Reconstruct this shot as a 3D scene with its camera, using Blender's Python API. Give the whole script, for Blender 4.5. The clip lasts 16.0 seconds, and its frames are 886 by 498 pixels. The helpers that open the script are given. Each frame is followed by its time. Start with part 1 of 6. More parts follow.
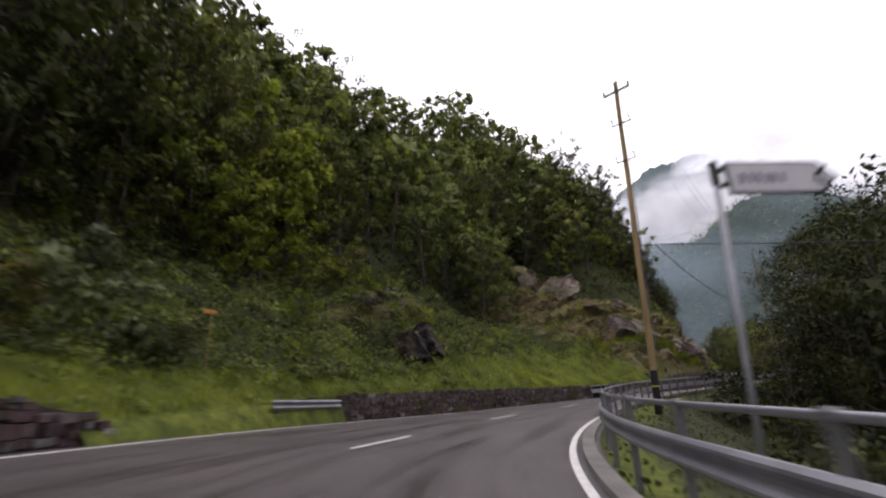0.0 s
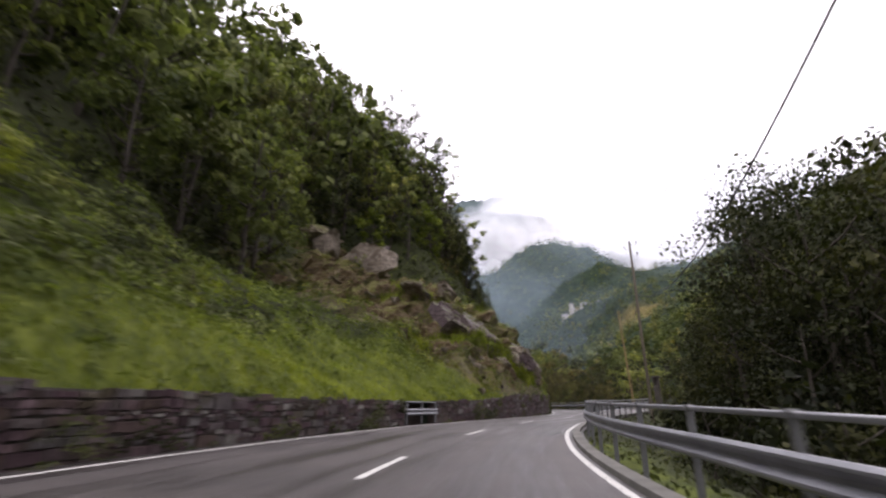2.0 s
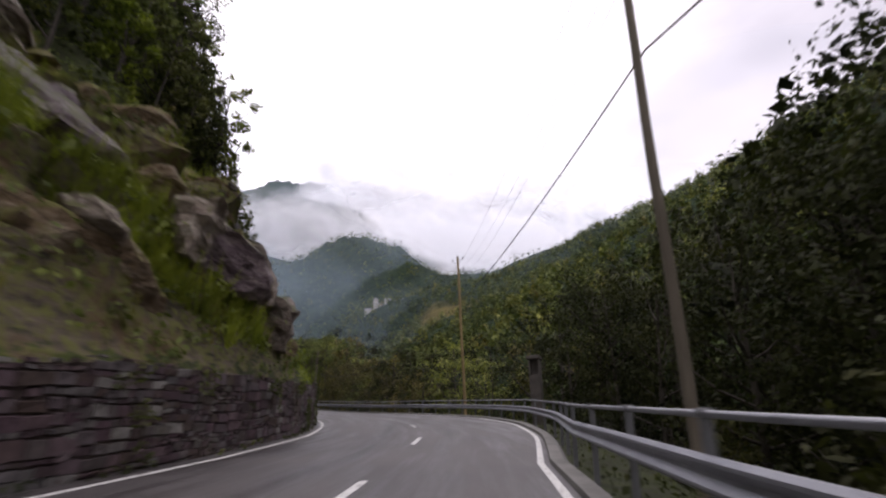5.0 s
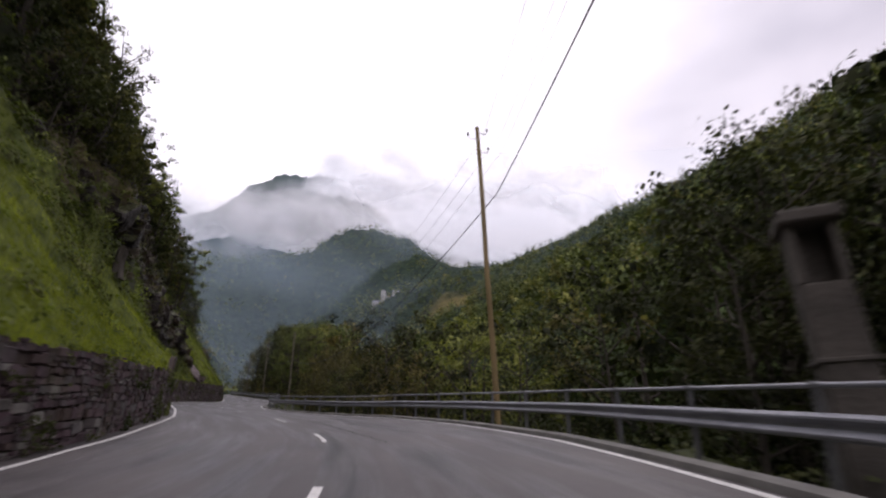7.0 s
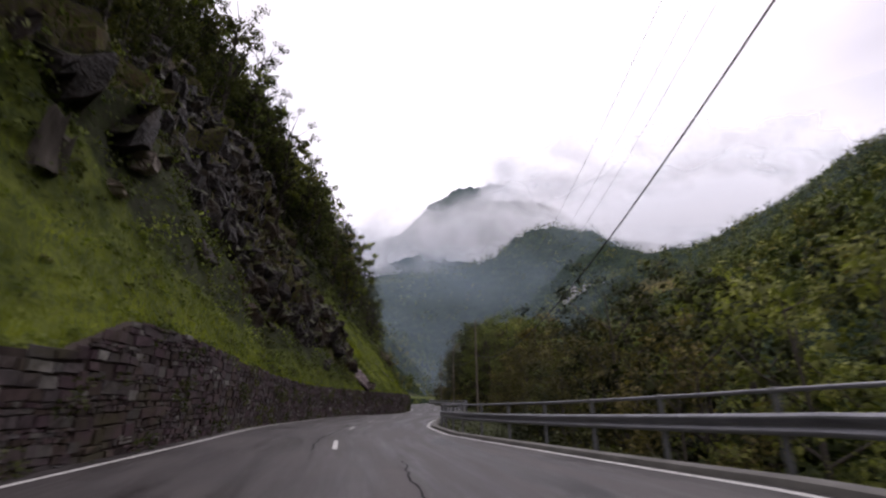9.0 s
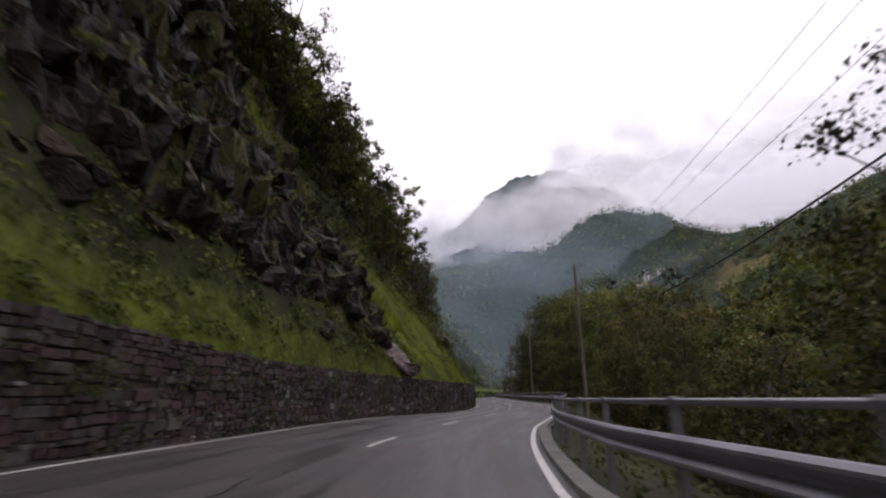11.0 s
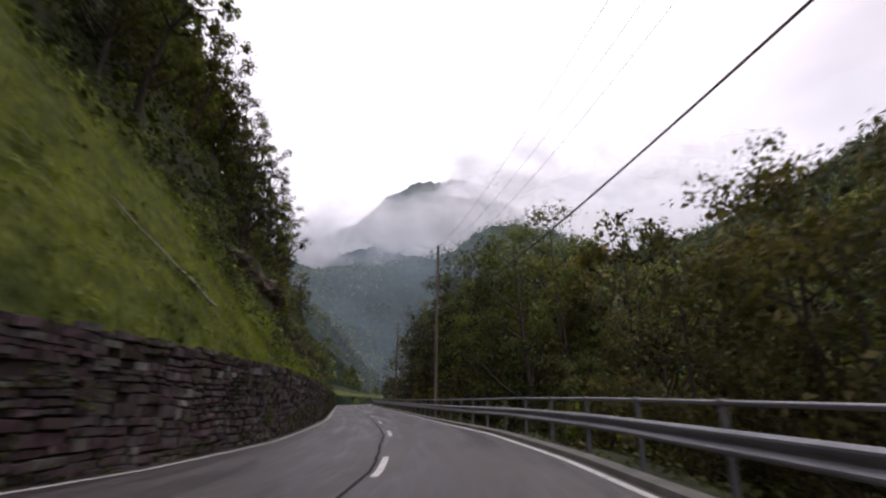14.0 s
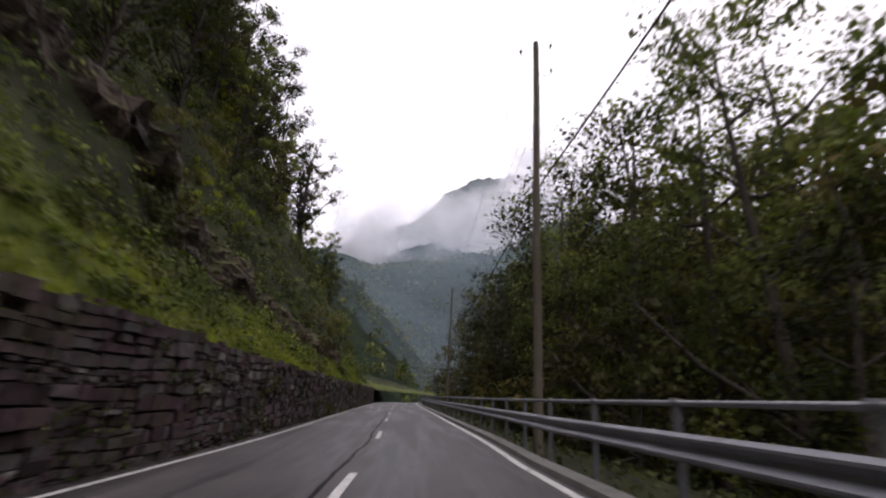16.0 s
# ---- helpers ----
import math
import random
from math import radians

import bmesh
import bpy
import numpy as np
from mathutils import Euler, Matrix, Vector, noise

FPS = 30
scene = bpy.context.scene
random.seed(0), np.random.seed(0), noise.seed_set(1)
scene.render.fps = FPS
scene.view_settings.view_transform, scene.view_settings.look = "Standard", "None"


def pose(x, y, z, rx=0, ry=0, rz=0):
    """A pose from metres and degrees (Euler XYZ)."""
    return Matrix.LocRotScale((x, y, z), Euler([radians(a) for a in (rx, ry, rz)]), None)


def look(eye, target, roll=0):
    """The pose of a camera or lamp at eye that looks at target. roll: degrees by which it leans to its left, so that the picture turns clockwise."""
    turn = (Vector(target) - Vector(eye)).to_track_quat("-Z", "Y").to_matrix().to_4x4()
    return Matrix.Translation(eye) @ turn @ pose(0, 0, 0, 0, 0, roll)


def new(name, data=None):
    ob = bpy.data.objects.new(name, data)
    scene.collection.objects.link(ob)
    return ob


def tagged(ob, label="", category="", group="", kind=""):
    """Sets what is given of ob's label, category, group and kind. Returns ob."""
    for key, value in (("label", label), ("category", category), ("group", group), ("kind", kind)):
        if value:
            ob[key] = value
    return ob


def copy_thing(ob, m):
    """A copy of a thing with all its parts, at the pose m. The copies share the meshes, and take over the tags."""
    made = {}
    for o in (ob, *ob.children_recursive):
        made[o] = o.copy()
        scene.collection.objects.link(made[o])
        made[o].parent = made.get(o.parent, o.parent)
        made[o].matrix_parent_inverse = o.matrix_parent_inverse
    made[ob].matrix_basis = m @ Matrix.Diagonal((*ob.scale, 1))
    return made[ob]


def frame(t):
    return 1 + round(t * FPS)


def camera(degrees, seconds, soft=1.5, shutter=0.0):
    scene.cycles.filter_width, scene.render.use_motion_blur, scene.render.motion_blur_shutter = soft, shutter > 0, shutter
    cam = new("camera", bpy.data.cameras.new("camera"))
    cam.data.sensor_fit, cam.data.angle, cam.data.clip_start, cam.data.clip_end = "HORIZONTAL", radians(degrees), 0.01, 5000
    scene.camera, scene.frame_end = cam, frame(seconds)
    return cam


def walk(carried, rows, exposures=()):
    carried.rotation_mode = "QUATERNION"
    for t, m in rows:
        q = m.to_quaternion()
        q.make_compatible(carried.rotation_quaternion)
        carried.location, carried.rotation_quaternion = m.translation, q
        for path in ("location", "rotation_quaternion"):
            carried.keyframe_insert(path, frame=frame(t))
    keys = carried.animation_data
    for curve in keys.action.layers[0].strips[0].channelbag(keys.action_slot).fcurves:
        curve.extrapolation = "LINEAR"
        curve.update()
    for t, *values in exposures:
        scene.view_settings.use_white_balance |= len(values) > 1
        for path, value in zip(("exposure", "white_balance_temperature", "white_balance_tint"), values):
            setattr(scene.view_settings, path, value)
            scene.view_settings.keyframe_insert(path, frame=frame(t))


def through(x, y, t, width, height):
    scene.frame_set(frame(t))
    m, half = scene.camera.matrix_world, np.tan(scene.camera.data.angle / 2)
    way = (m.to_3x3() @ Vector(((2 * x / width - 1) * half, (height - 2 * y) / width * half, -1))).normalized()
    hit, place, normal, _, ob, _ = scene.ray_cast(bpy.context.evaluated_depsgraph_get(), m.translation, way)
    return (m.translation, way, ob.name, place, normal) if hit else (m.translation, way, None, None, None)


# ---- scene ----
cam = camera(81.3, 16.0, 2.2, 0.45)
ROWS = [
    (0.0, 0.00, 0.00, 1.25, -0.89, 19.86, 1.99),
    (0.5, 0.33, 6.34, 1.71, -4.41, 19.88, 0.88),
    (1.0, 1.32, 12.45, 2.18, -9.99, 20.10, -0.26),
    (1.5, 2.98, 18.32, 2.66, -17.13, 20.36, -0.93),
    (2.0, 5.28, 23.91, 3.15, -24.32, 20.68, -0.78),
    (2.5, 8.11, 29.20, 3.63, -30.33, 20.86, -0.43),
    (3.0, 11.35, 34.20, 4.10, -35.56, 20.60, 0.10),
    (3.5, 14.87, 38.94, 4.56, -39.33, 20.43, -0.07),
    (4.0, 18.61, 43.42, 5.01, -41.66, 20.58, -0.87),
    (4.5, 22.54, 47.68, 5.45, -44.31, 20.66, -0.96),
    (5.0, 26.63, 51.75, 5.88, -46.41, 20.66, -0.96),
    (5.5, 30.84, 55.67, 6.30, -47.73, 20.57, -0.93),
    (6.0, 35.07, 59.53, 6.71, -48.23, 20.41, -0.91),
    (6.5, 39.23, 63.43, 7.12, -47.62, 20.22, -0.91),
    (7.0, 43.20, 67.45, 7.52, -45.23, 20.10, -0.88),
    (7.5, 46.86, 71.70, 7.92, -40.51, 20.24, -0.76),
    (8.0, 50.16, 76.20, 8.32, -34.98, 20.36, -0.65),
    (8.5, 53.06, 80.97, 8.71, -29.24, 20.36, -0.28),
    (9.0, 55.57, 86.01, 9.09, -23.71, 20.33, -0.09),
    (9.5, 57.76, 91.26, 9.46, -20.19, 20.21, -0.02),
    (10.0, 59.74, 96.68, 9.82, -18.30, 20.03, -0.05),
    (10.5, 61.60, 102.22, 10.19, -17.26, 19.83, -0.16),
    (11.0, 63.47, 107.82, 10.55, -16.90, 19.64, -0.33),
    (11.5, 65.45, 113.44, 10.91, -17.82, 19.55, -0.52),
    (12.0, 67.62, 119.04, 11.28, -20.55, 19.74, -0.69),
    (12.5, 70.00, 124.58, 11.67, -22.98, 19.88, -0.93),
    (13.0, 72.59, 130.06, 12.08, -25.26, 20.04, -1.06),
    (13.5, 75.35, 135.49, 12.51, -27.48, 20.22, -1.19),
    (14.0, 78.21, 140.91, 12.97, -29.56, 20.58, -1.40),
    (14.5, 81.09, 146.35, 13.43, -29.75, 20.78, -1.82),
    (15.0, 83.87, 151.85, 13.89, -27.73, 20.61, -2.84),
    (15.5, 86.50, 157.41, 14.33, -25.44, 20.37, -3.60),
    (16.0, 88.95, 163.05, 14.74, -23.51, 20.25, -3.86),
]
walk(cam, [(t, pose(x, y, z, 90 + pitch, roll, yaw)) for t, x, y, z, yaw, pitch, roll in ROWS], [(0, 0.32, 6550, 21), (0.9, 0.6, 6550, 21), (2.2, 0.62, 6550, 21), (3.2, 0.4, 6550, 21), (4.2, 0.14, 6500, 21.5), (8, -0.17, 6450, 23), (12.5, -0.2, 6550, 23), (16, -0.09, 6550, 22)])
SKY = 1.3

# ---- world, sun ----
world = bpy.data.worlds.new("overcast_sky")
scene.world = world
world.use_nodes = True
wn, wl_ = world.node_tree.nodes, world.node_tree.links
wn.clear()
w_out = wn.new("ShaderNodeOutputWorld")
w_bg = wn.new("ShaderNodeBackground")
w_sky = wn.new("ShaderNodeTexSky")
w_sky.sky_type = 'NISHITA'
w_sky.sun_disc = False
w_sky.sun_elevation, w_sky.sun_rotation = radians(48), radians(70)
w_mix = wn.new("ShaderNodeMix")
w_mix.data_type = 'RGBA'
w_mix.inputs[0].default_value = 0.93
w_gain = wn.new("ShaderNodeMix")
w_gain.data_type = 'RGBA'
w_gain.blend_type = 'MULTIPLY'
w_gain.inputs[0].default_value = 1.0
w_gain.inputs[7].default_value = (0.1, 0.1, 0.1, 1)
w_tc = wn.new("ShaderNodeTexCoord")
w_map = wn.new("ShaderNodeMapping")
w_map.inputs["Scale"].default_value = (1.0, 1.0, 2.2)
w_noise = wn.new("ShaderNodeTexNoise")
w_noise.inputs["Scale"].default_value = 2.6
w_noise.inputs["Detail"].default_value = 5
w_noise.inputs["Roughness"].default_value = 0.5
w_ramp = wn.new("ShaderNodeValToRGB")
w_ramp.color_ramp.elements[0].position, w_ramp.color_ramp.elements[0].color = 0.34, (0.95, 0.955, 1.0, 1)
w_ramp.color_ramp.elements[1].position, w_ramp.color_ramp.elements[1].color = 0.62, (1.32, 1.31, 1.33, 1)
wl_.new(w_tc.outputs["Generated"], w_map.inputs[0])
wl_.new(w_map.outputs[0], w_noise.inputs["Vector"])
wl_.new(w_noise.outputs[0], w_ramp.inputs[0])
wl_.new(w_sky.outputs[0], w_gain.inputs[6])
wl_.new(w_gain.outputs[2], w_mix.inputs[6])
wl_.new(w_ramp.outputs[0], w_mix.inputs[7])
w_dot = wn.new("ShaderNodeVectorMath")
w_dot.operation = 'DOT_PRODUCT'
w_dot.inputs[1].default_value = (0.883, -0.469, 0.0)
w_shade = wn.new("ShaderNodeValToRGB")
w_shade.color_ramp.elements[0].position, w_shade.color_ramp.elements[0].color = 0.25, (1, 1, 1, 1)
w_shade.color_ramp.elements[1].position, w_shade.color_ramp.elements[1].color = 0.85, (0.5, 0.49, 0.52, 1)
w_grey = wn.new("ShaderNodeMix")
w_grey.data_type = 'RGBA'
w_grey.blend_type = 'MULTIPLY'
w_grey.inputs[0].default_value = 1.0
wl_.new(w_tc.outputs["Generated"], w_dot.inputs[0])
wl_.new(w_dot.outputs["Value"], w_shade.inputs[0])
wl_.new(w_mix.outputs[2], w_grey.inputs[6])
wl_.new(w_shade.outputs[0], w_grey.inputs[7])
wl_.new(w_grey.outputs[2], w_bg.inputs[0])
w_bg.inputs[1].default_value = SKY
wl_.new(w_bg.outputs[0], w_out.inputs[0])

sun_data = bpy.data.lights.new("sun", 'SUN')
sun_data.energy, sun_data.angle, sun_data.color = 0.5, radians(25), (1.0, 0.97, 0.93)
sun = new("sun", sun_data)
sun.matrix_world = look((0, 0, 0), (-math.sin(radians(70)), -math.cos(radians(70)), -math.tan(radians(48))))


# ---- materials ----
def mat(name):
    m = bpy.data.materials.new(name)
    m.use_nodes = True
    nt = m.node_tree
    return m, nt, nt.nodes["Principled BSDF"]


def node(nt, kind, **values):
    n = nt.nodes.new(kind)
    for key, value in values.items():
        n.inputs[key.replace("_", " ")].default_value = value
    return n


def noise_node(nt, scale, detail=4, rough=0.55, space="Object", stretch=None):
    n = node(nt, "ShaderNodeTexNoise", Scale=scale, Detail=detail, Roughness=rough)
    if space == "World":
        g = nt.nodes.new("ShaderNodeNewGeometry")
        out = g.outputs["Position"]
    else:
        g = nt.nodes.new("ShaderNodeTexCoord")
        out = g.outputs["Object"]
    if stretch:
        mp = nt.nodes.new("ShaderNodeMapping")
        mp.inputs["Scale"].default_value = stretch
        nt.links.new(out, mp.inputs[0])
        out = mp.outputs[0]
    nt.links.new(out, n.inputs["Vector"])
    return n.outputs[0]


def ramp(nt, source, *stops):
    r = nt.nodes.new("ShaderNodeValToRGB")
    el = r.color_ramp.elements
    while len(el) < len(stops):
        el.new(0.5)
    for e, (p, c) in zip(el, stops):
        e.position, e.color = p, (*c, 1)
    nt.links.new(source, r.inputs[0])
    return r.outputs[0]


def mix(nt, fac, a, b, how='MIX'):
    n = nt.nodes.new("ShaderNodeMix")
    n.data_type, n.blend_type = 'RGBA', how
    for k, v in ((0, fac), (6, a), (7, b)):
        if isinstance(v, (int, float)):
            n.inputs[k].default_value = v
        elif isinstance(v, tuple):
            n.inputs[k].default_value = (*v, 1)
        else:
            nt.links.new(v, n.inputs[k])
    return n.outputs[2]


def bump(nt, height, bsdf, strength=0.5, distance=0.05):
    b = node(nt, "ShaderNodeBump", Strength=strength, Distance=distance)
    nt.links.new(height, b.inputs["Height"])
    nt.links.new(b.outputs[0], bsdf.inputs["Normal"])


def plain(name, a, b, scale, rough=0.7, metal=0.0, relief=0.3, depth=0.01, stretch=None, space="Object"):
    m, nt, p = mat(name)
    big = noise_node(nt, scale, 5, 0.6, space, stretch)
    fine = noise_node(nt, scale * 9, 3, 0.6, space, stretch)
    nt.links.new(mix(nt, 0.25, ramp(nt, big, (0.3, a), (0.7, b)), ramp(nt, fine, (0.3, a), (0.7, b))), p.inputs["Base Color"])
    p.inputs["Roughness"].default_value, p.inputs["Metallic"].default_value = rough, metal
    if rough > 0.79:
        p.inputs["Specular IOR Level"].default_value = 0.18
    bump(nt, fine, p, relief, depth)
    return m


def leafy(name, a, b, c, spread=0.18, through=0.2, lo=0.8, hi=1.12, kinds=False):
    """Foliage: two greens and an odd leaf colour, varied plant by plant and leaf by leaf."""
    m, nt, p = mat(name)
    g = nt.nodes.new("ShaderNodeNewGeometry")
    o = nt.nodes.new("ShaderNodeObjectInfo")
    patch = noise_node(nt, spread, 3, 0.6, "World")
    col = mix(nt, ramp(nt, patch, (0.35, (0, 0, 0)), (0.65, (1, 1, 1))), a, b)
    leaf = ramp(nt, g.outputs["Random Per Island"], (0.0, (lo, lo, lo)), (1.0, (hi, hi, hi)))
    col = mix(nt, 1.0, col, leaf, 'MULTIPLY')
    # Bough-sized light and dark put into the colour, for shading within crowns.
    bough_shade = noise_node(nt, 0.55, 3, 0.55, "World")
    col = mix(nt, 1.0, col, ramp(nt, bough_shade, (0.36, (0.55, 0.57, 0.6)), (0.63, (1.5, 1.46, 1.25))), 'MULTIPLY')
    tree = ramp(nt, o.outputs["Random"], (0.0, (0.7, 0.72, 0.75)), (0.6, (1.1, 1.08, 1.0)), (1.0, (1.35, 1.2, 0.95)))
    col = mix(nt, 1.0, col, tree, 'MULTIPLY')
    col = mix(nt, ramp(nt, g.outputs["Random Per Island"], (0.97, (0, 0, 0)), (0.995, (0.35, 0.35, 0.35))), col, c)
    if kinds:
        each = nt.nodes.new("ShaderNodeAttribute")
        each.attribute_name = "species"
        col = mix(nt, 1.0, col, ramp(nt, each.outputs["Fac"], (0.0, (0.42, 0.49, 0.52)), (0.4, (0.92, 1.0, 0.95)), (0.7, (1.25, 1.22, 0.95)), (0.9, (1.4, 1.25, 0.9)), (1.0, (1.5, 1.1, 0.8))), 'MULTIPLY')
    nt.links.new(col, p.inputs["Base Color"])
    p.inputs["Roughness"].default_value = 0.85
    p.inputs["Specular IOR Level"].default_value = 0.12
    t = nt.nodes.new("ShaderNodeBsdfTranslucent")
    nt.links.new(mix(nt, 1.0, col, (1.1, 1.25, 0.55), 'MULTIPLY'), t.inputs[0])
    s = nt.nodes.new("ShaderNodeMixShader")
    s.inputs[0].default_value = through
    nt.links.new(p.outputs[0], s.inputs[1])
    nt.links.new(t.outputs[0], s.inputs[2])
    nt.links.new(s.outputs[0], nt.nodes["Material Output"].inputs[0])
    return m


def asphalt_material():
    m, nt, p = mat("damp_asphalt")
    grain = noise_node(nt, 60, 3, 0.7)
    patch = noise_node(nt, 0.35, 5, 0.6)
    worn = noise_node(nt, 1.6, 5, 0.65)
    base = ramp(nt, grain, (0.3, (0.023, 0.0195, 0.0195)), (0.7, (0.053, 0.0455, 0.045)))
    base = mix(nt, ramp(nt, patch, (0.38, (0, 0, 0)), (0.62, (0.8, 0.8, 0.8))), base, (0.064, 0.055, 0.053))
    base = mix(nt, ramp(nt, worn, (0.5, (0, 0, 0)), (0.75, (0.4, 0.4, 0.4))), base, (0.045, 0.04, 0.041))
    across = nt.nodes.new("ShaderNodeAttribute")
    across.attribute_name = "across"
    along = nt.nodes.new("ShaderNodeAttribute")
    along.attribute_name = "along"
    flow = nt.nodes.new("ShaderNodeCombineXYZ")
    nt.links.new(across.outputs["Fac"], flow.inputs[0])
    nt.links.new(along.outputs["Fac"], flow.inputs[1])
    lane = nt.nodes.new("ShaderNodeMapping")
    lane.inputs["Scale"].default_value = (1.0, 0.07, 1.0)
    nt.links.new(flow.outputs[0], lane.inputs[0])
    streak = node(nt, "ShaderNodeTexNoise", Scale=1.25, Detail=5, Roughness=0.6)
    nt.links.new(lane.outputs[0], streak.inputs["Vector"])
    base = mix(nt, 1.0, base, ramp(nt, streak.outputs[0], (0.34, (0.66, 0.65, 0.66)), (0.5, (1.0, 0.99, 0.98)), (0.66, (1.28, 1.25, 1.23))), 'MULTIPLY')
    nt.links.new(base, p.inputs["Base Color"])
    nt.links.new(ramp(nt, streak.outputs[0], (0.36, (0.34, 0.34, 0.34)), (0.56, (0.62, 0.62, 0.62))), p.inputs["Roughness"])
    bump(nt, grain, p, 0.35, 0.004)
    return m


def paint_material():
    m, nt, p = mat("worn_road_paint")
    n = noise_node(nt, 7, 5, 0.7)
    nt.links.new(ramp(nt, n, (0.34, (0.22, 0.21, 0.2)), (0.46, (0.62, 0.61, 0.58)), (0.8, (0.74, 0.73, 0.7))), p.inputs["Base Color"])
    p.inputs["Roughness"].default_value = 0.6
    return m


def stone_material(name, tones, moss):
    m, nt, p = mat(name)
    g = nt.nodes.new("ShaderNodeNewGeometry")
    o = nt.nodes.new("ShaderNodeObjectInfo")
    add = nt.nodes.new("ShaderNodeMath")
    add.operation = 'ADD'
    nt.links.new(g.outputs["Random Per Island"], add.inputs[0])
    nt.links.new(o.outputs["Random"], add.inputs[1])
    fr = nt.nodes.new("ShaderNodeMath")
    fr.operation = 'FRACT'
    nt.links.new(add.outputs[0], fr.inputs[0])
    each = ramp(nt, fr.outputs[0], *tones)
    grain = noise_node(nt, 6, 5, 0.65, "World")
    blot = noise_node(nt, 0.55, 4, 0.6, "World")
    col = mix(nt, 0.55, each, ramp(nt, grain, (0.3, (0.3, 0.28, 0.28)), (0.7, (1.5, 1.5, 1.5))), 'MULTIPLY')
    col = mix(nt, ramp(nt, blot, (0.54, (0, 0, 0)), (0.7, (0.7, 0.7, 0.7))), col, moss)
    nt.links.new(col, p.inputs["Base Color"])
    p.inputs["Roughness"].default_value = 0.8
    p.inputs["Specular IOR Level"].default_value = 0.2
    bump(nt, grain, p, 0.7, 0.03)
    return m


def crag_material(name, dark, mid, light, moss=(0.88, 1.15), gloss=0.75, green=(0.08, 0.09, 0.022)):
    """Banded, cracked rock; moss sits where a face looks up."""
    m, nt, p = mat(name)
    o = nt.nodes.new("ShaderNodeObjectInfo")
    band = noise_node(nt, 1.1, 6, 0.7, "World", (1, 1, 3.2))
    blot = noise_node(nt, 0.35, 4, 0.6, "World")
    fine = noise_node(nt, 9, 5, 0.7, "World")
    g = nt.nodes.new("ShaderNodeNewGeometry")
    vor = nt.nodes.new("ShaderNodeTexVoronoi")
    vor.feature = 'DISTANCE_TO_EDGE'
    vor.inputs["Scale"].default_value = 0.9
    mp = nt.nodes.new("ShaderNodeMapping")
    mp.inputs["Scale"].default_value = (1, 1, 2.4)
    mp.inputs["Rotation"].default_value = (0.4, 0.3, 0.2)
    nt.links.new(g.outputs["Position"], mp.inputs[0])
    nt.links.new(mp.outputs[0], vor.inputs["Vector"])
    col = ramp(nt, band, (0.3, dark), (0.5, mid), (0.68, light))
    col = mix(nt, 0.6, col, ramp(nt, fine, (0.3, (0.45, 0.43, 0.42)), (0.7, (1.4, 1.4, 1.4))), 'MULTIPLY')
    col = mix(nt, ramp(nt, vor.outputs[0], (0.0, (0.55, 0.55, 0.55)), (0.03, (0, 0, 0))), col, (0.03, 0.025, 0.02))
    col = mix(nt, ramp(nt, blot, (0.5, (0, 0, 0)), (0.62, (0.7, 0.7, 0.7))), col, (0.06, 0.04, 0.02))
    sep = nt.nodes.new("ShaderNodeSeparateXYZ")
    nt.links.new(g.outputs["True Normal"], sep.inputs[0])
    wob = nt.nodes.new("ShaderNodeMath")
    wob.operation = 'MULTIPLY_ADD'
    nt.links.new(fine, wob.inputs[0])
    wob.inputs[1].default_value = 0.7
    nt.links.new(sep.outputs["Z"], wob.inputs[2])
    col = mix(nt, ramp(nt, wob.outputs[0], (moss[0], (0, 0, 0)), (moss[1], (0.85, 0.85, 0.85))), col, green)
    tone = ramp(nt, o.outputs["Random"], (0.0, (0.7, 0.68, 0.68)), (1.0, (1.3, 1.28, 1.25)))
    nt.links.new(mix(nt, 1.0, col, tone, 'MULTIPLY'), p.inputs["Base Color"])
    p.inputs["Roughness"].default_value = gloss
    p.inputs["Specular IOR Level"].default_value = 0.16
    add = nt.nodes.new("ShaderNodeMath")
    add.operation = 'MINIMUM'
    nt.links.new(vor.outputs[0], add.inputs[0])
    add.inputs[1].default_value = 0.08
    two = nt.nodes.new("ShaderNodeMath")
    two.operation = 'MULTIPLY_ADD'
    nt.links.new(add.outputs[0], two.inputs[0])
    two.inputs[1].default_value = 2.5
    coarse = nt.nodes.new("ShaderNodeMath")
    coarse.operation = 'MULTIPLY_ADD'
    nt.links.new(noise_node(nt, 2.6, 5, 0.65, "World", (1, 1, 2.2)), coarse.inputs[0])
    coarse.inputs[1].default_value = 3.0
    nt.links.new(fine, coarse.inputs[2])
    nt.links.new(coarse.outputs[0], two.inputs[2])
    bump(nt, two.outputs[0], p, 0.8, 0.1)
    return m


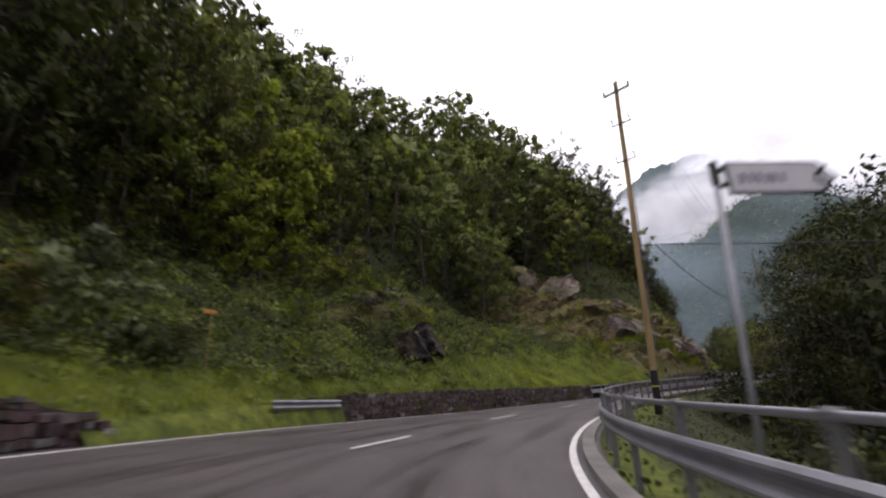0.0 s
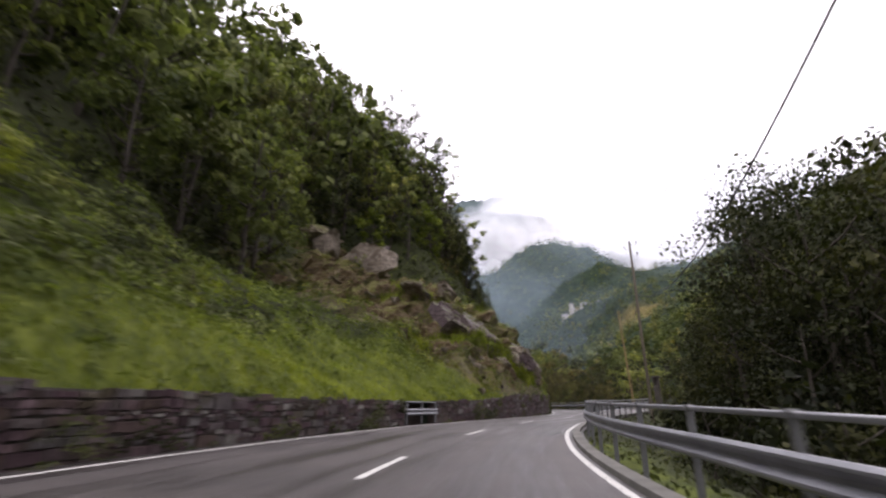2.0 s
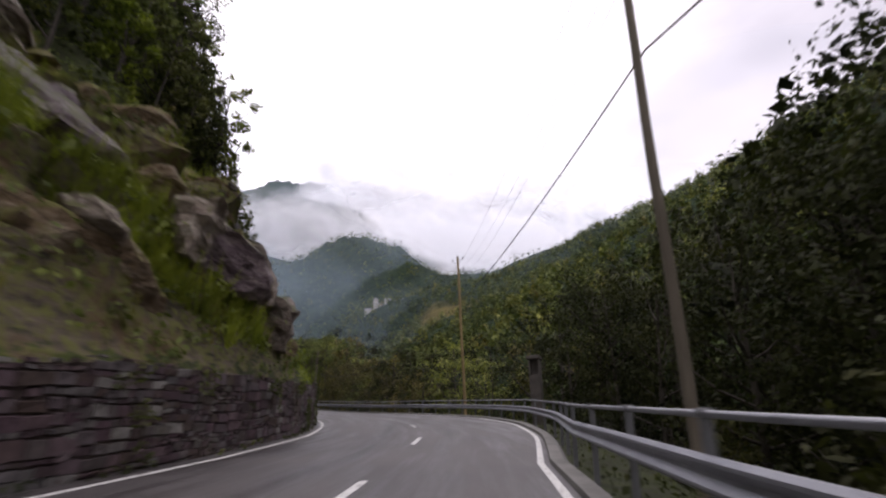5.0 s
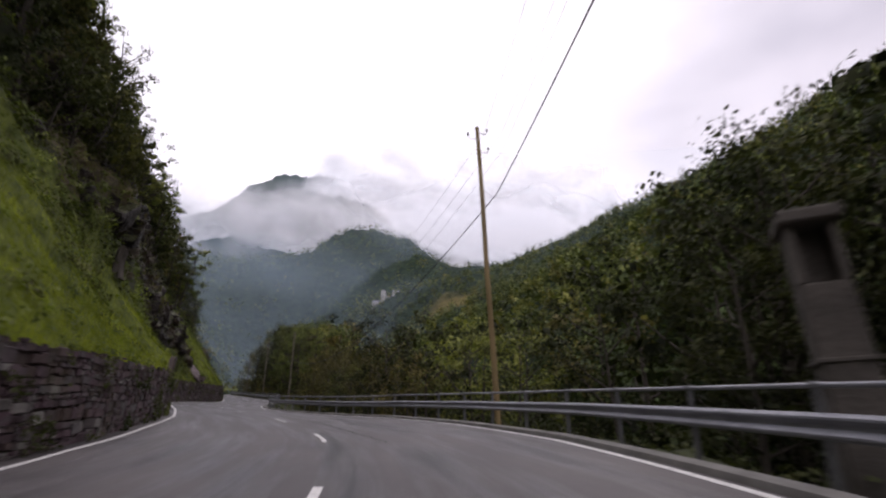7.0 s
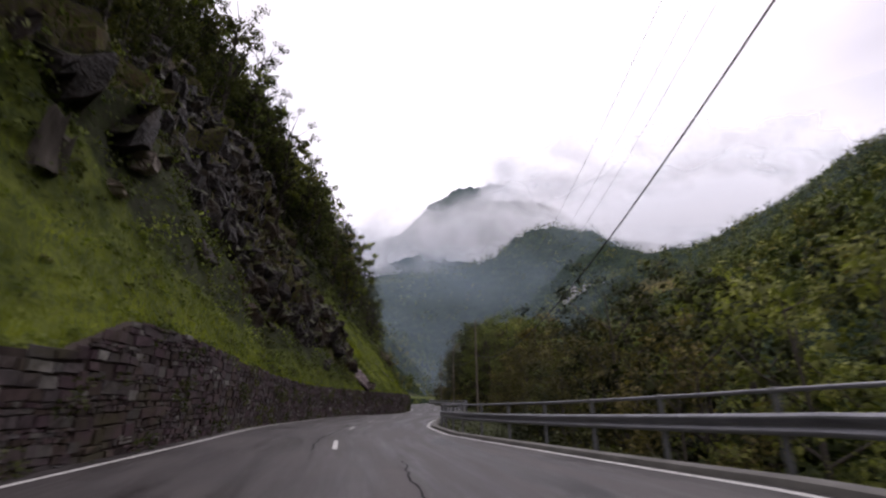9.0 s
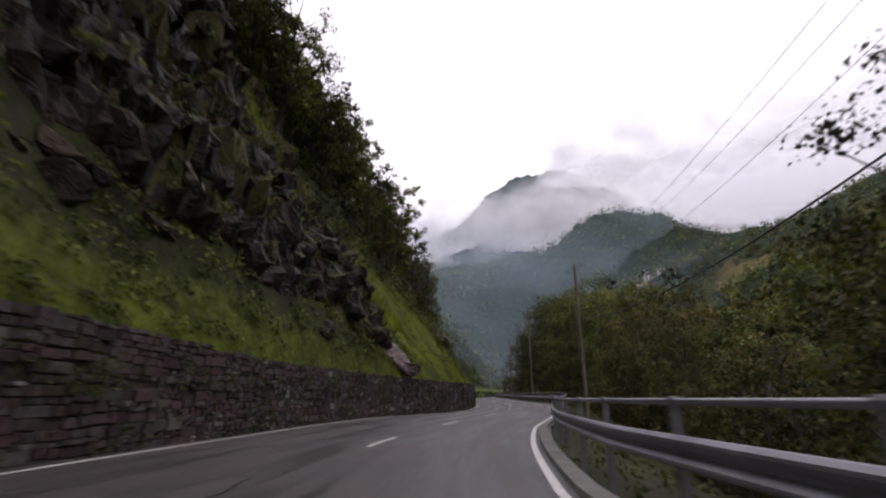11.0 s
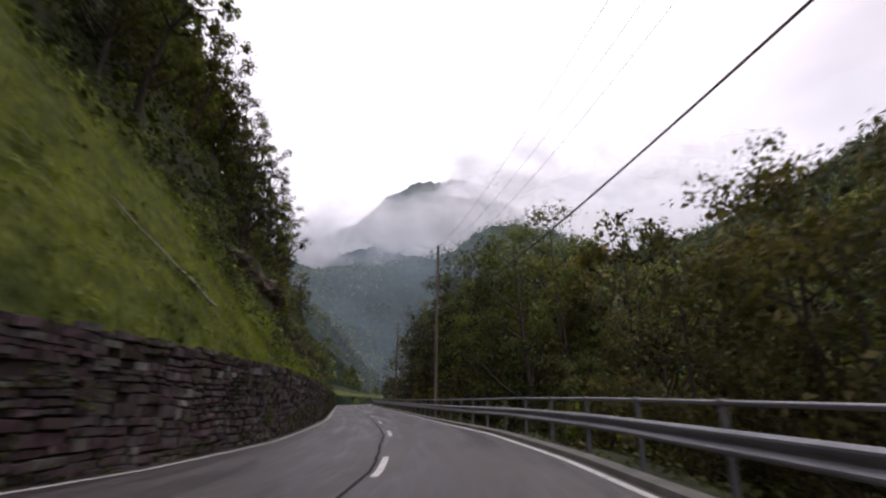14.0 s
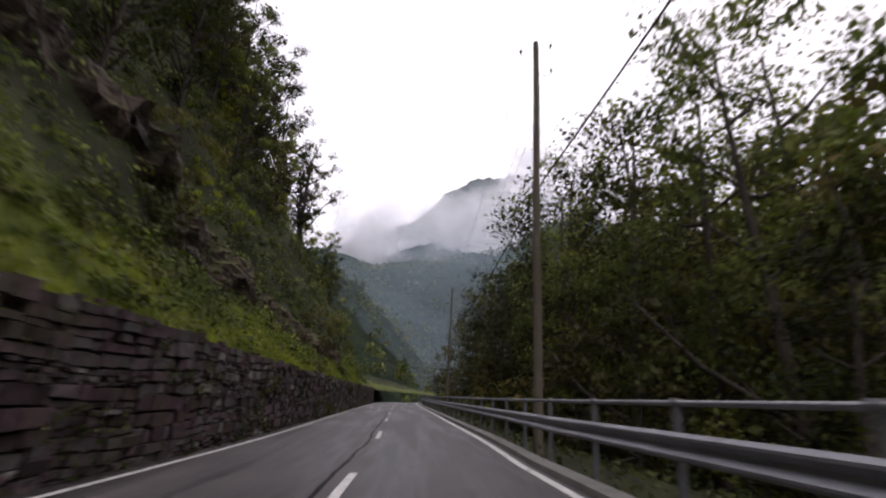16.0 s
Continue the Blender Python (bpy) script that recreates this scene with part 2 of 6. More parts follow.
def hillside_material():
    """Soil, grass and rock, laid by the two cover masks of the slope and broken up by noise."""
    m, nt, p = mat("hillside_cover")
    grass = nt.nodes.new("ShaderNodeAttribute")
    grass.attribute_name = "grass"
    rock = nt.nodes.new("ShaderNodeAttribute")
    rock.attribute_name = "rock"
    n1 = noise_node(nt, 0.6, 5, 0.65, "World")
    n2 = noise_node(nt, 5, 5, 0.7, "World")
    n3 = noise_node(nt, 1.7, 5, 0.6, "World", (1, 1, 2.5))
    soil = mix(nt, ramp(nt, n1, (0.35, (0, 0, 0)), (0.6, (1, 1, 1))), (0.018, 0.022, 0.01), (0.045, 0.056, 0.018))
    soil = mix(nt, ramp(nt, n2, (0.5, (0, 0, 0)), (0.7, (1, 1, 1))), soil, (0.035, 0.026, 0.018))
    turf = mix(nt, ramp(nt, n1, (0.35, (0, 0, 0)), (0.65, (1, 1, 1))), (0.075, 0.095, 0.017), (0.165, 0.198, 0.032))
    turf = mix(nt, ramp(nt, n2, (0.35, (0, 0, 0)), (0.7, (0.6, 0.6, 0.6))), turf, (0.035, 0.06, 0.012))
    stone = mix(nt, ramp(nt, n3, (0.35, (0, 0, 0)), (0.65, (1, 1, 1))), (0.038, 0.03, 0.023), (0.14, 0.112, 0.08))
    stone = mix(nt, ramp(nt, n1, (0.5, (0, 0, 0)), (0.64, (0.8, 0.8, 0.8))), stone, (0.11, 0.07, 0.032))
    stone = mix(nt, ramp(nt, n2, (0.47, (0, 0, 0)), (0.55, (0.85, 0.85, 0.85))), stone, (0.12, 0.125, 0.03))
    turf = mix(nt, 1.0, turf, ramp(nt, noise_node(nt, 1.5, 4, 0.6, "World"), (0.36, (0.5, 0.55, 0.5)), (0.62, (1.15, 1.1, 1.0))), 'MULTIPLY')
    wob = nt.nodes.new("ShaderNodeMath")
    wob.operation = 'MULTIPLY_ADD'
    nt.links.new(n2, wob.inputs[0])
    wob.inputs[1].default_value = 0.9
    nt.links.new(grass.outputs["Fac"], wob.inputs[2])
    col = mix(nt, ramp(nt, wob.outputs[0], (0.85, (0, 0, 0)), (1.1, (1, 1, 1))), soil, turf)
    wob2 = nt.nodes.new("ShaderNodeMath")
    wob2.operation = 'MULTIPLY_ADD'
    nt.links.new(n3, wob2.inputs[0])
    wob2.inputs[1].default_value = 1.1
    nt.links.new(rock.outputs["Fac"], wob2.inputs[2])
    col = mix(nt, ramp(nt, wob2.outputs[0], (0.95, (0, 0, 0)), (1.15, (1, 1, 1))), col, stone)
    nt.links.new(col, p.inputs["Base Color"])
    p.inputs["Roughness"].default_value = 0.9
    p.inputs["Specular IOR Level"].default_value = 0.2
    bump(nt, n2, p, 0.8, 0.15)
    return m


def far_forest_material():
    m, nt, p = mat("far_wooded_slope")
    n1 = noise_node(nt, 0.09, 6, 0.7, "World")
    n2 = noise_node(nt, 0.012, 4, 0.6, "World")
    col = mix(nt, ramp(nt, n1, (0.35, (0, 0, 0)), (0.65, (1, 1, 1))), (0.01, 0.018, 0.013), (0.038, 0.06, 0.03))
    col = mix(nt, ramp(nt, n2, (0.45, (0, 0, 0)), (0.65, (0.6, 0.6, 0.6))), col, (0.035, 0.05, 0.03))
    field = nt.nodes.new("ShaderNodeAttribute")
    field.attribute_name = "meadow"
    col = mix(nt, field.outputs["Fac"], col, ramp(nt, n1, (0.3, (0.1, 0.085, 0.03)), (0.7, (0.19, 0.15, 0.045))))
    nt.links.new(col, p.inputs["Base Color"])
    p.inputs["Roughness"].default_value = 0.95
    p.inputs["Specular IOR Level"].default_value = 0.05
    bump(nt, n1, p, 1.0, 6.0)
    return m


def vapour(name, low, high, scale, top, tint=(0.9, 0.91, 0.95), stretch=(1, 1, 1.6), veil=0.0):
    """Mist and haze: a sheet that scatters light as far as its own noise is dense; the sheet's 'dense' mask thins it
    out at its edges.
    """
    m, nt, p = mat(name)
    d = node(nt, "ShaderNodeBsdfDiffuse", Color=(*tint, 1))
    t = node(nt, "ShaderNodeBsdfTranslucent", Color=(*tint, 1))
    both = nt.nodes.new("ShaderNodeMixShader")
    both.inputs[0].default_value = 0.08
    nt.links.new(d.outputs[0], both.inputs[1])
    nt.links.new(t.outputs[0], both.inputs[2])
    clear = nt.nodes.new("ShaderNodeBsdfTransparent")
    mask = nt.nodes.new("ShaderNodeAttribute")
    mask.attribute_name = "dense"
    n = noise_node(nt, scale, 3, 0.45, "World", stretch)
    add = nt.nodes.new("ShaderNodeMath")
    add.operation = 'MULTIPLY_ADD'
    nt.links.new(mask.outputs["Fac"], add.inputs[0])
    add.inputs[1].default_value = 1.0
    nt.links.new(n, add.inputs[2])
    a = ramp(nt, add.outputs[0], (low, (veil, veil, veil)), (high, (top, top, top)))
    out = nt.nodes.new("ShaderNodeMixShader")
    nt.links.new(a, out.inputs[0])
    nt.links.new(clear.outputs[0], out.inputs[1])
    nt.links.new(both.outputs[0], out.inputs[2])
    nt.links.new(out.outputs[0], nt.nodes["Material Output"].inputs[0])
    return m


ASPHALT = asphalt_material()
PAINT = paint_material()
TAR = plain("crack_sealing_tar", (0.006, 0.006, 0.006), (0.014, 0.013, 0.012), 3, 0.85)
CONCRETE = plain("weathered_concrete", (0.13, 0.125, 0.115), (0.27, 0.26, 0.24), 1.2, 0.85, 0, 0.5, 0.02)
OLD_CONCRETE = plain("dark_mossy_concrete", (0.05, 0.045, 0.04), (0.13, 0.115, 0.1), 1.4, 0.9, 0, 0.6, 0.03)
STEEL = plain("galvanised_steel", (0.17, 0.175, 0.195), (0.3, 0.305, 0.33), 1.5, 0.45, 0.6, 0.1, 0.003)
STEEL_DULL = plain("dull_galvanised_steel", (0.10, 0.102, 0.105), (0.2, 0.2, 0.205), 3, 0.6, 0.5, 0.15, 0.003)
STONE = stone_material("rubble_stone", ((0.0, (0.03, 0.02, 0.02)), (0.2, (0.085, 0.052, 0.062)), (0.38, (0.08, 0.07, 0.07)), (0.55, (0.058, 0.04, 0.032)), (0.7, (0.108, 0.074, 0.08)),
                                          (0.86, (0.095, 0.09, 0.088)), (0.93, (0.12, 0.11, 0.1)), (1.0, (0.24, 0.23, 0.21))), (0.062, 0.056, 0.025))
MORTAR_PALE = plain("weathered_mortar", (0.035, 0.032, 0.028), (0.095, 0.086, 0.074), 1.3, 0.95, 0, 0.6, 0.03)
MORTAR = plain("dark_mortar", (0.032, 0.024, 0.022), (0.085, 0.066, 0.056), 2, 0.95, 0, 0.6, 0.03)
ROCK = crag_material("gneiss_rock", (0.13, 0.1, 0.08), (0.27, 0.23, 0.19), (0.45, 0.41, 0.355))
ROCK_MOSSY = crag_material("mossy_gneiss_rock", (0.058, 0.04, 0.024), (0.15, 0.108, 0.064), (0.33, 0.275, 0.21), (0.6, 0.95), 0.8, (0.105, 0.11, 0.026))
ROCK_SLAB = crag_material("purple_grey_gneiss_rock", (0.075, 0.055, 0.062), (0.16, 0.122, 0.132), (0.32, 0.275, 0.265), (0.95, 1.25), 0.5)
ROCK_DARK = crag_material("dark_damp_rock", (0.012, 0.01, 0.01), (0.028, 0.022, 0.021), (0.105, 0.09, 0.085), (0.9, 1.2), 0.5)
ROCK_LEDGE = crag_material("brown_damp_rock", (0.025, 0.018, 0.013), (0.065, 0.047, 0.034), (0.17, 0.135, 0.11), (0.75, 1.05), 0.6)
# Wet rock taken almost to black; the overhang's shadow is in the colour.
ROCK_BLACK = crag_material("shadow_black_wet_rock", (0.006, 0.004, 0.005), (0.012, 0.009, 0.011), (0.026, 0.02, 0.023), (1.05, 1.3), 0.6)
HILL = hillside_material()
FAR = far_forest_material()
BARK = plain("grey_bark", (0.03, 0.025, 0.02), (0.11, 0.095, 0.08), 4, 0.9, 0, 0.8, 0.03, (1, 1, 0.25))
POLE_WOOD = plain("impregnated_pole_wood", (0.17, 0.115, 0.05), (0.33, 0.235, 0.105), 2.5, 0.75, 0, 0.5, 0.01, (1, 1, 0.12))
POLE_GREY = plain("weathered_pole_wood", (0.10, 0.085, 0.065), (0.2, 0.17, 0.13), 2.5, 0.8, 0, 0.5, 0.01, (1, 1, 0.12))
DEAD_WOOD = plain("pale_dead_wood", (0.25, 0.24, 0.2), (0.42, 0.4, 0.35), 3, 0.85)
POLE_TAR = plain("tarred_pole_foot", (0.004, 0.004, 0.004), (0.01, 0.009, 0.009), 3, 0.85)
IRON = plain("dark_iron", (0.03, 0.03, 0.03), (0.08, 0.075, 0.07), 8, 0.6, 0.6)
PORCELAIN = plain("brown_porcelain", (0.02, 0.014, 0.012), (0.045, 0.03, 0.025), 6, 0.25)
CABLE = plain("black_cable", (0.008, 0.008, 0.009), (0.02, 0.02, 0.02), 10, 0.6)
SIGN_FACE = plain("faded_sign_face", (0.5, 0.49, 0.53), (0.66, 0.65, 0.69), 3, 0.5)
SIGN_DARK = plain("sign_black", (0.012, 0.012, 0.014), (0.03, 0.03, 0.03), 3, 0.5)
SIGN_TEXT = plain("sign_grey_lettering", (0.16, 0.16, 0.2), (0.26, 0.26, 0.32), 5, 0.5)
ORANGE = plain("orange_marker", (0.5, 0.19, 0.03), (0.65, 0.27, 0.05), 4, 0.6)
YELLOW = plain("yellow_band", (0.5, 0.42, 0.08), (0.62, 0.52, 0.1), 4, 0.6)
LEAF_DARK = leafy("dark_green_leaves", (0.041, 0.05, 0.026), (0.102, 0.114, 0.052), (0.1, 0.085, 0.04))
# Dark green lowered further, so the colour carries the shade under the canopy.
LEAF_SHADED = leafy("shade_darkened_green_leaves", (0.02, 0.024, 0.015), (0.052, 0.059, 0.031), (0.09, 0.085, 0.045))
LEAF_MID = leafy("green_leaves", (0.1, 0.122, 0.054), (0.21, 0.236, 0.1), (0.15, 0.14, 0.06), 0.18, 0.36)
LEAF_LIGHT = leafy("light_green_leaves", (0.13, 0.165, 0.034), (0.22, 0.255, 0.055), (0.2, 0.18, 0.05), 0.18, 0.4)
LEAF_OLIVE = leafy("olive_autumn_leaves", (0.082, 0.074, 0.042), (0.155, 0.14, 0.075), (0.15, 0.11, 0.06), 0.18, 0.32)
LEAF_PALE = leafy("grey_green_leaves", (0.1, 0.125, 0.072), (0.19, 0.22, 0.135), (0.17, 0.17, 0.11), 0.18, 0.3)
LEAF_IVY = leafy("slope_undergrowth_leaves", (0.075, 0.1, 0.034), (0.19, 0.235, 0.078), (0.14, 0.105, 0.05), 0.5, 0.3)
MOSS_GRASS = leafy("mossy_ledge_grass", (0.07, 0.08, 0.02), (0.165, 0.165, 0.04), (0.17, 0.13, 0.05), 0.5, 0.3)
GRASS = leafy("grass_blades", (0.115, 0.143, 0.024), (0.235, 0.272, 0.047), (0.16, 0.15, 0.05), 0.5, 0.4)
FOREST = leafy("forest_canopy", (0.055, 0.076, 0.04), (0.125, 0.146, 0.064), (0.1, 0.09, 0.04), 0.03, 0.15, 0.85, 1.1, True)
PLASTER = plain("pale_house_plaster", (0.36, 0.35, 0.33), (0.55, 0.53, 0.5), 0.6, 0.85, 0, 0.2, 0.02)
SLATE = plain("grey_stone_slates", (0.14, 0.14, 0.15), (0.26, 0.26, 0.27), 1.5, 0.8, 0, 0.4, 0.05)
GLASS_DARK = plain("dark_window", (0.015, 0.017, 0.02), (0.03, 0.032, 0.036), 2, 0.15)
# The blue tint of these added sheets imitates aerial haze before the far slopes.
MIST = vapour("thin_valley_mist_and_haze", 0.36, 1.5, 0.006, 0.16, (0.55, 0.7, 0.85), (1, 1, 2), 0.0)
CLOUD = vapour("hill_cloud", 0.56, 1.2, 0.0075, 0.95, (0.98, 0.98, 1.0), (1, 1, 1.3), 0.0)


# ---- small builders ----
def mesh_from(name, verts, faces, material, smooth=False):
    verts = np.asarray(verts, float)
    faces = np.asarray(faces, int)
    me = bpy.data.meshes.new(name)
    me.vertices.add(len(verts))
    me.vertices.foreach_set("co", verts.ravel())
    k = faces.shape[1]
    me.loops.add(faces.size)
    me.loops.foreach_set("vertex_index", faces.ravel())
    me.polygons.add(len(faces))
    me.polygons.foreach_set("loop_start", np.arange(0, faces.size, k))
    me.polygons.foreach_set("use_smooth", np.full(len(faces), smooth))
    me.update(calc_edges=True)
    me.validate()
    me.materials.append(material)
    return me


def under(ob, parent):
    ob.parent = parent
    return ob


def piece(name, verts, faces, material, parent=None, label="", smooth=False, normals=None):
    me = mesh_from(name, verts, faces, material, smooth or normals is not None)
    if normals is not None:
        me.normals_split_custom_set_from_vertices(normals.astype(np.float32))
    ob = new(name, me)
    if parent:
        ob.parent = parent
    return tagged(ob, label) if label else ob


def part(name, bm, material, parent=None, label="", smooth=False):
    me = bpy.data.meshes.new(name)
    bm.normal_update()
    for f in bm.faces:
        f.smooth = smooth
    bm.to_mesh(me)
    bm.free()
    me.materials.append(material)
    ob = new(name, me)
    if parent:
        ob.parent = parent
    return tagged(ob, label) if label else ob


def grid_faces(rows, cols, wrap=False):
    i, j = np.meshgrid(np.arange(rows - 1), np.arange(cols if wrap else cols - 1), indexing="ij")
    j2 = (j + 1) % cols
    a, b, c, d = i * cols + j, i * cols + j2, (i + 1) * cols + j2, (i + 1) * cols + j
    return np.stack([a, b, c, d], -1).reshape(-1, 4)


def tube(path, radius, sides=6):
    """Verts and quads of a tube along a path; radius may differ from point to point."""
    p = np.asarray(path, float)
    r = np.broadcast_to(np.asarray(radius, float), (len(p),))
    t = np.gradient(p, axis=0)
    t /= np.linalg.norm(t, axis=1, keepdims=True) + 1e-9
    up = np.where(np.abs(t[:, 2:3]) > 0.9, np.array([[1.0, 0, 0]]), np.array([[0, 0, 1.0]]))
    u = np.cross(t, up)
    u /= np.linalg.norm(u, axis=1, keepdims=True) + 1e-9
    v = np.cross(t, u)
    a = np.arange(sides) * 2 * np.pi / sides
    ring = p[:, None] + r[:, None, None] * (np.cos(a)[None, :, None] * u[:, None] + np.sin(a)[None, :, None] * v[:, None])
    return ring.reshape(-1, 3), grid_faces(len(p), sides, True)


def joined(pieces):
    vs, fs, n = [], [], 0
    for v, f in pieces:
        vs.append(v)
        fs.append(np.asarray(f) + n)
        n += len(v)
    return np.concatenate(vs), np.concatenate(fs)


def box(bm, sx, sy, sz, m=None, bevel=0.0):
    r = bmesh.ops.create_cube(bm, size=1.0, matrix=(m or Matrix()) @ Matrix.Diagonal((sx, sy, sz, 1)))
    if bevel:
        es = list({e for v in r["verts"] for e in v.link_edges})
        bmesh.ops.bevel(bm, geom=es, offset=bevel, segments=1, affect='EDGES')


def rod(bm, r1, r2, length, m=None, sides=10):
    bmesh.ops.create_cone(bm, cap_ends=True, segments=sides, radius1=r1, radius2=r2, depth=length, matrix=(m or Matrix()) @ Matrix.Translation((0, 0, length / 2)))


rng = np.random.default_rng(7)


# ---- the road's line: heading every 12 m, height every 30 m ----
S0 = -30.0
HEADING = [-2.1, -3.0, -2.1, -4.3, -18.9, -30.4, -38.2, -44.1, -48.1, -46.2, -37.5, -26.5, -19.4, -18.0, -21.3, -25.6, -28.3, -27.0, -23.6, -21.1,
           -17.7, -17.8, -17.8, -17.8, -18.5, -20.0, -24.0, -30.0, -36.0, -42.0, -48.0]
HEIGHT = [-2.15, 0.0, 2.32, 4.63, 6.79, 8.78, 10.66, 12.86, 14.98, 17.14, 19.30, 21.46, 23.6]
_s = np.arange(S0, 330.01, 0.5)
_h = np.radians(np.interp(_s, S0 + 12 * np.arange(len(HEADING)), HEADING))
_m = (_h[1:] + _h[:-1]) / 2
_x = -1.38 + np.concatenate([[0], np.cumsum(-np.sin(_m) * 0.5)])
_y = -29.97 + np.concatenate([[0], np.cumsum(np.cos(_m) * 0.5)])
_z = np.interp(_s, S0 + 30 * np.arange(len(HEIGHT)), HEIGHT)
_z = np.convolve(np.pad(_z, 20, mode="reflect", reflect_type="odd"), np.ones(41) / 41, "valid")


def table(*pairs):
    a, b = zip(*pairs)
    return lambda s: np.interp(s, a, b)


left_edge = table((0, 7.2), (16, 7.35), (24, 7.15), (32, 6.8), (48, 6.15), (56, 5.8), (64, 5.4), (72, 5.03), (80, 5.12), (88, 5.66), (96, 6.3), (104, 6.5), (112, 6.2),
                  (120, 6.26), (128, 6.55), (136, 7.1), (144, 7.7), (152, 8.05), (160, 7.75), (168, 6.7), (176, 5.5), (184, 4.85), (200, 4.7), (224, 4.3), (256, 3.7))
right_edge = table((0, -1.2), (16, -1.92), (24, -2.2), (32, -2.04), (40, -1.56), (48, -1.18), (56, -1.1), (64, -1.35), (72, -1.9), (80, -3.2), (88, -4.17), (96, -4.7), (104, -4.78),
                   (112, -4.34), (120, -3.13), (128, -1.65), (136, -1.2), (144, -1.43), (152, -1.75), (160, -2.56), (168, -3.0), (176, -2.94), (184, -2.66), (192, -2.14), (200, -1.8), (256, -2.4))
centre_lat = table((0, 3.0), (11, 2.85), (14, 2.5), (25, 2.0), (44, 2.2), (57, 2.15), (67, 1.5), (80, 1.05), (100, 0.95), (113, 1.5), (125, 2.6), (144, 2.9), (154, 2.4), (164, 1.5), (175, 0.8),
                   (186, 0.86), (197, 1.2), (208, 1.3), (260, 0.6))
bank = table((0, 0.09), (8, 0.075), (16, 0.056), (24, 0.036), (32, 0.022), (48, 0.02), (64, 0.004), (88, -0.005), (104, -0.006), (120, 0.019), (128, 0.027), (144, 0.006), (160, 0.003),
             (168, -0.016), (176, -0.045), (184, -0.06), (208, -0.056), (256, -0.053))
right_bank = table((0, 0.09), (8, 0.075), (16, 0.056), (24, 0.036), (32, 0.022), (48, 0.02), (64, 0.004), (72, -0.01), (80, -0.03), (88, -0.06), (96, -0.07), (104, -0.07), (112, -0.06),
                   (120, -0.03), (128, -0.01), (144, 0.006), (160, 0.003), (168, -0.016), (176, -0.045), (184, -0.06), (208, -0.056), (256, -0.053))
wall_top = table((-30, 1.15), (7, 1.15), (10.5, 0.5), (18.5, 1.08), (30, 1.35), (45, 1.18), (58, 1.28), (64, 1.5), (69, 1.9), (80, 1.9), (93, 2.1), (115.5, 2.1), (118, 3.05), (121, 3.05),
                 (128, 2.75), (150, 2.65), (165, 2.6), (180, 2.65), (197, 2.6), (206, 2.35), (250, 2.2))


def wall_lat(s):
    return left_edge(s) + 0.5


def rail_lat(s):
    return right_edge(s) - 0.75


def at(s, lat, h=0.0):
    """World places of points s metres along the road, lat metres to its left and h above its banked surface."""
    s, lat, h = np.broadcast_arrays(np.asarray(s, float), np.asarray(lat, float), np.asarray(h, float))
    x, y, z = np.interp(s, _s, _x), np.interp(s, _s, _y), np.interp(s, _s, _z)
    a = np.interp(s, _s, _h)
    z = z + np.clip(lat, -9, 9) * np.where(lat > 0, bank(s), right_bank(s)) + h
    return np.stack([x - np.cos(a) * lat, y - np.sin(a) * lat, z], -1)


def heading(s):
    return math.degrees(np.interp(s, _s, _h))


def stand(s, lat, h=0.0, turn=0.0, scale=1.0):
    x, y, z = at(s, lat, h)
    return pose(x, y, z, 0, 0, heading(s) + turn) @ Matrix.Scale(scale, 4)


def ribbon(s, lats, h):
    """A strip along the road through the given side lines (each an array over s)."""
    v = np.stack([at(s, l, hh) for l, hh in zip(lats, h)], 1)
    return v.reshape(-1, 3), grid_faces(len(s), len(lats))


def fractal(p, scale, octaves=4, seed=0.0):
    out = np.zeros(len(p))
    for i, q in enumerate(p):
        out[i] = noise.fractal(Vector((q[0] * scale + seed, q[1] * scale - seed, q[2] * scale)), 0.9, 2.1, octaves)
    return out


# ---- road, lines, kerb ----
ss = np.arange(-30, 320.1, 0.6)
cols = 15
f = np.linspace(0, 1, cols)
lat_grid = (right_edge(ss) - 0.62)[:, None] * (1 - f) + (left_edge(ss) + 0.55)[:, None] * f
rv = at(ss[:, None], lat_grid, 0).reshape(-1, 3)
road = piece("road", rv, grid_faces(len(ss), cols)[:, ::-1], ASPHALT, None, "", True)
for key, val in (("across", (lat_grid - centre_lat(ss)[:, None]).ravel()), ("along", np.repeat(ss, cols))):
    road.data.attributes.new(key, 'FLOAT', 'POINT').data.foreach_set("value", val.astype(np.float32))
tagged(road, "damp dark grey asphalt mountain road with worn patches", "road", "", "structure")


def line_strip(name, s, lat, width, label, material=PAINT, h=0.005):
    v, fc = ribbon(s, [lat - width / 2, lat + width / 2], [h, h])
    return tagged(piece(name, v, fc[:, ::-1], material), label, "road marking", "road markings", "structure")


line_strip("edge_line", ss, left_edge(ss), 0.13, "worn white edge line along the stone wall side")
line_strip("edge_line", ss, right_edge(ss), 0.15, "worn white edge line along the guardrail side")
dash_start = table((-2, -21), (1, 11.2), (4, 44.3), (6, 65.8), (13, 142.4), (19, 206), (30, 322))
for k in range(-2, 29):
    d = np.linspace(dash_start(k), dash_start(k) + 3.3, 7)
    line_strip("centre_dash", d, centre_lat(d), 0.14, "worn white dash of the centre line")
cs = np.arange(160, 232, 0.35)
wob = np.cumsum(rng.normal(0, 0.022, len(cs)))
wob -= np.linspace(wob[0], wob[-1], len(cs))
line_strip("sealed_crack", cs, centre_lat(cs) + 0.42 + np.clip(wob, -0.25, 0.25), 0.055 + 0.03 * rng.random(len(cs)), "dark tar-sealed crack along the road's middle", TAR, 0.006)
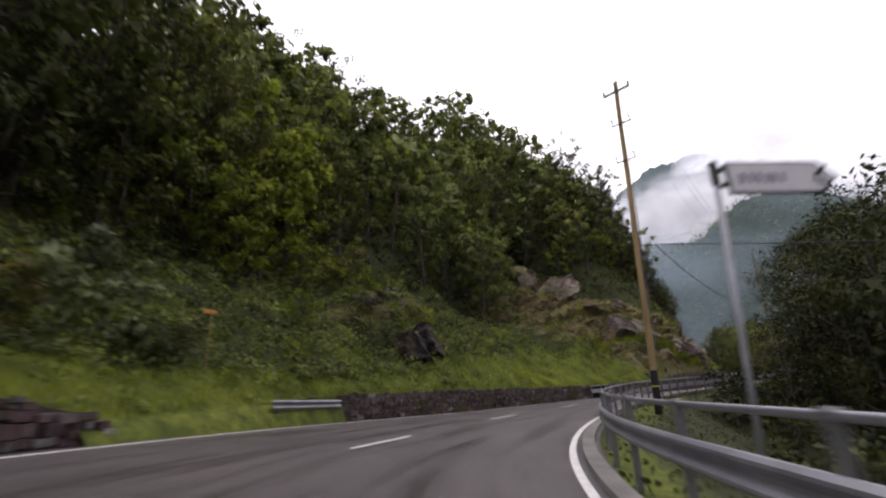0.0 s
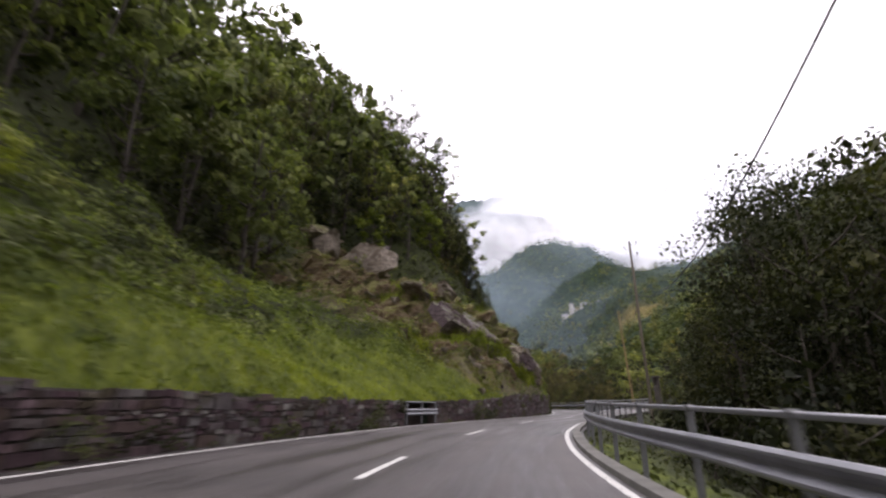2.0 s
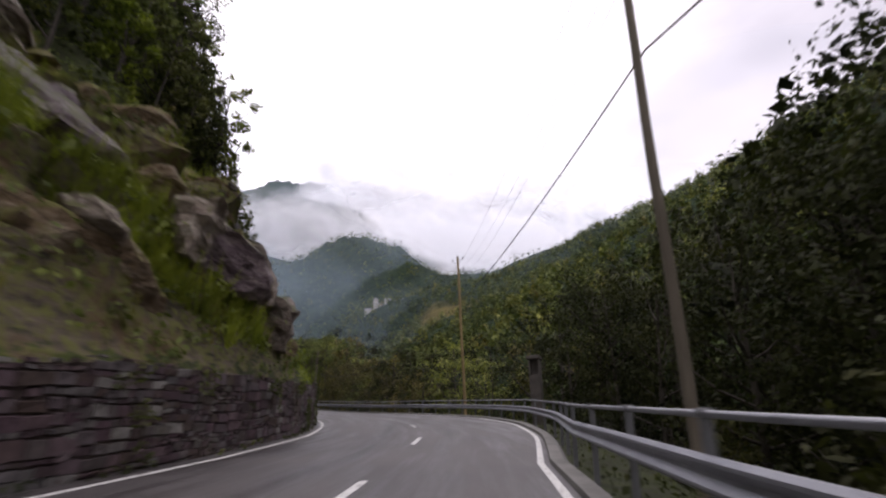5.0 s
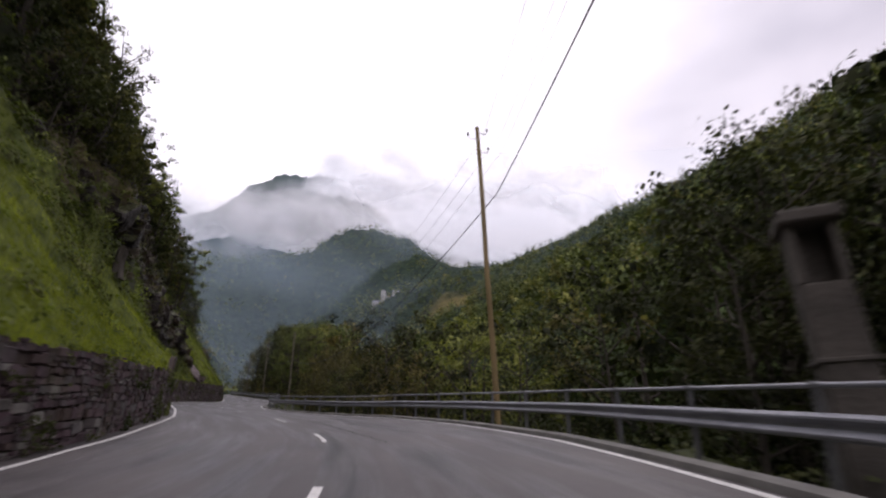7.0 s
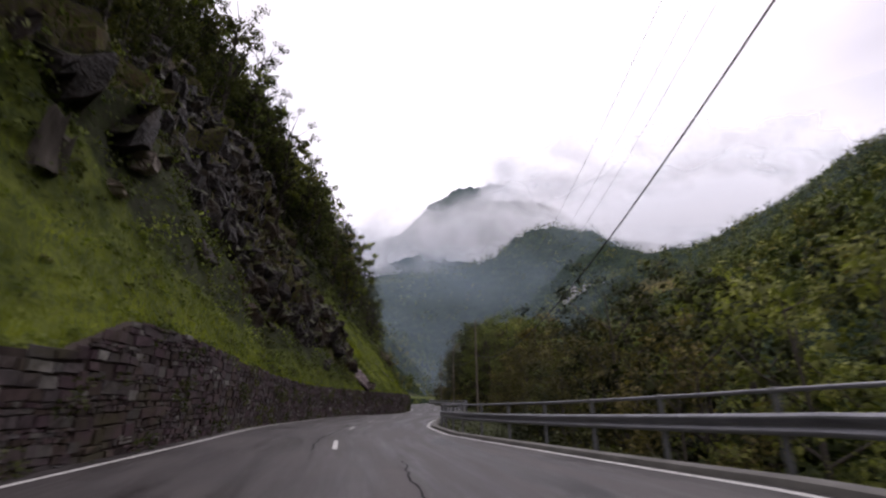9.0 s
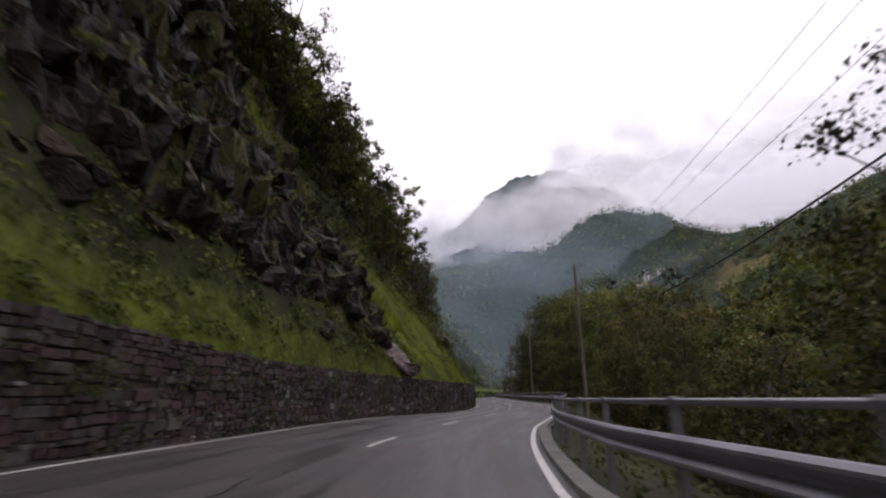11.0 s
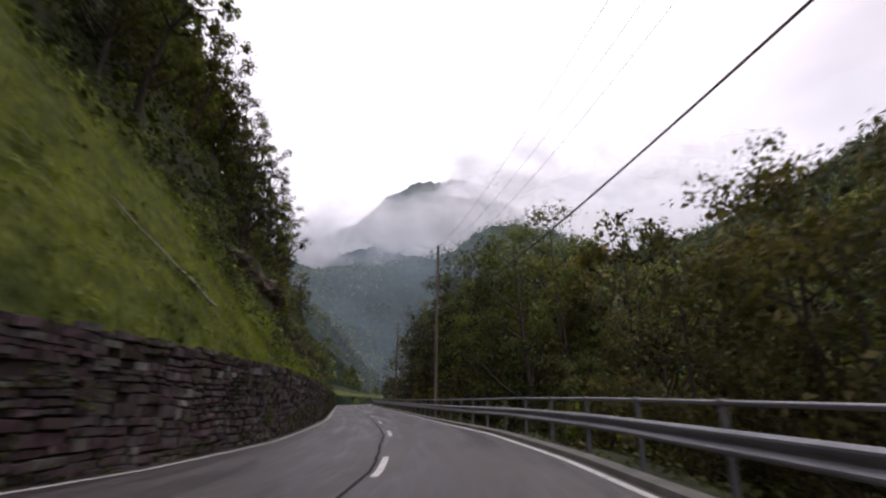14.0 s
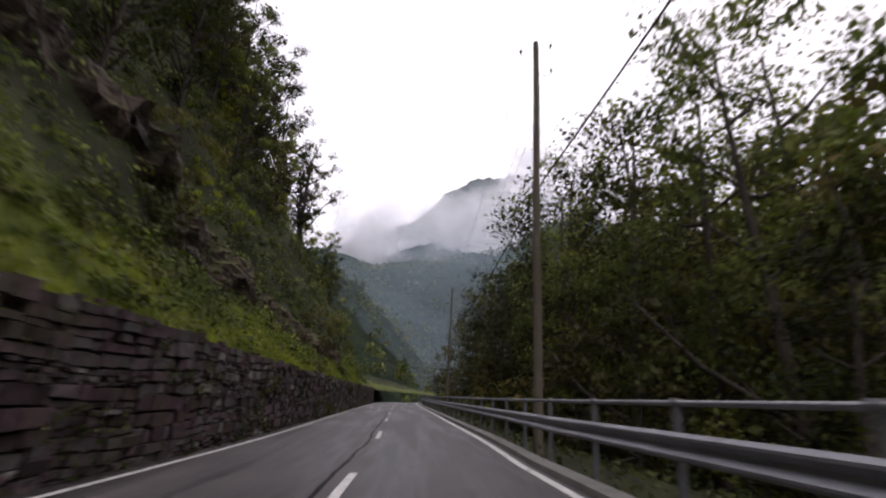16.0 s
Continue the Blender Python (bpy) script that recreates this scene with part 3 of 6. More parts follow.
for a, b, o in ((98, 118, -1.6), (120, 137, 0.6), (150, 162, 0.3)):
    cs = np.arange(a, b, 0.35)
    wob = np.cumsum(rng.normal(0, 0.05, len(cs)))
    wob -= np.linspace(wob[0], wob[-1], len(cs))
    line_strip("sealed_crack", cs, centre_lat(cs) + o + wob, 0.03 + 0.03 * rng.random(len(cs)), "dark irregular crack in the asphalt", TAR, 0.006)

v, fc = ribbon(ss, [right_edge(ss) - 0.2, right_edge(ss) - 0.21, right_edge(ss) - 0.5, right_edge(ss) - 0.52], [0.0 * ss - 0.02, 0.0 * ss + 0.1, 0.0 * ss + 0.11, 0.0 * ss - 0.4])
tagged(piece("kerb", v, fc, CONCRETE), "weathered pale concrete kerb under the guardrail", "kerb", "", "structure")

# ---- left slope ----
# height above the road at set distances behind the wall's face, station by station
BACK = (0.25, 1, 3, 6, 10, 16, 24, 36, 50)
SLOPE = {
    -30: (0.0, 0.4, 1.6, 4.0, 6.5, 11, 18, 30, 45),
    0: (0.0, 0.3, 1.7, 4.0, 6.5, 10, 16, 28, 44),
    25: (0.0, 0.8, 2.4, 4.4, 7.2, 11, 17, 30, 46),
    33: (0.0, 1.1, 3.2, 5.4, 8.5, 13, 21, 35, 49),
    45: (0.0, 0.35, 1.5, 3.4, 6.0, 12, 22, 36, 50),
    52: (0.0, 0.4, 1.7, 3.7, 5.7, 8.4, 16, 32, 50),
    62: (0.0, 0.7, 2.7, 5.2, 7.2, 8.2, 14, 32, 50),
    67: (0.0, 1.2, 3.4, 6.7, 9.4, 11.6, 16, 34, 50),
    72: (0.0, 1.3, 3.2, 5.8, 9.0, 12.4, 16, 33, 48),
    75: (0.0, 2.7, 4.7, 7.0, 9.4, 12, 16, 31, 48),
    82: (0.0, 1.2, 3.0, 5.2, 7.8, 11.5, 18, 33, 50),
    92: (0.0, 0.7, 3.2, 7.4, 12.5, 19.5, 29, 43, 57),
    115: (0.0, 0.5, 2.4, 7.2, 15, 27, 38, 49, 59),
    125: (0.0, 0.6, 3.8, 10.0, 18, 29, 39, 50, 60),
    140: (0.0, 0.8, 4.2, 11.5, 19.5, 30, 41, 51, 60),
    148: (0.0, 1.6, 6.0, 13.6, 21, 31, 42, 52, 60),
    156: (0.0, 2.8, 6.2, 11.0, 18.5, 31, 42, 52, 60),
    161: (0.0, 2.2, 6.0, 10.2, 17, 29, 40, 51, 60),
    165: (0.0, 1.6, 4.6, 8.6, 15, 27, 38, 50, 60),
    175: (0.0, 1.3, 3.8, 7.4, 13.5, 24, 36, 48, 59),
    200: (0.0, 0.8, 2.9, 7.0, 13.0, 23, 34, 48, 61),
    250: (0.0, 1.1, 4.6, 9.8, 17, 26, 37, 54, 74),
    262: (0.0, 1.1, 4.2, 9.0, 15, 22, 32, 46, 62),
    285: (0.0, 0.6, 1.8, 3.0, 4.0, 5.5, 8, 12, 16),
    330: (0.0, 0.4, 1.0, 1.6, 2.2, 3.0, 4, 6, 8),
}
_st = np.array(list(SLOPE))
_pr = np.array(list(SLOPE.values()))


def slope_height(s, u):
    """Height of the left slope above the road, u metres behind the wall's face."""
    s, u = np.broadcast_arrays(np.asarray(s, float), np.asarray(u, float))
    k = np.clip(np.searchsorted(_st, s, side="right") - 1, 0, len(_st) - 2)
    w = np.clip((s - _st[k]) / (_st[k + 1] - _st[k]), 0, 1)
    w = w * w * (3 - 2 * w)
    out = np.zeros(s.shape)
    for j in range(len(BACK) - 1):
        a = np.clip((u - BACK[j]) / (BACK[j + 1] - BACK[j]), 0, 1)
        d = _pr[:, j + 1] - _pr[:, j]
        out += a * (d[k] * (1 - w) + d[k + 1] * w)
    return wall_top(s) - 0.12 + out


grass_reach = table((-30, 7), (5, 6), (13, 2.0), (20, 1.0), (28, 1.6), (36, 3.2), (44, 5.5), (50, 7.0), (58, 5.0), (62, 2.2), (66, 0.3), (74, 0.1), (84, 0.2), (90, 6), (106, 8), (118, 6), (124, 3.2), (132, 2.2), (145, 1.6), (152, 1.0),
                    (158, 0.7), (164, 0.7), (167, 3), (170, 8), (178, 11), (184, 8), (192, 4.5), (204, 2.6), (230, 2.0))


def bulge(s, u, s0, s1, u0, u1, soft=3.0):
    return np.clip(np.minimum((s - s0) / soft, (s1 - s) / soft), 0, 1) * np.clip(np.minimum((u - u0) / 1.5, (u1 - u) / soft), 0, 1)


def rock_mask(s, u):
    m = bulge(s, u, 58, 84, -0.6, 21)
    m = np.maximum(m, bulge(s, u, 54, 70, 6, 24) * 0.8)
    m = np.maximum(m, bulge(s, u, 140, 167, 2.2, 20))
    m = np.maximum(m, bulge(s, u, 156, 167, 0.3, 12, 1.5))
    m = np.maximum(m, bulge(s, u, 110, 142, 5.0, 14) * 0.9)
    m = np.maximum(m, bulge(s, u, 24, 36, 5, 9, 2) * 0.7)
    return m


us = np.concatenate([[0.25, 0.45], np.arange(0.8, 8, 0.42), np.arange(8, 20, 0.6), np.arange(20, 50.1, 1.5)])
sg = np.arange(-30, 330.1, 0.55)
SG, UG = np.meshgrid(sg, us, indexing="ij")
base = at(SG, wall_lat(SG) + UG, slope_height(SG, UG)).reshape(-1, 3)
sf, uf = SG.ravel(), UG.ravel()
gm = np.clip((grass_reach(sf) - uf) / 2.0 + 0.5, 0, 1)
strip_low = table((146, 13), (155, 10), (161, 7.5), (165, 4.5), (170, 3))
strip = np.clip((uf - strip_low(sf)) / 1.5, 0, 1) * np.clip((strip_low(sf) + 5.5 - uf) / 1.5, 0, 1) * np.clip(np.minimum((sf - 146) / 3, (176 - sf) / 3), 0, 1)
gm = np.maximum(gm, strip)
rm = rock_mask(sf, uf) * (1 - 0.8 * gm)
n_lo = fractal(base, 0.12, 3, 3.0)
n_hi = fractal(base, 0.55, 4, 9.0)
n_fine = fractal(base, 1.5, 2, 4.0)
cell = np.array([noise.voronoi(Vector((q[0] * 0.45, q[1] * 0.45, q[2] * 0.7)))[0][0] for q in base])
grow = np.clip((uf - 0.5) / 4, 0, 1)
out = grow * ((0.6 + 0.45 * (1 - gm)) * n_lo * 1.4 + 0.34 * n_hi * (1 - 0.3 * gm)) + rm * grow * (2.6 * (cell - 0.35) + 0.9 * n_hi + 0.3 * n_fine + 0.5 * np.floor(n_lo * 3 + cell * 2) / 2)
ang = np.interp(sf, _s, _h)
base[:, 0] += np.cos(ang) * out * 0.75
base[:, 1] += np.sin(ang) * out * 0.75
base[:, 2] += out * 0.55
hill = piece("hillside", base, grid_faces(len(sg), len(us))[:, ::-1], HILL, None, "", True)
for key, val in (("grass", gm), ("rock", rm)):
    hill.data.attributes.new(key, 'FLOAT', 'POINT').data.foreach_set("value", val.astype(np.float32))
hill.data.polygons.foreach_set("use_smooth", (rm < 0.25).reshape(len(sg), len(us))[:-1, :-1].ravel())
tagged(hill, "steep hillside of grass, bare rock and dark undergrowth", "hillside", "", "structure")
HILL_V = base.reshape(len(sg), len(us), 3)


def on_hill(s, u):
    """A place on the left slope as built."""
    i = np.clip((np.asarray(s, float) - sg[0]) / 0.55, 0, len(sg) - 1.001)
    j = np.interp(u, us, np.arange(len(us)))
    j = np.clip(j, 0, len(us) - 1.001)
    i0, j0 = i.astype(int), j.astype(int)
    a, b = (i - i0)[..., None], (j - j0)[..., None]
    return (HILL_V[i0, j0] * (1 - a) + HILL_V[i0 + 1, j0] * a) * (1 - b) + (HILL_V[i0, j0 + 1] * (1 - a) + HILL_V[i0 + 1, j0 + 1] * a) * b


def outcrop(name, s0, s1, u0, u1, step, cover, amp, cellsize, material, label):
    """A continuous rock face on the slope, broken into tilted blocks along its joints; it dips under the soil where the cover fails."""
    gs, gu = np.arange(s0, s1, step), np.arange(u0, u1, step)
    S, U = np.meshgrid(gs, gu, indexing="ij")
    p = on_hill(S, U)
    n = np.cross(np.gradient(p, axis=1), np.gradient(p, axis=0))
    n /= np.linalg.norm(n, axis=2, keepdims=True) + 1e-9
    n *= np.where(n[..., 2:] < 0, -1.0, 1.0)
    for _ in range(4):
        n[1:-1, 1:-1] = (n[1:-1, 1:-1] * 2 + n[:-2, 1:-1] + n[2:, 1:-1] + n[1:-1, :-2] + n[1:-1, 2:]) / 6
    n /= np.linalg.norm(n, axis=2, keepdims=True) + 1e-9
    flat_p, nn = p.reshape(-1, 3), n.reshape(-1, 3)
    bed = np.array((Matrix.Rotation(radians(-24), 3, 'X') @ Matrix.Rotation(radians(18), 3, 'Y') @ Matrix.Rotation(radians(-heading((s0 + s1) / 2)), 3, 'Z')))
    move = np.zeros(len(flat_p))
    for size, height in ((cellsize, amp), (cellsize * 0.45, amp * 0.5), (cellsize * 0.22, amp * 0.22)):
        q = (flat_p @ bed.T) / (np.array([1.0, 1.6, 0.62]) * size)
        got = [noise.voronoi(Vector(v)) for v in q]
        c = np.array([g_[1][0] for g_ in got])
        gap = np.array([g_[0][1] - g_[0][0] for g_ in got])
        key = np.sin(c @ np.array([[12.99, 39.35, 73.16], [78.23, 11.14, 52.24], [37.72, 83.16, 9.15]])) * 43758.55
        key -= np.floor(key)
        move += height * (key[:, 0] - 0.35) + height * 1.5 * ((q - c) * (key - 0.5)).sum(1) - height * 0.55 * np.clip(1 - gap / 0.07, 0, 1)
    c = np.clip(cover(S, U).ravel() * 1.6 + 0.55 * fractal(flat_p, 0.4, 3, 6.0) - 0.3, 0, 1)
    c[(np.minimum(np.minimum(S - s0, s1 - step - S), np.minimum(U - u0, u1 - step - U)) < step * 1.5).ravel() & (U > 1.0).ravel()] = 0
    v = flat_p + nn * (c * (0.2 + move) - (1 - c) * 0.9)[:, None]
    return tagged(piece(name, v, grid_faces(len(gs), len(gu))[:, ::-1], material), label, "rock face", "", "structure")


def band(low, high):
    """Cover between two lines of distance behind the wall, softened at both."""
    return lambda s, u: np.clip(np.minimum((u - low(s)) / 1.0, (high(s) - u) / 2.0), 0, 1)


def beside_slab(cover):
    """Leaves out the strip of the nose on which the great slab lies."""
    return lambda s, u: cover(s, u) * np.where((s > 65.5) & (s < 75.5), np.clip(np.abs(u - 5.4 + (s - 66) * 0.35) - 1.6, 0, 1), 1.0)


outcrop("rock_nose", 58, 87, 0.4, 29, 0.24, beside_slab(band(table((58, 12), (60, 8), (64, 3.5), (68, 0.8), (72, 0.0), (84, 0.0), (87, 2)), table((58, 16), (64, 20), (68, 27), (78, 27), (84, 18), (87, 8)))), 0.55, 1.9, ROCK_MOSSY,
        "mossy brown and grey gneiss face above the wall")
outcrop("rock_crag", 112, 168, 0.5, 17, 0.2, band(table((112, 9), (122, 6), (132, 4.4), (145, 1.9), (151, 1.1), (157, 0.9), (164, 0.6), (168, 0.8)), table((112, 10), (122, 11), (140, 13), (148, 12.5), (155, 10), (161, 7.5), (165, 5), (168, 2))), 0.75, 1.5, ROCK_DARK,
        "dark damp fractured rock crag above the wall")
outcrop("rock_ledge", 199, 234, 0.5, 9, 0.22, band(table((199, 5.5), (206, 3.4), (212, 2.1), (218, 1.2), (234, 0.6)), table((199, 8.6), (206, 8.0), (212, 6.6), (218, 5.2), (234, 3.6))), 0.6, 1.2, ROCK_LEDGE,
        "dark rock ledge breaking through the grassy slope")

# ---- right bank, valley and mountains: one sheet ----
AX, AY = math.sin(radians(28)), math.cos(radians(28))


def valley(x, y):
    a, e = x * AX + y * AY, x * AY - y * AX
    road_z = 0.0722 * np.clip(a, -300, 420) + 0.05 * np.clip(a - 420, 0, 900) - 2.5
    right = road_z - 9 + (0.67 + 0.14 * np.clip((330 - a) / 260, 0, 1)) * np.clip(e - 26, 0, 420) + 0.25 * np.clip(e - 446, 0, 900)
    left = road_z - 6 + 0.95 * np.clip(-e - 16, 0, 75) + 0.55 * np.clip(-e - 91, 0, 500)
    z = np.where(e > 0, right, left)
    spur = 62 * np.exp(-((a - 700) / 150) ** 2 - ((e - 150) / 75) ** 2)
    z = z + spur
    w = np.exp(-((a - 690) / 75) ** 2 - ((e - 170) / 85) ** 4)
    z = z * (1 - w) + (137 + 0.13 * (e - 116)) * w
    w = np.exp(-((a - 1060) / 210) ** 2 - ((e - 215) / np.where(e > 215, 115, 350)) ** 2)
    z = z * (1 - w) + np.maximum(z, 366) * w
    w = np.exp(-((a - 1700) / 430) ** 2 - ((e - 30) / 480) ** 2)
    return z * (1 - w) + np.maximum(z, 815) * w


def stretch(lo, hi, near0, near1, fine, grow):
    out = list(np.arange(near0, near1, fine))
    step = fine
    while out[-1] < hi:
        step *= grow
        out.append(out[-1] + step)
    step = fine
    while out[0] > lo:
        step *= grow
        out.insert(0, out[0] - step)
    return np.array(out)


ga = stretch(-1500, 3400, -60, 330, 5.0, 1.035)
ge = stretch(-1600, 1600, -30, 140, 4.0, 1.05)
GA, GE = np.meshgrid(ga, ge, indexing="ij")
gx, gy = GA * AX + GE * AY, GA * AY - GE * AX
gz = valley(gx, gy)
flat = np.stack([gx.ravel(), gy.ravel(), gz.ravel()], 1)
far_d = np.hypot(gx - 60, gy - 90).ravel()
rough = fractal(flat, 0.004, 5, 5.0) * np.clip(far_d / 25, 3, 34) * np.clip((far_d - 30) / 150, 0, 1) + fractal(flat, 0.05, 3, 2.0) * np.clip(far_d / 60, 0.3, 9)
gz = gz + rough.reshape(gz.shape)
# stay under the road and its banks
rs = np.arange(-30, 330, 3.0)
rp = at(rs, 0.0, 0.0)
for k in range(len(rs)):
    d2 = (gx - rp[k, 0]) ** 2 + (gy - rp[k, 1]) ** 2
    gz = np.where(d2 < 16 ** 2, np.minimum(gz, rp[k, 2] - 7.5), gz)
ground = piece("ground", np.stack([gx, gy, gz], -1).reshape(-1, 3), grid_faces(len(ga), len(ge))[:, ::-1], FAR, None, "", True)
meadow = np.clip(1.6 - np.hypot((GE - 136) / 15, (GA - 480) / 42), 0, 1) ** 0.7
ground.data.attributes.new("meadow", 'FLOAT', 'POINT').data.foreach_set("value", meadow.ravel().astype(np.float32))
tagged(ground, "wooded valley ground rising to far mountains", "ground", "", "structure")


def ground_z(x, y):
    a, e = x * AX + y * AY, x * AY - y * AX
    i, j = np.interp(a, ga, np.arange(len(ga))), np.interp(e, ge, np.arange(len(ge)))
    i0, j0 = np.clip(np.asarray(i).astype(int), 0, len(ga) - 2), np.clip(np.asarray(j).astype(int), 0, len(ge) - 2)
    u, w = i - i0, j - j0
    return (gz[i0, j0] * (1 - u) + gz[i0 + 1, j0] * u) * (1 - w) + (gz[i0, j0 + 1] * (1 - u) + gz[i0 + 1, j0 + 1] * u) * w


bank_fall = table((0, 0.5), (70, 0.5), (110, 0.6), (180, 0.45), (200, 0.28), (330, 0.28))
# right bank: from the kerb down into the trees
vs_ = np.array([0.5, 0.8, 1.4, 2.2, 3.2, 4.5, 6.5, 9, 12, 15, 18])
SB, VB = np.meshgrid(sg, vs_, indexing="ij")
fall = -0.15 - 0.1 * np.clip(VB - 0.8, 0, 1.5) - bank_fall(SB) * np.clip(VB - 2.3, 0, 40)
bank_v = at(SB, right_edge(SB) - VB, fall).reshape(-1, 3)
bank_v[:, 2] += fractal(bank_v, 0.5, 3, 1.0) * 0.25 * np.clip(VB.ravel() - 0.8, 0, 1)
rb = piece("roadside_bank", bank_v, grid_faces(len(sg), len(vs_)), HILL, None, "", True)
gmr = np.clip(1.0 - (VB.ravel() - 1.5) / 2.0, 0, 1) * np.where(SB.ravel() < 45, 0.6, 0.15)
for key, val in (("grass", gmr), ("rock", gmr * 0)):
    rb.data.attributes.new(key, 'FLOAT', 'POINT').data.foreach_set("value", val.astype(np.float32))
tagged(rb, "grassy bank falling away below the guardrail", "bank", "", "structure")
BANK_V = bank_v.reshape(len(sg), len(vs_), 3)


def on_bank(s, v):
    i = int(np.clip((s - sg[0]) / 0.55, 0, len(sg) - 1))
    if v > 18:
        p = at(s, right_edge(s) - v, 0.0)
        return np.array([p[0], p[1], min(float(ground_z(p[0], p[1])), p[2] - 1.0)])
    return np.array([np.interp(v, vs_, BANK_V[i, :, c]) for c in range(3)])

# ---- dry-stone wall ----
def stone_shape(w, h, d, r):
    """One wall stone: back at y=0, chamfered face towards -y."""
    j = lambda k: r.uniform(-k, k)
    x, z = w / 2, h / 2
    back = [(-x, 0.12, -z), (x, 0.12, -z), (x, 0.12, z), (-x, 0.12, z)]
    mid = [(-x + j(0.012), -d * 0.35, -z + j(0.01)), (x + j(0.012), -d * 0.35, -z + j(0.01)), (x + j(0.012), -d * 0.35, z + j(0.01)), (-x + j(0.012), -d * 0.35, z + j(0.01))]
    c = min(0.05, h * 0.22)
    q = min(0.05, h * 0.2)
    front = [(sx * (x - c) + j(q), -d + j(0.02), sz * (z - c * 0.7) + j(q * 0.6)) for sx, sz in ((-1, -1), (1, -1), (1, 1), (-1, 1))]
    vv = np.array(back + mid + front)
    ff = []
    for k in range(4):
        n = (k + 1) % 4
        ff += [(k, n, 4 + n, 4 + k), (4 + k, 4 + n, 8 + n, 8 + k)]
    ff.append((8, 9, 10, 11))
    return vv, np.array(ff)


def plain_stone(w, h, d, r):
    """A simpler stone for the joined stonework: its sides narrow towards the face."""
    x, z = w / 2, h / 2
    c = min(0.018, h * 0.09)
    j = lambda k: r.uniform(-k, k)
    q = min(0.022, h * 0.1)
    corners = ((-1, -1), (1, -1), (1, 1), (-1, 1))
    back = [(sx * x, 0.03, sz * z) for sx, sz in corners]
    front = [(sx * (x - c) + j(q), -d + j(0.02), sz * (z - c * 0.7) + j(q * 0.6)) for sx, sz in corners]
    return np.array(back + front), np.array([(0, 1, 5, 4), (1, 2, 6, 5), (2, 3, 7, 6), (3, 0, 4, 7), (4, 5, 6, 7)])


def wall_frame(s):
    """Origin on the wall's face and the axes along, out of the wall's face and up."""
    a = np.interp(s, _s, _h)
    d = (wall_lat(s + 0.5) - wall_lat(s - 0.5))
    t = np.array([-math.sin(a) - math.cos(a) * d, math.cos(a) - math.sin(a) * d, 0.072])
    t /= np.linalg.norm(t)
    back = np.array([-math.cos(a), -math.sin(a), 0.0])
    return at(s, wall_lat(s), 0.0), t, back


def wall_run(name, s0, s1, label, singles=None, deep=0.1, joint=MORTAR):
    sw = np.arange(s0, s1 + 0.01, 0.5)
    lat, top = wall_lat(sw), wall_top(sw) - 0.06
    v, fc = ribbon(sw, [lat + 0.03, lat + 0.03, lat + 0.55, lat + 0.55], [top * 0 - 0.3, top, top, top * 0 - 0.3])
    n = len(v)
    v = np.concatenate([v, v[:4], v[n - 4:n]])
    fc = np.concatenate([fc, [[n, n + 1, n + 2, n + 3]], [[n + 7, n + 6, n + 5, n + 4]]])
    wall = tagged(piece(name, v, fc[:, ::-1], joint), label, "stone wall", "", "structure")
    r = random.Random(int(s0 * 10))
    rest, count = [], 0
    shared = [mesh_from("stone", *stone_shape(0.36, 0.17, 0.07, random.Random(k)), STONE) for k in range(14)]
    up = np.array([0, 0, 1.0])
    c0 = s0
    while c0 < s1:
        c1 = min(c0 + r.uniform(1.1, 2.6), s1)
        h = -0.06 - r.uniform(0, 0.12)
        while h < 3.3:
            ch = r.choice((r.uniform(0.07, 0.12), r.uniform(0.12, 0.19), r.uniform(0.15, 0.24), r.uniform(0.2, 0.32)))
            s, end = c0 + r.uniform(-0.16, 0.16), c1 + r.uniform(-0.1, 0.14)
            while s < end:
                w = min(ch * r.choice((r.uniform(1.0, 2.0), r.uniform(1.5, 3.2))), 0.85)
                mid = s + w / 2
                limit = float(wall_top(mid)) + r.uniform(-0.06, 0.07)
                wave = 0.035 * math.sin(mid * 0.9 + h * 1.5) + 0.015 * math.sin(mid * 2.3 + h * 2.2) + r.uniform(-0.015, 0.015)
                s += w
                if h + wave + ch * 0.6 > limit or not s0 < mid < s1 or (h > 0.4 and r.random() < 0.03):
                    continue
                o, t, bk = wall_frame(mid)
                hh = min(ch * r.uniform(0.88, 1.05), limit - h - wave)
                o = o + np.array([0, 0, wave])
                t = t + np.array([0, 0, r.uniform(-0.05, 0.05)])
                if singles and singles[0] < mid < singles[1] and count < 300 and h > 0.1:
                    m = Matrix(((*t, 0), (*bk, 0), (*up, 0), (0, 0, 0, 1))).transposed()
                    m = Matrix.Translation(o + up * (h + hh / 2)) @ m @ Matrix.Diagonal(((w - 0.02) / 0.36, r.uniform(0.6, 1.35), (hh - 0.018) / 0.17, 1))
                    ob = new("stone", shared[r.randrange(14)])
                    ob.parent = wall
                    ob.matrix_basis = m
                    count += 1
                else:
                    vv, ff = plain_stone(w - r.uniform(0.006, 0.02), hh - r.uniform(0.006, 0.022), r.uniform(0.2, 1.0) * (deep if mid < 165 else 0.13), r)
                    rest.append((o + vv[:, :1] * t + vv[:, 1:2] * bk + (vv[:, 2:3] + h + hh / 2) * up, ff))
            h += ch
        c0 = c1
    v, ff = joined(rest)
    body = piece("stonework", v, ff, STONE, wall)
    tagged(body, "", "", "", "stuff")
    return wall


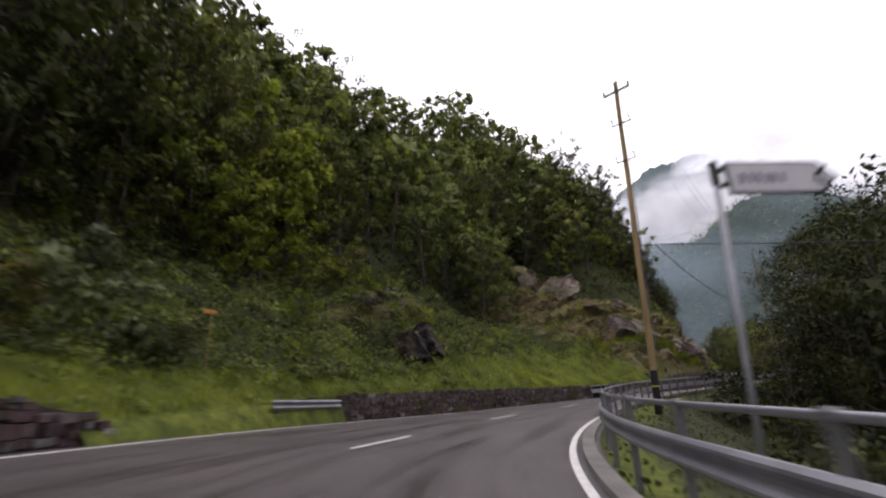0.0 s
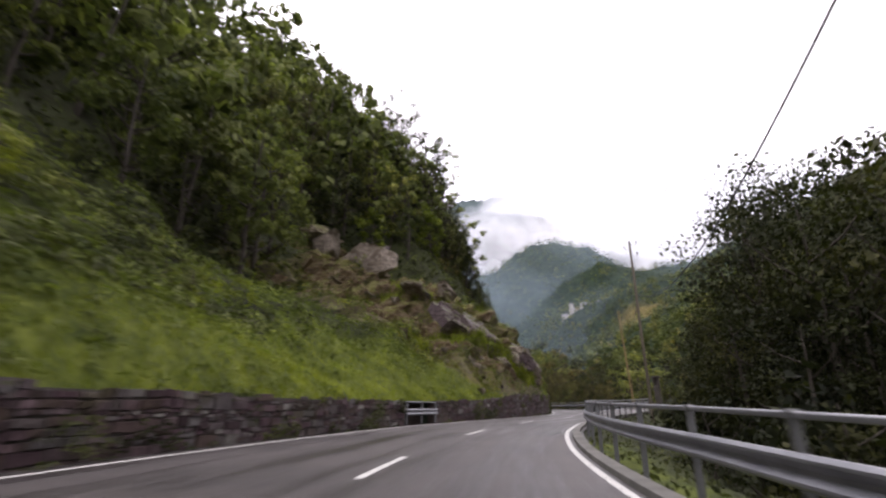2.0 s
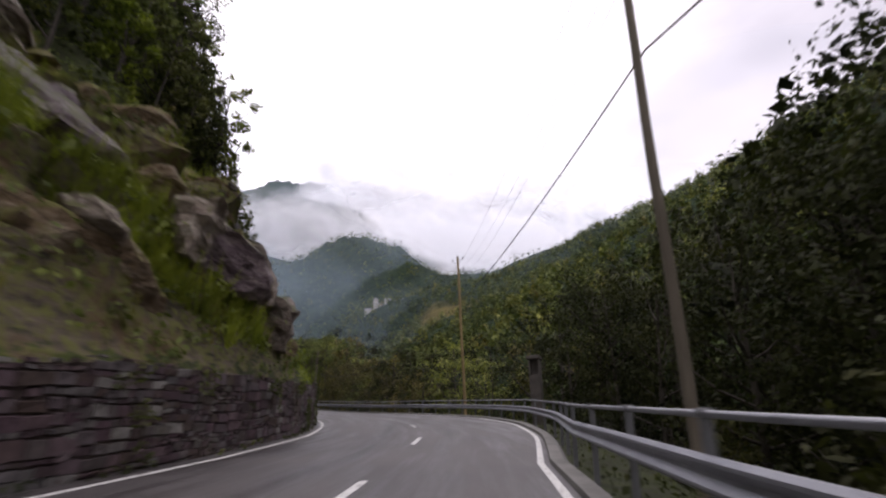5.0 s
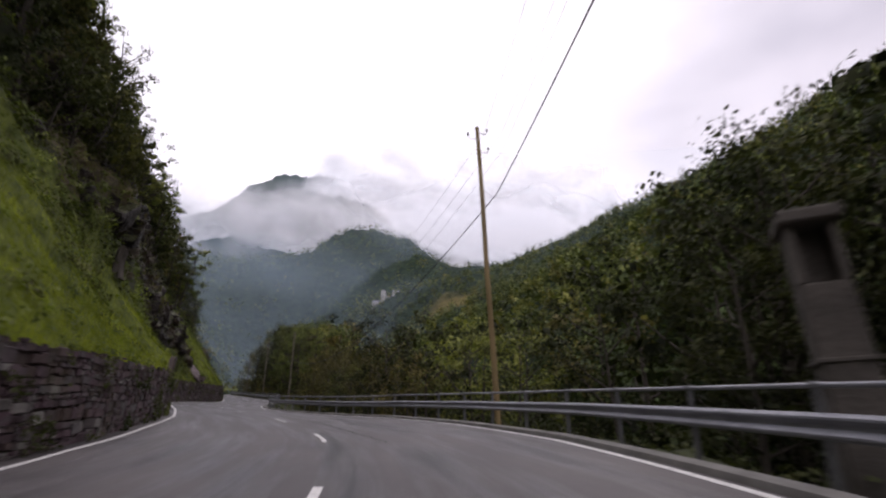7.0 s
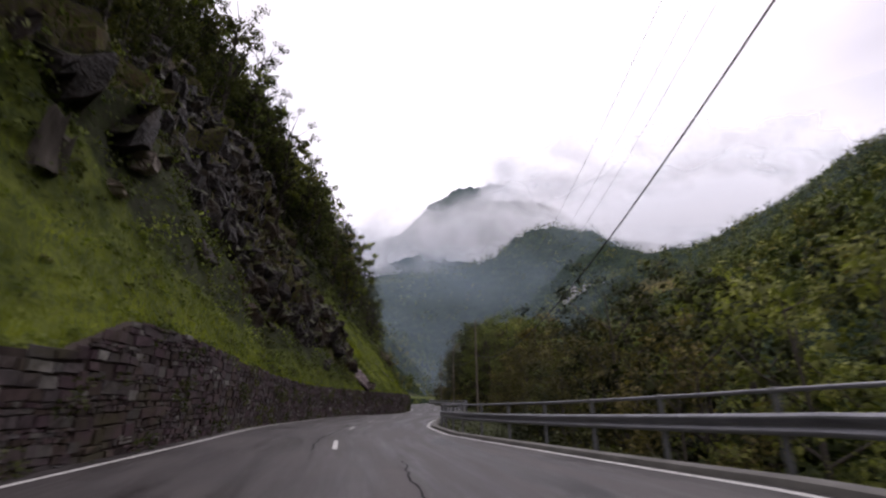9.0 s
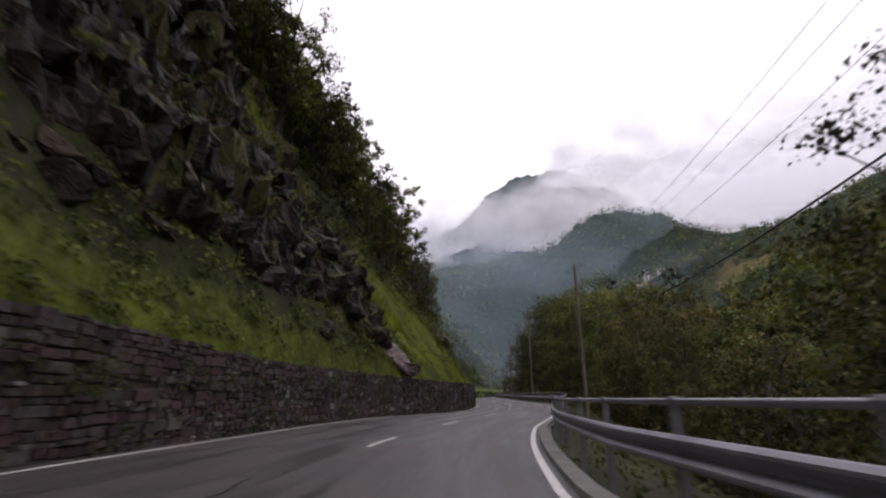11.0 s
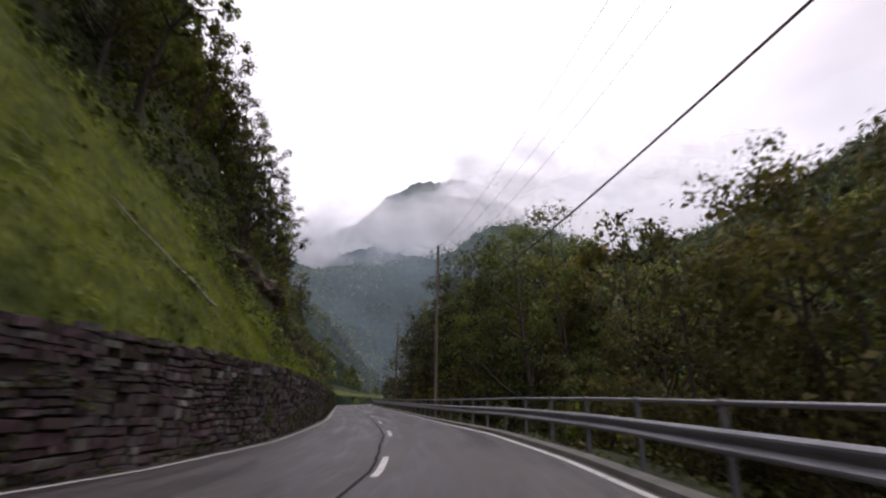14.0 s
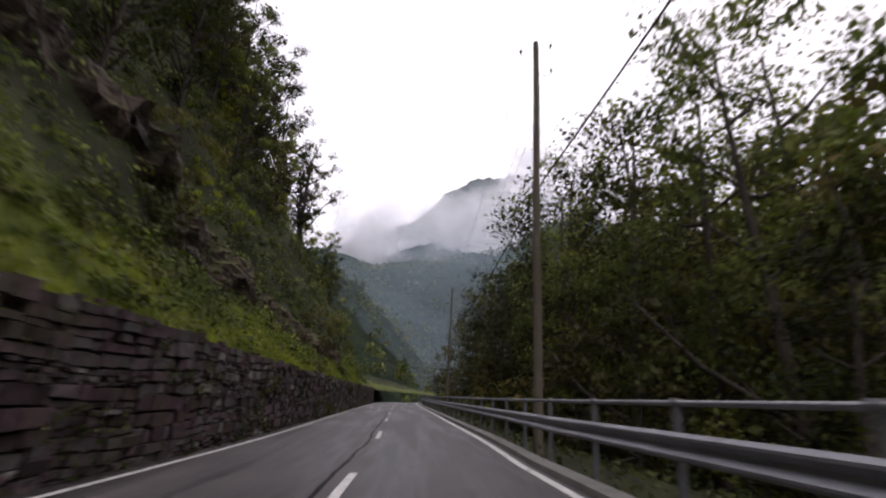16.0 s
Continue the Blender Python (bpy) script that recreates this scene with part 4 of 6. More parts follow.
wall_run("wall_1", -29, 10.4, "low rough grey stone wall at the road's edge")
wall_run("wall_2", 20.0, 49.4, "mossy grey rubble-stone retaining wall beside the road", None, 0.035, MORTAR_PALE)
wall_run("wall_3", 53.4, 87, "mossy mortared retaining wall below the rocky nose", None, 0.03, MORTAR)
wall_run("wall_5", 87, 270, "mossy dark rubble-stone retaining wall under the slope", (176.5, 190), 0.06)
# recess behind the short rail in the wall
sw = np.arange(49.2, 53.7, 0.4)
v, fc = ribbon(sw, [wall_lat(sw) + 0.9, wall_lat(sw) + 0.9, wall_lat(sw) + 1.3], [sw * 0 - 0.2, sw * 0 + 1.0, sw * 0 + 1.1])
tagged(piece("wall_4", v, fc[:, ::-1], MORTAR), "dark recessed stone wall behind the short rail", "stone wall", "", "structure")


sw = np.arange(9.6, 20.4, 0.4)
top = wall_top(sw) - 0.05
v, fc = ribbon(sw, [wall_lat(sw) - 0.3, wall_lat(sw) - 0.05, wall_lat(sw) + 0.2, wall_lat(sw) + 0.5], [sw * 0 - 0.05, top * 0.45, top * 0.85, top])
verge = piece("bank_foot", v, fc[:, ::-1], HILL, None, "", True)
verge.data.attributes.new("grass", 'FLOAT', 'POINT').data.foreach_set("value", np.ones(len(v), np.float32))
tagged(verge, "grassy foot of the bank between two walls", "bank", "", "structure")


# ---- guardrails ----
def beam_profile():
    """W-beam section: distance towards the road, height."""
    pts = [(0.0, 0.155), (0.035, 0.150), (0.075, 0.115), (0.08, 0.085), (0.035, 0.045), (0.012, 0.02), (0.012, -0.02), (0.035, -0.045), (0.08, -0.085), (0.075, -0.115), (0.035, -0.150), (0.0, -0.155)]
    inner = [(x - 0.006 - 0.004 * (abs(z) < 0.1), z * 0.985) for x, z in reversed(pts)]
    return pts + inner


def beam(s0, s1, lat, h, parent, side=1.0):
    sb = np.linspace(s0, s1, max(3, int((s1 - s0) / 0.8) + 1))
    prof = beam_profile()
    v = np.stack([at(sb, lat(sb) + side * px, h + pz) for px, pz in prof], 1).reshape(-1, 3)
    n = len(prof)
    fc = grid_faces(len(sb), n, True)
    return piece("beam", v, fc if side < 0 else fc[:, ::-1], STEEL, parent, "", False)


def rail_post(name, s, lat, top, parent, side, depth=0.9, width=0.1):
    bm = bmesh.new()
    box(bm, width, 0.055, top + depth, Matrix.Translation((0, 0, (top - depth) / 2)), 0.008)
    box(bm, 0.012, 0.1, top + depth - 0.02, Matrix.Translation((width / 2 - 0.006, 0.05, (top - depth) / 2)))
    ob = part(name, bm, STEEL_DULL, parent)
    ob.matrix_basis = stand(s, lat, 0, 0)
    return ob


def guardrail(s0, s1, lat, side, label, pitch, phase, beam_h=0.73, tube_h=1.2, top=True):
    rail = tagged(new("guardrail"), label, "guardrail", "guardrails", "")
    s = s0
    while s < s1 - 0.5:
        beam(s, min(s + 4.06, s1), lat, beam_h, rail, side)
        s += 4.0
    if top:
        s = s0
        while s < s1 - 0.5:
            e = min(s + 5.3, s1)
            sb = np.linspace(s, e, 7)
            v, fc = tube(at(sb, lat(sb) - side * 0.06, tube_h), 0.034, 8)
            piece("top_rail", v, fc, STEEL, rail, "", True)
            s = e
    s = s0 + phase
    made = None
    while s < s1:
        la = float(lat(s)) - side * 0.06
        if made is None:
            made = rail_post("post", s, la, tube_h if top else beam_h + 0.12, rail, side)
            bm = bmesh.new()
            rod(bm, 0.055, 0.055, 0.06, pose(-0.055, 0, tube_h, 0, 90, 0) @ Matrix.Translation((0, 0, 0.02)), 10)
            box(bm, 0.13, 0.06, 0.03, Matrix.Translation((0, 0, tube_h + 0.035)), 0.006)
            clamp = part("clamp", bm, STEEL_DULL, made, "rounded steel rail clamp")
        else:
            ob = new("post", made.data)
            ob.parent = rail
            ob.matrix_basis = stand(s, la, 0, 0)
            c = new("clamp", clamp.data)
            c.parent = ob
            tagged(c, "rounded steel rail clamp")
        s += pitch
    return rail


guardrail(-28, 300, rail_lat, 1.0, "galvanised W-beam guardrail with tubular top rail", 2.67, 1.0 + 0.9)
short_lat = lambda s: wall_lat(s) - 0.05
guardrail(15.9, 19.8, short_lat, -1.0, "short galvanised guardrail before the stone wall", 1.9, 0.35, 0.72, 1.0, False)
guardrail(49.5, 53.3, short_lat, -1.0, "short guardrail bridging a gap in the wall", 1.8, 0.1, 0.62, 1.1, True)


# ---- poles and wires ----
def arm_set(kind, h, parent, turn=0.0):
    """A hooked iron arm with its insulator."""
    bm = bmesh.new()
    side = 1 if kind > 0 else -1
    path = [(0.1 * side, 0, h), (0.3 * side, 0, h - 0.09), (0.48 * side, 0, h - 0.06), (0.52 * side, 0, h + 0.1)]
    v, fc = tube(path, 0.016, 6)
    arm = piece("arm", v, fc, IRON, parent)
    arm.matrix_basis = pose(0, 0, 0, 0, 0, turn)
    bm.free()
    bm = bmesh.new()
    m = Matrix.Translation((0.52 * side, 0, h + 0.08))
    rod(bm, 0.035, 0.06, 0.06, m)
    rod(bm, 0.06, 0.045, 0.05, m @ Matrix.Translation((0, 0, 0.06)))
    rod(bm, 0.045, 0.06, 0.03, m @ Matrix.Translation((0, 0, 0.11)))
    rod(bm, 0.055, 0.02, 0.05, m @ Matrix.Translation((0, 0, 0.14)))
    part("insulator", bm, PORCELAIN, arm, "dark brown porcelain insulator", True)
    return arm


def utility_pole(s, lat, top, foot, wood, lean=(0.0, 0.0), arms=(), label="", tarred=0.0, r=0.14):
    p = tagged(new("utility_pole"), label, "utility pole", "utility poles along the road", "")
    p.matrix_basis = stand(s, lat, 0) @ pose(0, 0, 0, lean[0], lean[1], 0)
    n = 14
    zz = np.linspace(foot, top, n)
    rr = np.linspace(r, r * 0.68, n) * (1 + 0.02 * np.sin(np.arange(n) * 2.1))
    v, fc = tube([(0.012 * math.sin(z * 0.7), 0.01 * math.cos(z * 0.9), z) for z in zz], rr, 14)
    piece("shaft", v, fc, wood, p, "", True)
    bm = bmesh.new()
    rod(bm, r * 0.72, r * 0.45, 0.06, Matrix.Translation((0, 0, top - 0.02)), 14)
    part("cap", bm, IRON, p, "dark metal pole cap")
    if tarred > 0:
        bm = bmesh.new()
        rod(bm, r * 1.07, r * 1.03, tarred - foot, Matrix.Translation((0, 0, foot)), 14)
        part("tarred_foot", bm, POLE_TAR, p, "black tarred foot of the pole", True)
        bm = bmesh.new()
        rod(bm, r * 1.08, r * 1.08, 0.05, Matrix.Translation((0, 0, tarred - 0.75)), 14)
        part("band", bm, YELLOW, p, "yellow paint band", True)
    for side, h in arms:
        arm_set(side, h, p)
    return p


hooks = lambda t: ((1, t - 0.25), (-1, t - 0.62), (1, t - 1.3))
pole_1 = utility_pole(28.0, -4.15, 18.0, -2.5, POLE_WOOD, (0.0, 2.0), (), "tall yellowish wooden power pole with crossarms and tarred foot", 1.75, 0.17)
bm = bmesh.new()
box(bm, 1.5, 0.1, 0.12, pose(0, -0.16, 17.3, 0, -14, 0), 0.01)
part("crossarm", bm, POLE_GREY, pole_1)
for x in (-0.68, 0.68, 0.0):
    bm = bmesh.new()
    z = 17.38 + 0.25 * x
    rod(bm, 0.05, 0.07, 0.12, Matrix.Translation((x, -0.16, z)))
    rod(bm, 0.07, 0.03, 0.12, Matrix.Translation((x, -0.16, z + 0.12)))
    part("insulator", bm, PORCELAIN, pole_1, "dark porcelain insulator", True)
for h in (15.2, 12.9):
    bm = bmesh.new()
    box(bm, 1.15, 0.06, 0.07, pose(0.08, -0.16, h, 0, -10, 0), 0.008)
    for x in (-0.42, 0.5):
        rod(bm, 0.03, 0.03, 0.42, Matrix.Translation((x, -0.16, h - 0.05 + 0.17 * x)))
        box(bm, 0.2, 0.05, 0.05, Matrix.Translation((x - 0.05, -0.16, h + 0.34 + 0.17 * x)))
    part("bracket", bm, IRON, pole_1, "dark iron bracket with hooks")
v, fc = tube([(0.2, -0.05, 17.2), (0.22, -0.05, 9), (0.24, -0.05, 2.0)], 0.022, 6)
piece("conduit", v, fc, STEEL_DULL, pole_1, "thin grey downpipe conduit")

POLES = (
    (70.2, -4.5, 14.45, POLE_GREY, "weathered wooden utility pole with three iron insulator arms"),
    (103.5, -6.5, 14.0, POLE_WOOD, "yellowish wooden utility pole standing behind the guardrail"),
    (167.0, -5.1, 10.65, POLE_GREY, "grey weathered utility pole with three insulators"),
    (203.5, -3.0, 13.2, POLE_GREY, "grey weathered utility pole beside the guardrail"),
    (243.0, -4.5, 12.5, POLE_GREY, "distant grey utility pole along the road"),
)
for s, lat, top, wood, label in POLES:
    utility_pole(s, lat, top, -3.5, wood, (0, -3.4 if wood is POLE_WOOD else -0.6), hooks(top), label)


def wire(p, q, sag, r, label, n=18):
    t = np.linspace(0, 1, n)[:, None]
    c = np.asarray(p) * (1 - t) + np.asarray(q) * t
    c[:, 2] -= (4 * sag * t * (1 - t))[:, 0]
    v, fc = tube(c, r, 6)
    return tagged(piece("overhead_wire", v, fc, CABLE, None, "", True), label, "overhead wire", "overhead wires", "")


spots = [(28.6, -5.1, 17.6, 8.1, 2.0)] + [(s, lat, top, cab, sag) for (s, lat, top, _, _), cab, sag in zip(POLES, (9.65, 10.45, 6.5, 7.9, 8.0), (0.5, 3.3, 0.6, 0.6, 0.6))]
for a, b in zip(spots[:-1], spots[1:]):
    wire(at(a[0], a[1] - 0.16, a[3]), at(b[0], b[1] - 0.16, b[3]), a[4], 0.026, "thick black cable hung between the poles", 30)
    for dx, dz in ((0.52, -0.05), (-0.52, -0.42), (0.52, -1.1)):
        wire(at(a[0], a[1] - dx, a[2] + dz), at(b[0], b[1] - dx, b[2] + dz), a[4] + 0.5, 0.006, "thin power line between insulators")
wire(at(28.6, -5.26, 8.1), at(2.0, -18.0, 2.3), 0.15, 0.024, "black cable running back from the pole down the slope")

# ---- direction sign ----
sign = tagged(new("direction_sign"), "faded white arrow-shaped direction sign on a grey post", "road sign", "", "")
sign.matrix_basis = stand(6.6, -3.82, 0.36, 6)
bm = bmesh.new()
rod(bm, 0.038, 0.038, 5.4, pose(-0.62, 0, -1.4, 0, 3.75, 0), 12)
part("post", bm, STEEL, sign, "galvanised round post", True)
bm = bmesh.new()
rod(bm, 0.055, 0.055, 0.3, Matrix.Translation((-0.28, 0, 3.74)), 12)
rod(bm, 0.06, 0.06, 0.05, Matrix.Translation((-0.28, 0, 4.03)), 12)
box(bm, 0.2, 0.05, 0.06, Matrix.Translation((-0.18, 0, 3.98)), 0.005)
box(bm, 0.2, 0.05, 0.06, Matrix.Translation((-0.18, 0, 3.74)), 0.005)
part("bracket", bm, IRON, sign, "dark clamp holding the board")


def arrow_plate(x0, x1, z0, z1, tip, y0, y1):
    bm = bmesh.new()
    pts = [(x0, z0), (x1 - tip, z0), (x1, (z0 + z1) / 2), (x1 - tip, z1), (x0, z1)]
    a = [bm.verts.new((x, y0, z)) for x, z in pts]
    b = [bm.verts.new((x, y1, z)) for x, z in pts]
    bm.faces.new(a)
    bm.faces.new(list(reversed(b)))
    for k in range(5):
        n = (k + 1) % 5
        bm.faces.new((a[n], a[k], b[k], b[n]))
    return bm


tilt = pose(0, 0, 0, 0, 1.5, 0)
part("board_rim", arrow_plate(-0.12, 1.42, 3.6, 4.08, 0.24, -0.02, 0.02), SIGN_DARK, sign, "dark sign frame")
face = part("board", arrow_plate(-0.09, 1.37, 3.63, 4.05, 0.225, -0.026, -0.021), SIGN_FACE, sign, "faded white sign face")
bm = bmesh.new()
for z, s_ in ((3.84, 1), (3.84, -1)):
    m = pose(1.2, -0.029, z + s_ * 0.092, 0, s_ * 47, 0)
    box(bm, 0.06, 0.004, 0.25, m)
part("chevron", bm, SIGN_DARK, sign, "black arrow chevron")
x = 0.08
for w in (0.09, 0.07, 0.08, 0.06, 0.09, 0.07):
    bm = bmesh.new()
    box(bm, w, 0.003, 0.15, Matrix.Translation((x, -0.028, 3.83)), 0.001)
    part("lettering_bar", bm, SIGN_TEXT, face)
    x += w + 0.035

# orange marker on a stake in the slope
mk = tagged(new("marker_stake"), "thin stake with a small orange plate in the undergrowth", "marker", "", "")
p = on_hill(np.array(14.9), np.array(1.7))
mk.matrix_basis = pose(*p, 0, 0, 0)
bm = bmesh.new()
rod(bm, 0.028, 0.022, 1.95, None, 8)
part("stake", bm, POLE_WOOD, mk)
bm = bmesh.new()
box(bm, 0.42, 0.04, 0.14, pose(-0.05, 0, 1.95, 0, 8, 0), 0.01)
part("plate", bm, ORANGE, mk, "orange plate")


# concrete wayside pillar behind the guardrail
pillar = tagged(new("wayside_pillar"), "weathered concrete wayside pillar with a hooded niche", "pillar", "", "")
pillar.matrix_basis = pose(51.9, 68.5, 6.2, 0, -2, -70)
bm = bmesh.new()
box(bm, 0.62, 0.55, 5.4, Matrix.Translation((0, 0, 0.7)), 0.03)
part("shaft", bm, OLD_CONCRETE, pillar)
bm = bmesh.new()
box(bm, 0.62, 0.16, 0.85, Matrix.Translation((0, 0.195, 3.82)), 0.01)
for x in (-0.26, 0.26):
    box(bm, 0.1, 0.42, 0.85, Matrix.Translation((x, -0.07, 3.82)), 0.01)
part("niche", bm, OLD_CONCRETE, pillar, "hollow niche at the pillar's head")
bm = bmesh.new()
box(bm, 0.8, 0.75, 0.2, pose(0, -0.04, 4.34, -4, 0, 0), 0.03)
part("cap", bm, OLD_CONCRETE, pillar, "mossy concrete cap slab")
bm = bmesh.new()
box(bm, 0.7, 0.62, 0.07, Matrix.Translation((0, 0, 2.35)), 0.015)
part("ledge", bm, OLD_CONCRETE, pillar, "narrow concrete ledge")

# pale dead branch lying on the grass
line_s = np.linspace(178.8, 181.9, 16)
line_u = np.linspace(3.5, 1.2, 16) + 0.12 * np.sin(np.arange(16) * 1.3) + np.linspace(0, 0.25, 16) ** 2
v, fc = tube(on_hill(line_s, line_u) + np.array([0, 0, 0.22]), np.linspace(0.022, 0.045, 16), 6)
tagged(piece("fallen_branch", v, fc, DEAD_WOOD, None, "", True), "long pale dead branch lying on the grassy slope", "branch", "", "")


# ---- rocks ----
def rock_mesh(seed, material, passes=2):
    """A block broken along flat joints, its edges chipped and its bed layers slightly stepped."""
    r = random.Random(seed)
    bm = bmesh.new()
    bmesh.ops.create_cube(bm, size=1.0)
    for _ in range(10):
        n = Vector((r.uniform(-1, 1), r.uniform(-1, 1), r.uniform(-1, 1))).normalized()
        got = bmesh.ops.bisect_plane(bm, geom=bm.verts[:] + bm.edges[:] + bm.faces[:], plane_co=n * r.uniform(0.36, 0.52), plane_no=n, clear_outer=True)
        rim = [e for e in got["geom_cut"] if isinstance(e, bmesh.types.BMEdge)]
        if len(rim) > 2:
            bmesh.ops.contextual_create(bm, geom=rim)
    bmesh.ops.dissolve_degenerate(bm, dist=0.02, edges=bm.edges)
    bmesh.ops.bevel(bm, geom=bm.edges[:], offset=0.012, segments=1, affect='EDGES')
    bmesh.ops.triangulate(bm, faces=bm.faces)
    for _ in range(passes):
        bmesh.ops.subdivide_edges(bm, edges=[e for e in bm.edges if e.calc_length() > 0.17], cuts=1)
        bmesh.ops.triangulate(bm, faces=[f_ for f_ in bm.faces if len(f_.verts) > 3])
    bm.normal_update()
    o = Vector((seed * 3.1, seed * 1.7, 0))
    for v in bm.verts:
        layer = noise.cell(Vector((seed * 5.3, 0, v.co.z * 5.5 + v.co.x * 0.8)))
        v.co.x *= 1 + 0.09 * (layer - 0.5)
        v.co.y *= 1 + 0.07 * (layer - 0.5)
        v.co += v.normal * (0.05 * noise.noise(v.co * 4 + o) + 0.035 * (noise.cell(Vector((v.co.x * 5, v.co.y * 4, v.co.z * 8)) + o) - 0.5))
    me = bpy.data.meshes.new("rock")
    bm.to_mesh(me)
    bm.free()
    me.materials.append(material)
    return me


PALE = [rock_mesh(k, ROCK) for k in range(8)]
SLABS = [rock_mesh(k + 80, ROCK_SLAB) for k in range(4)]
DARK = [rock_mesh(k + 20, ROCK_DARK) for k in range(8)]
PALE_SMALL = [rock_mesh(k + 40, ROCK, 1) for k in range(6)]
DARK_SMALL = [rock_mesh(k + 60, ROCK_DARK, 1) for k in range(6)]


def rock(meshes, k, s, u, size, tilt=(0, 0, 0), label="angular grey rock in the slope", lift=0.0):
    p = on_hill(np.array(float(s)), np.array(float(u)))
    ob = new("rock", meshes[k % len(meshes)])
    ob.matrix_basis = pose(p[0], p[1], p[2] + lift - 0.14 * size[2], tilt[0], tilt[1], heading(s) + tilt[2]) @ Matrix.Diagonal((*size, 1))
    return tagged(ob, label, "rock", "rocks of the outcrop", "")


def set_rock(meshes, k, place, size, turn, label):
    ob = new("rock", meshes[k])
    ob.matrix_basis = pose(*place, *turn) @ Matrix.Diagonal((*size, 1))
    return tagged(ob, label, "rock", "rocks of the outcrop", "")


set_rock(PALE, 2, (15.8, 81.0, 22.4), (4.4, 5.2, 7.2), (6, 8, -40), "upright pale grey gneiss block in the cliff")
set_rock(PALE, 5, (15.2, 81.8, 26.3), (4.6, 5.4, 1.9), (4, 14, -40), "pale grey gneiss slab capping a block")
set_rock(PALE, 1, (19.0, 76.5, 20.8), (4.2, 9.0, 4.6), (17, 14, -149), "long tilted pale gneiss slab in the cliff")
def great_slab(foot, along, across, length, wide, label):
    """A broken sheet of rock lying on the slope: stepped beds, a ragged rim and a thickness that shows at its lower edge."""
    foot, x = Vector(foot), Vector(along).normalized()
    z = x.cross(Vector(across)).normalized()
    y = z.cross(x)
    bm = bmesh.new()
    nx, ny = 64, 22
    rows = []
    for i in range(nx + 1):
        a = i / nx * length
        w = float(wide(a))
        lo = -0.3 * noise.noise(Vector((a * 0.9, 1, 0))) + 0.22 * noise.cell(Vector((a * 0.8, 7, 0)))
        col = []
        for j in range(ny + 1):
            b = lo + (w - lo) * j / ny
            step = noise.cell(Vector((a * 0.32 + b * 0.2, b * 0.75, 3.0)))
            fine = noise.cell(Vector((a * 0.9, b * 1.9 + a * 0.3, 9.0)))
            h = 0.34 * step + 0.13 * fine + 0.1 * noise.noise(Vector((a * 0.5, b * 0.8, 5))) + 0.05 * noise.noise(Vector((a * 2.2, b * 2.8, 5)))
            col.append(bm.verts.new(foot + x * a + y * b + z * h))
        base = bm.verts.new(foot + x * a + y * (lo + 0.25) - z * 1.3)
        back = bm.verts.new(foot + x * a + y * (w - 0.2) - z * 1.3)
        rows.append([base] + col + [back])
    for p, q in zip(rows, rows[1:]):
        for j in range(len(p) - 1):
            bm.faces.new((p[j], q[j], q[j + 1], p[j + 1]))
    bm.faces.new(rows[0][::-1])
    bm.faces.new(rows[-1])
    bmesh.ops.recalc_face_normals(bm, faces=bm.faces[:])
    me = bpy.data.meshes.new("rock")
    bm.to_mesh(me)
    bm.free()
    me.materials.append(ROCK_SLAB)
    return tagged(new("rock", me), label, "rock", "rocks of the outcrop", "")


great_slab((23.3, 62.9, 12.9), (9.5, 2.5, -2.3), (-0.3, 2.7, 2.7), 10.2, table((0, 3.9), (3, 4.2), (6, 3.2), (9, 1.9), (10.2, 1.2)), "long tilted purple-grey slab along the crest of the nose")
set_rock(SLABS, 1, (31.8, 66.3, 10.9), (2.2, 5.4, 1.8), (-26, 18, -93), "broken pale slab at the tip of the nose")
set_rock(SLABS, 3, (20.6, 79.0, 22.6), (2.6, 5.5, 2.4), (12, 10, -140), "dark slab leaning in the cliff")
# great slabs of the rocky nose: size across, along the road, high
for k, (s, u, size, tl) in enumerate((
        (79.6, 1.4, (2.0, 3.4, 2.4), (0, 6, 10)), (76.2, 1.8, (1.8, 3.8, 2.0), (4, 8, -10)), (73.0, 2.4, (2.0, 3.6, 1.6), (4, 16, 10)),
        (66.6, 9.5, (2.4, 4.0, 1.5), (-8, 18, 12)), (71.5, 9.5, (2.4, 4.2, 1.6), (-12, 22, 4)), (69.3, 2.0, (1.4, 2.4, 0.9), (0, 12, 30)))):
    rock(PALE, k, s, u, size, tl, "angular pale grey gneiss slab on the rocky nose", 0.25 * size[2])
r = random.Random(11)
for k in range(90):
    s, u = r.uniform(64, 82), r.uniform(1.2, 20)
    if k > 55:
        s, u = r.uniform(61, 84), r.uniform(0.5, 5.5)
    if 65 < s < 75 and abs(u - 6.2 + (s - 66) * 0.35) < 3:
        continue
    z = r.uniform(0.3, 1.3) if k < 55 else r.uniform(0.25, 0.9)
    rock(PALE_SMALL if r.random() < 0.6 else DARK_SMALL, k, s, u, (z * r.uniform(0.7, 1.2), z * r.uniform(1.2, 2.8), z * r.uniform(0.4, 0.8)), (r.uniform(-25, 0), r.uniform(10, 35), r.uniform(-20, 20)), "broken grey rock half buried in moss")
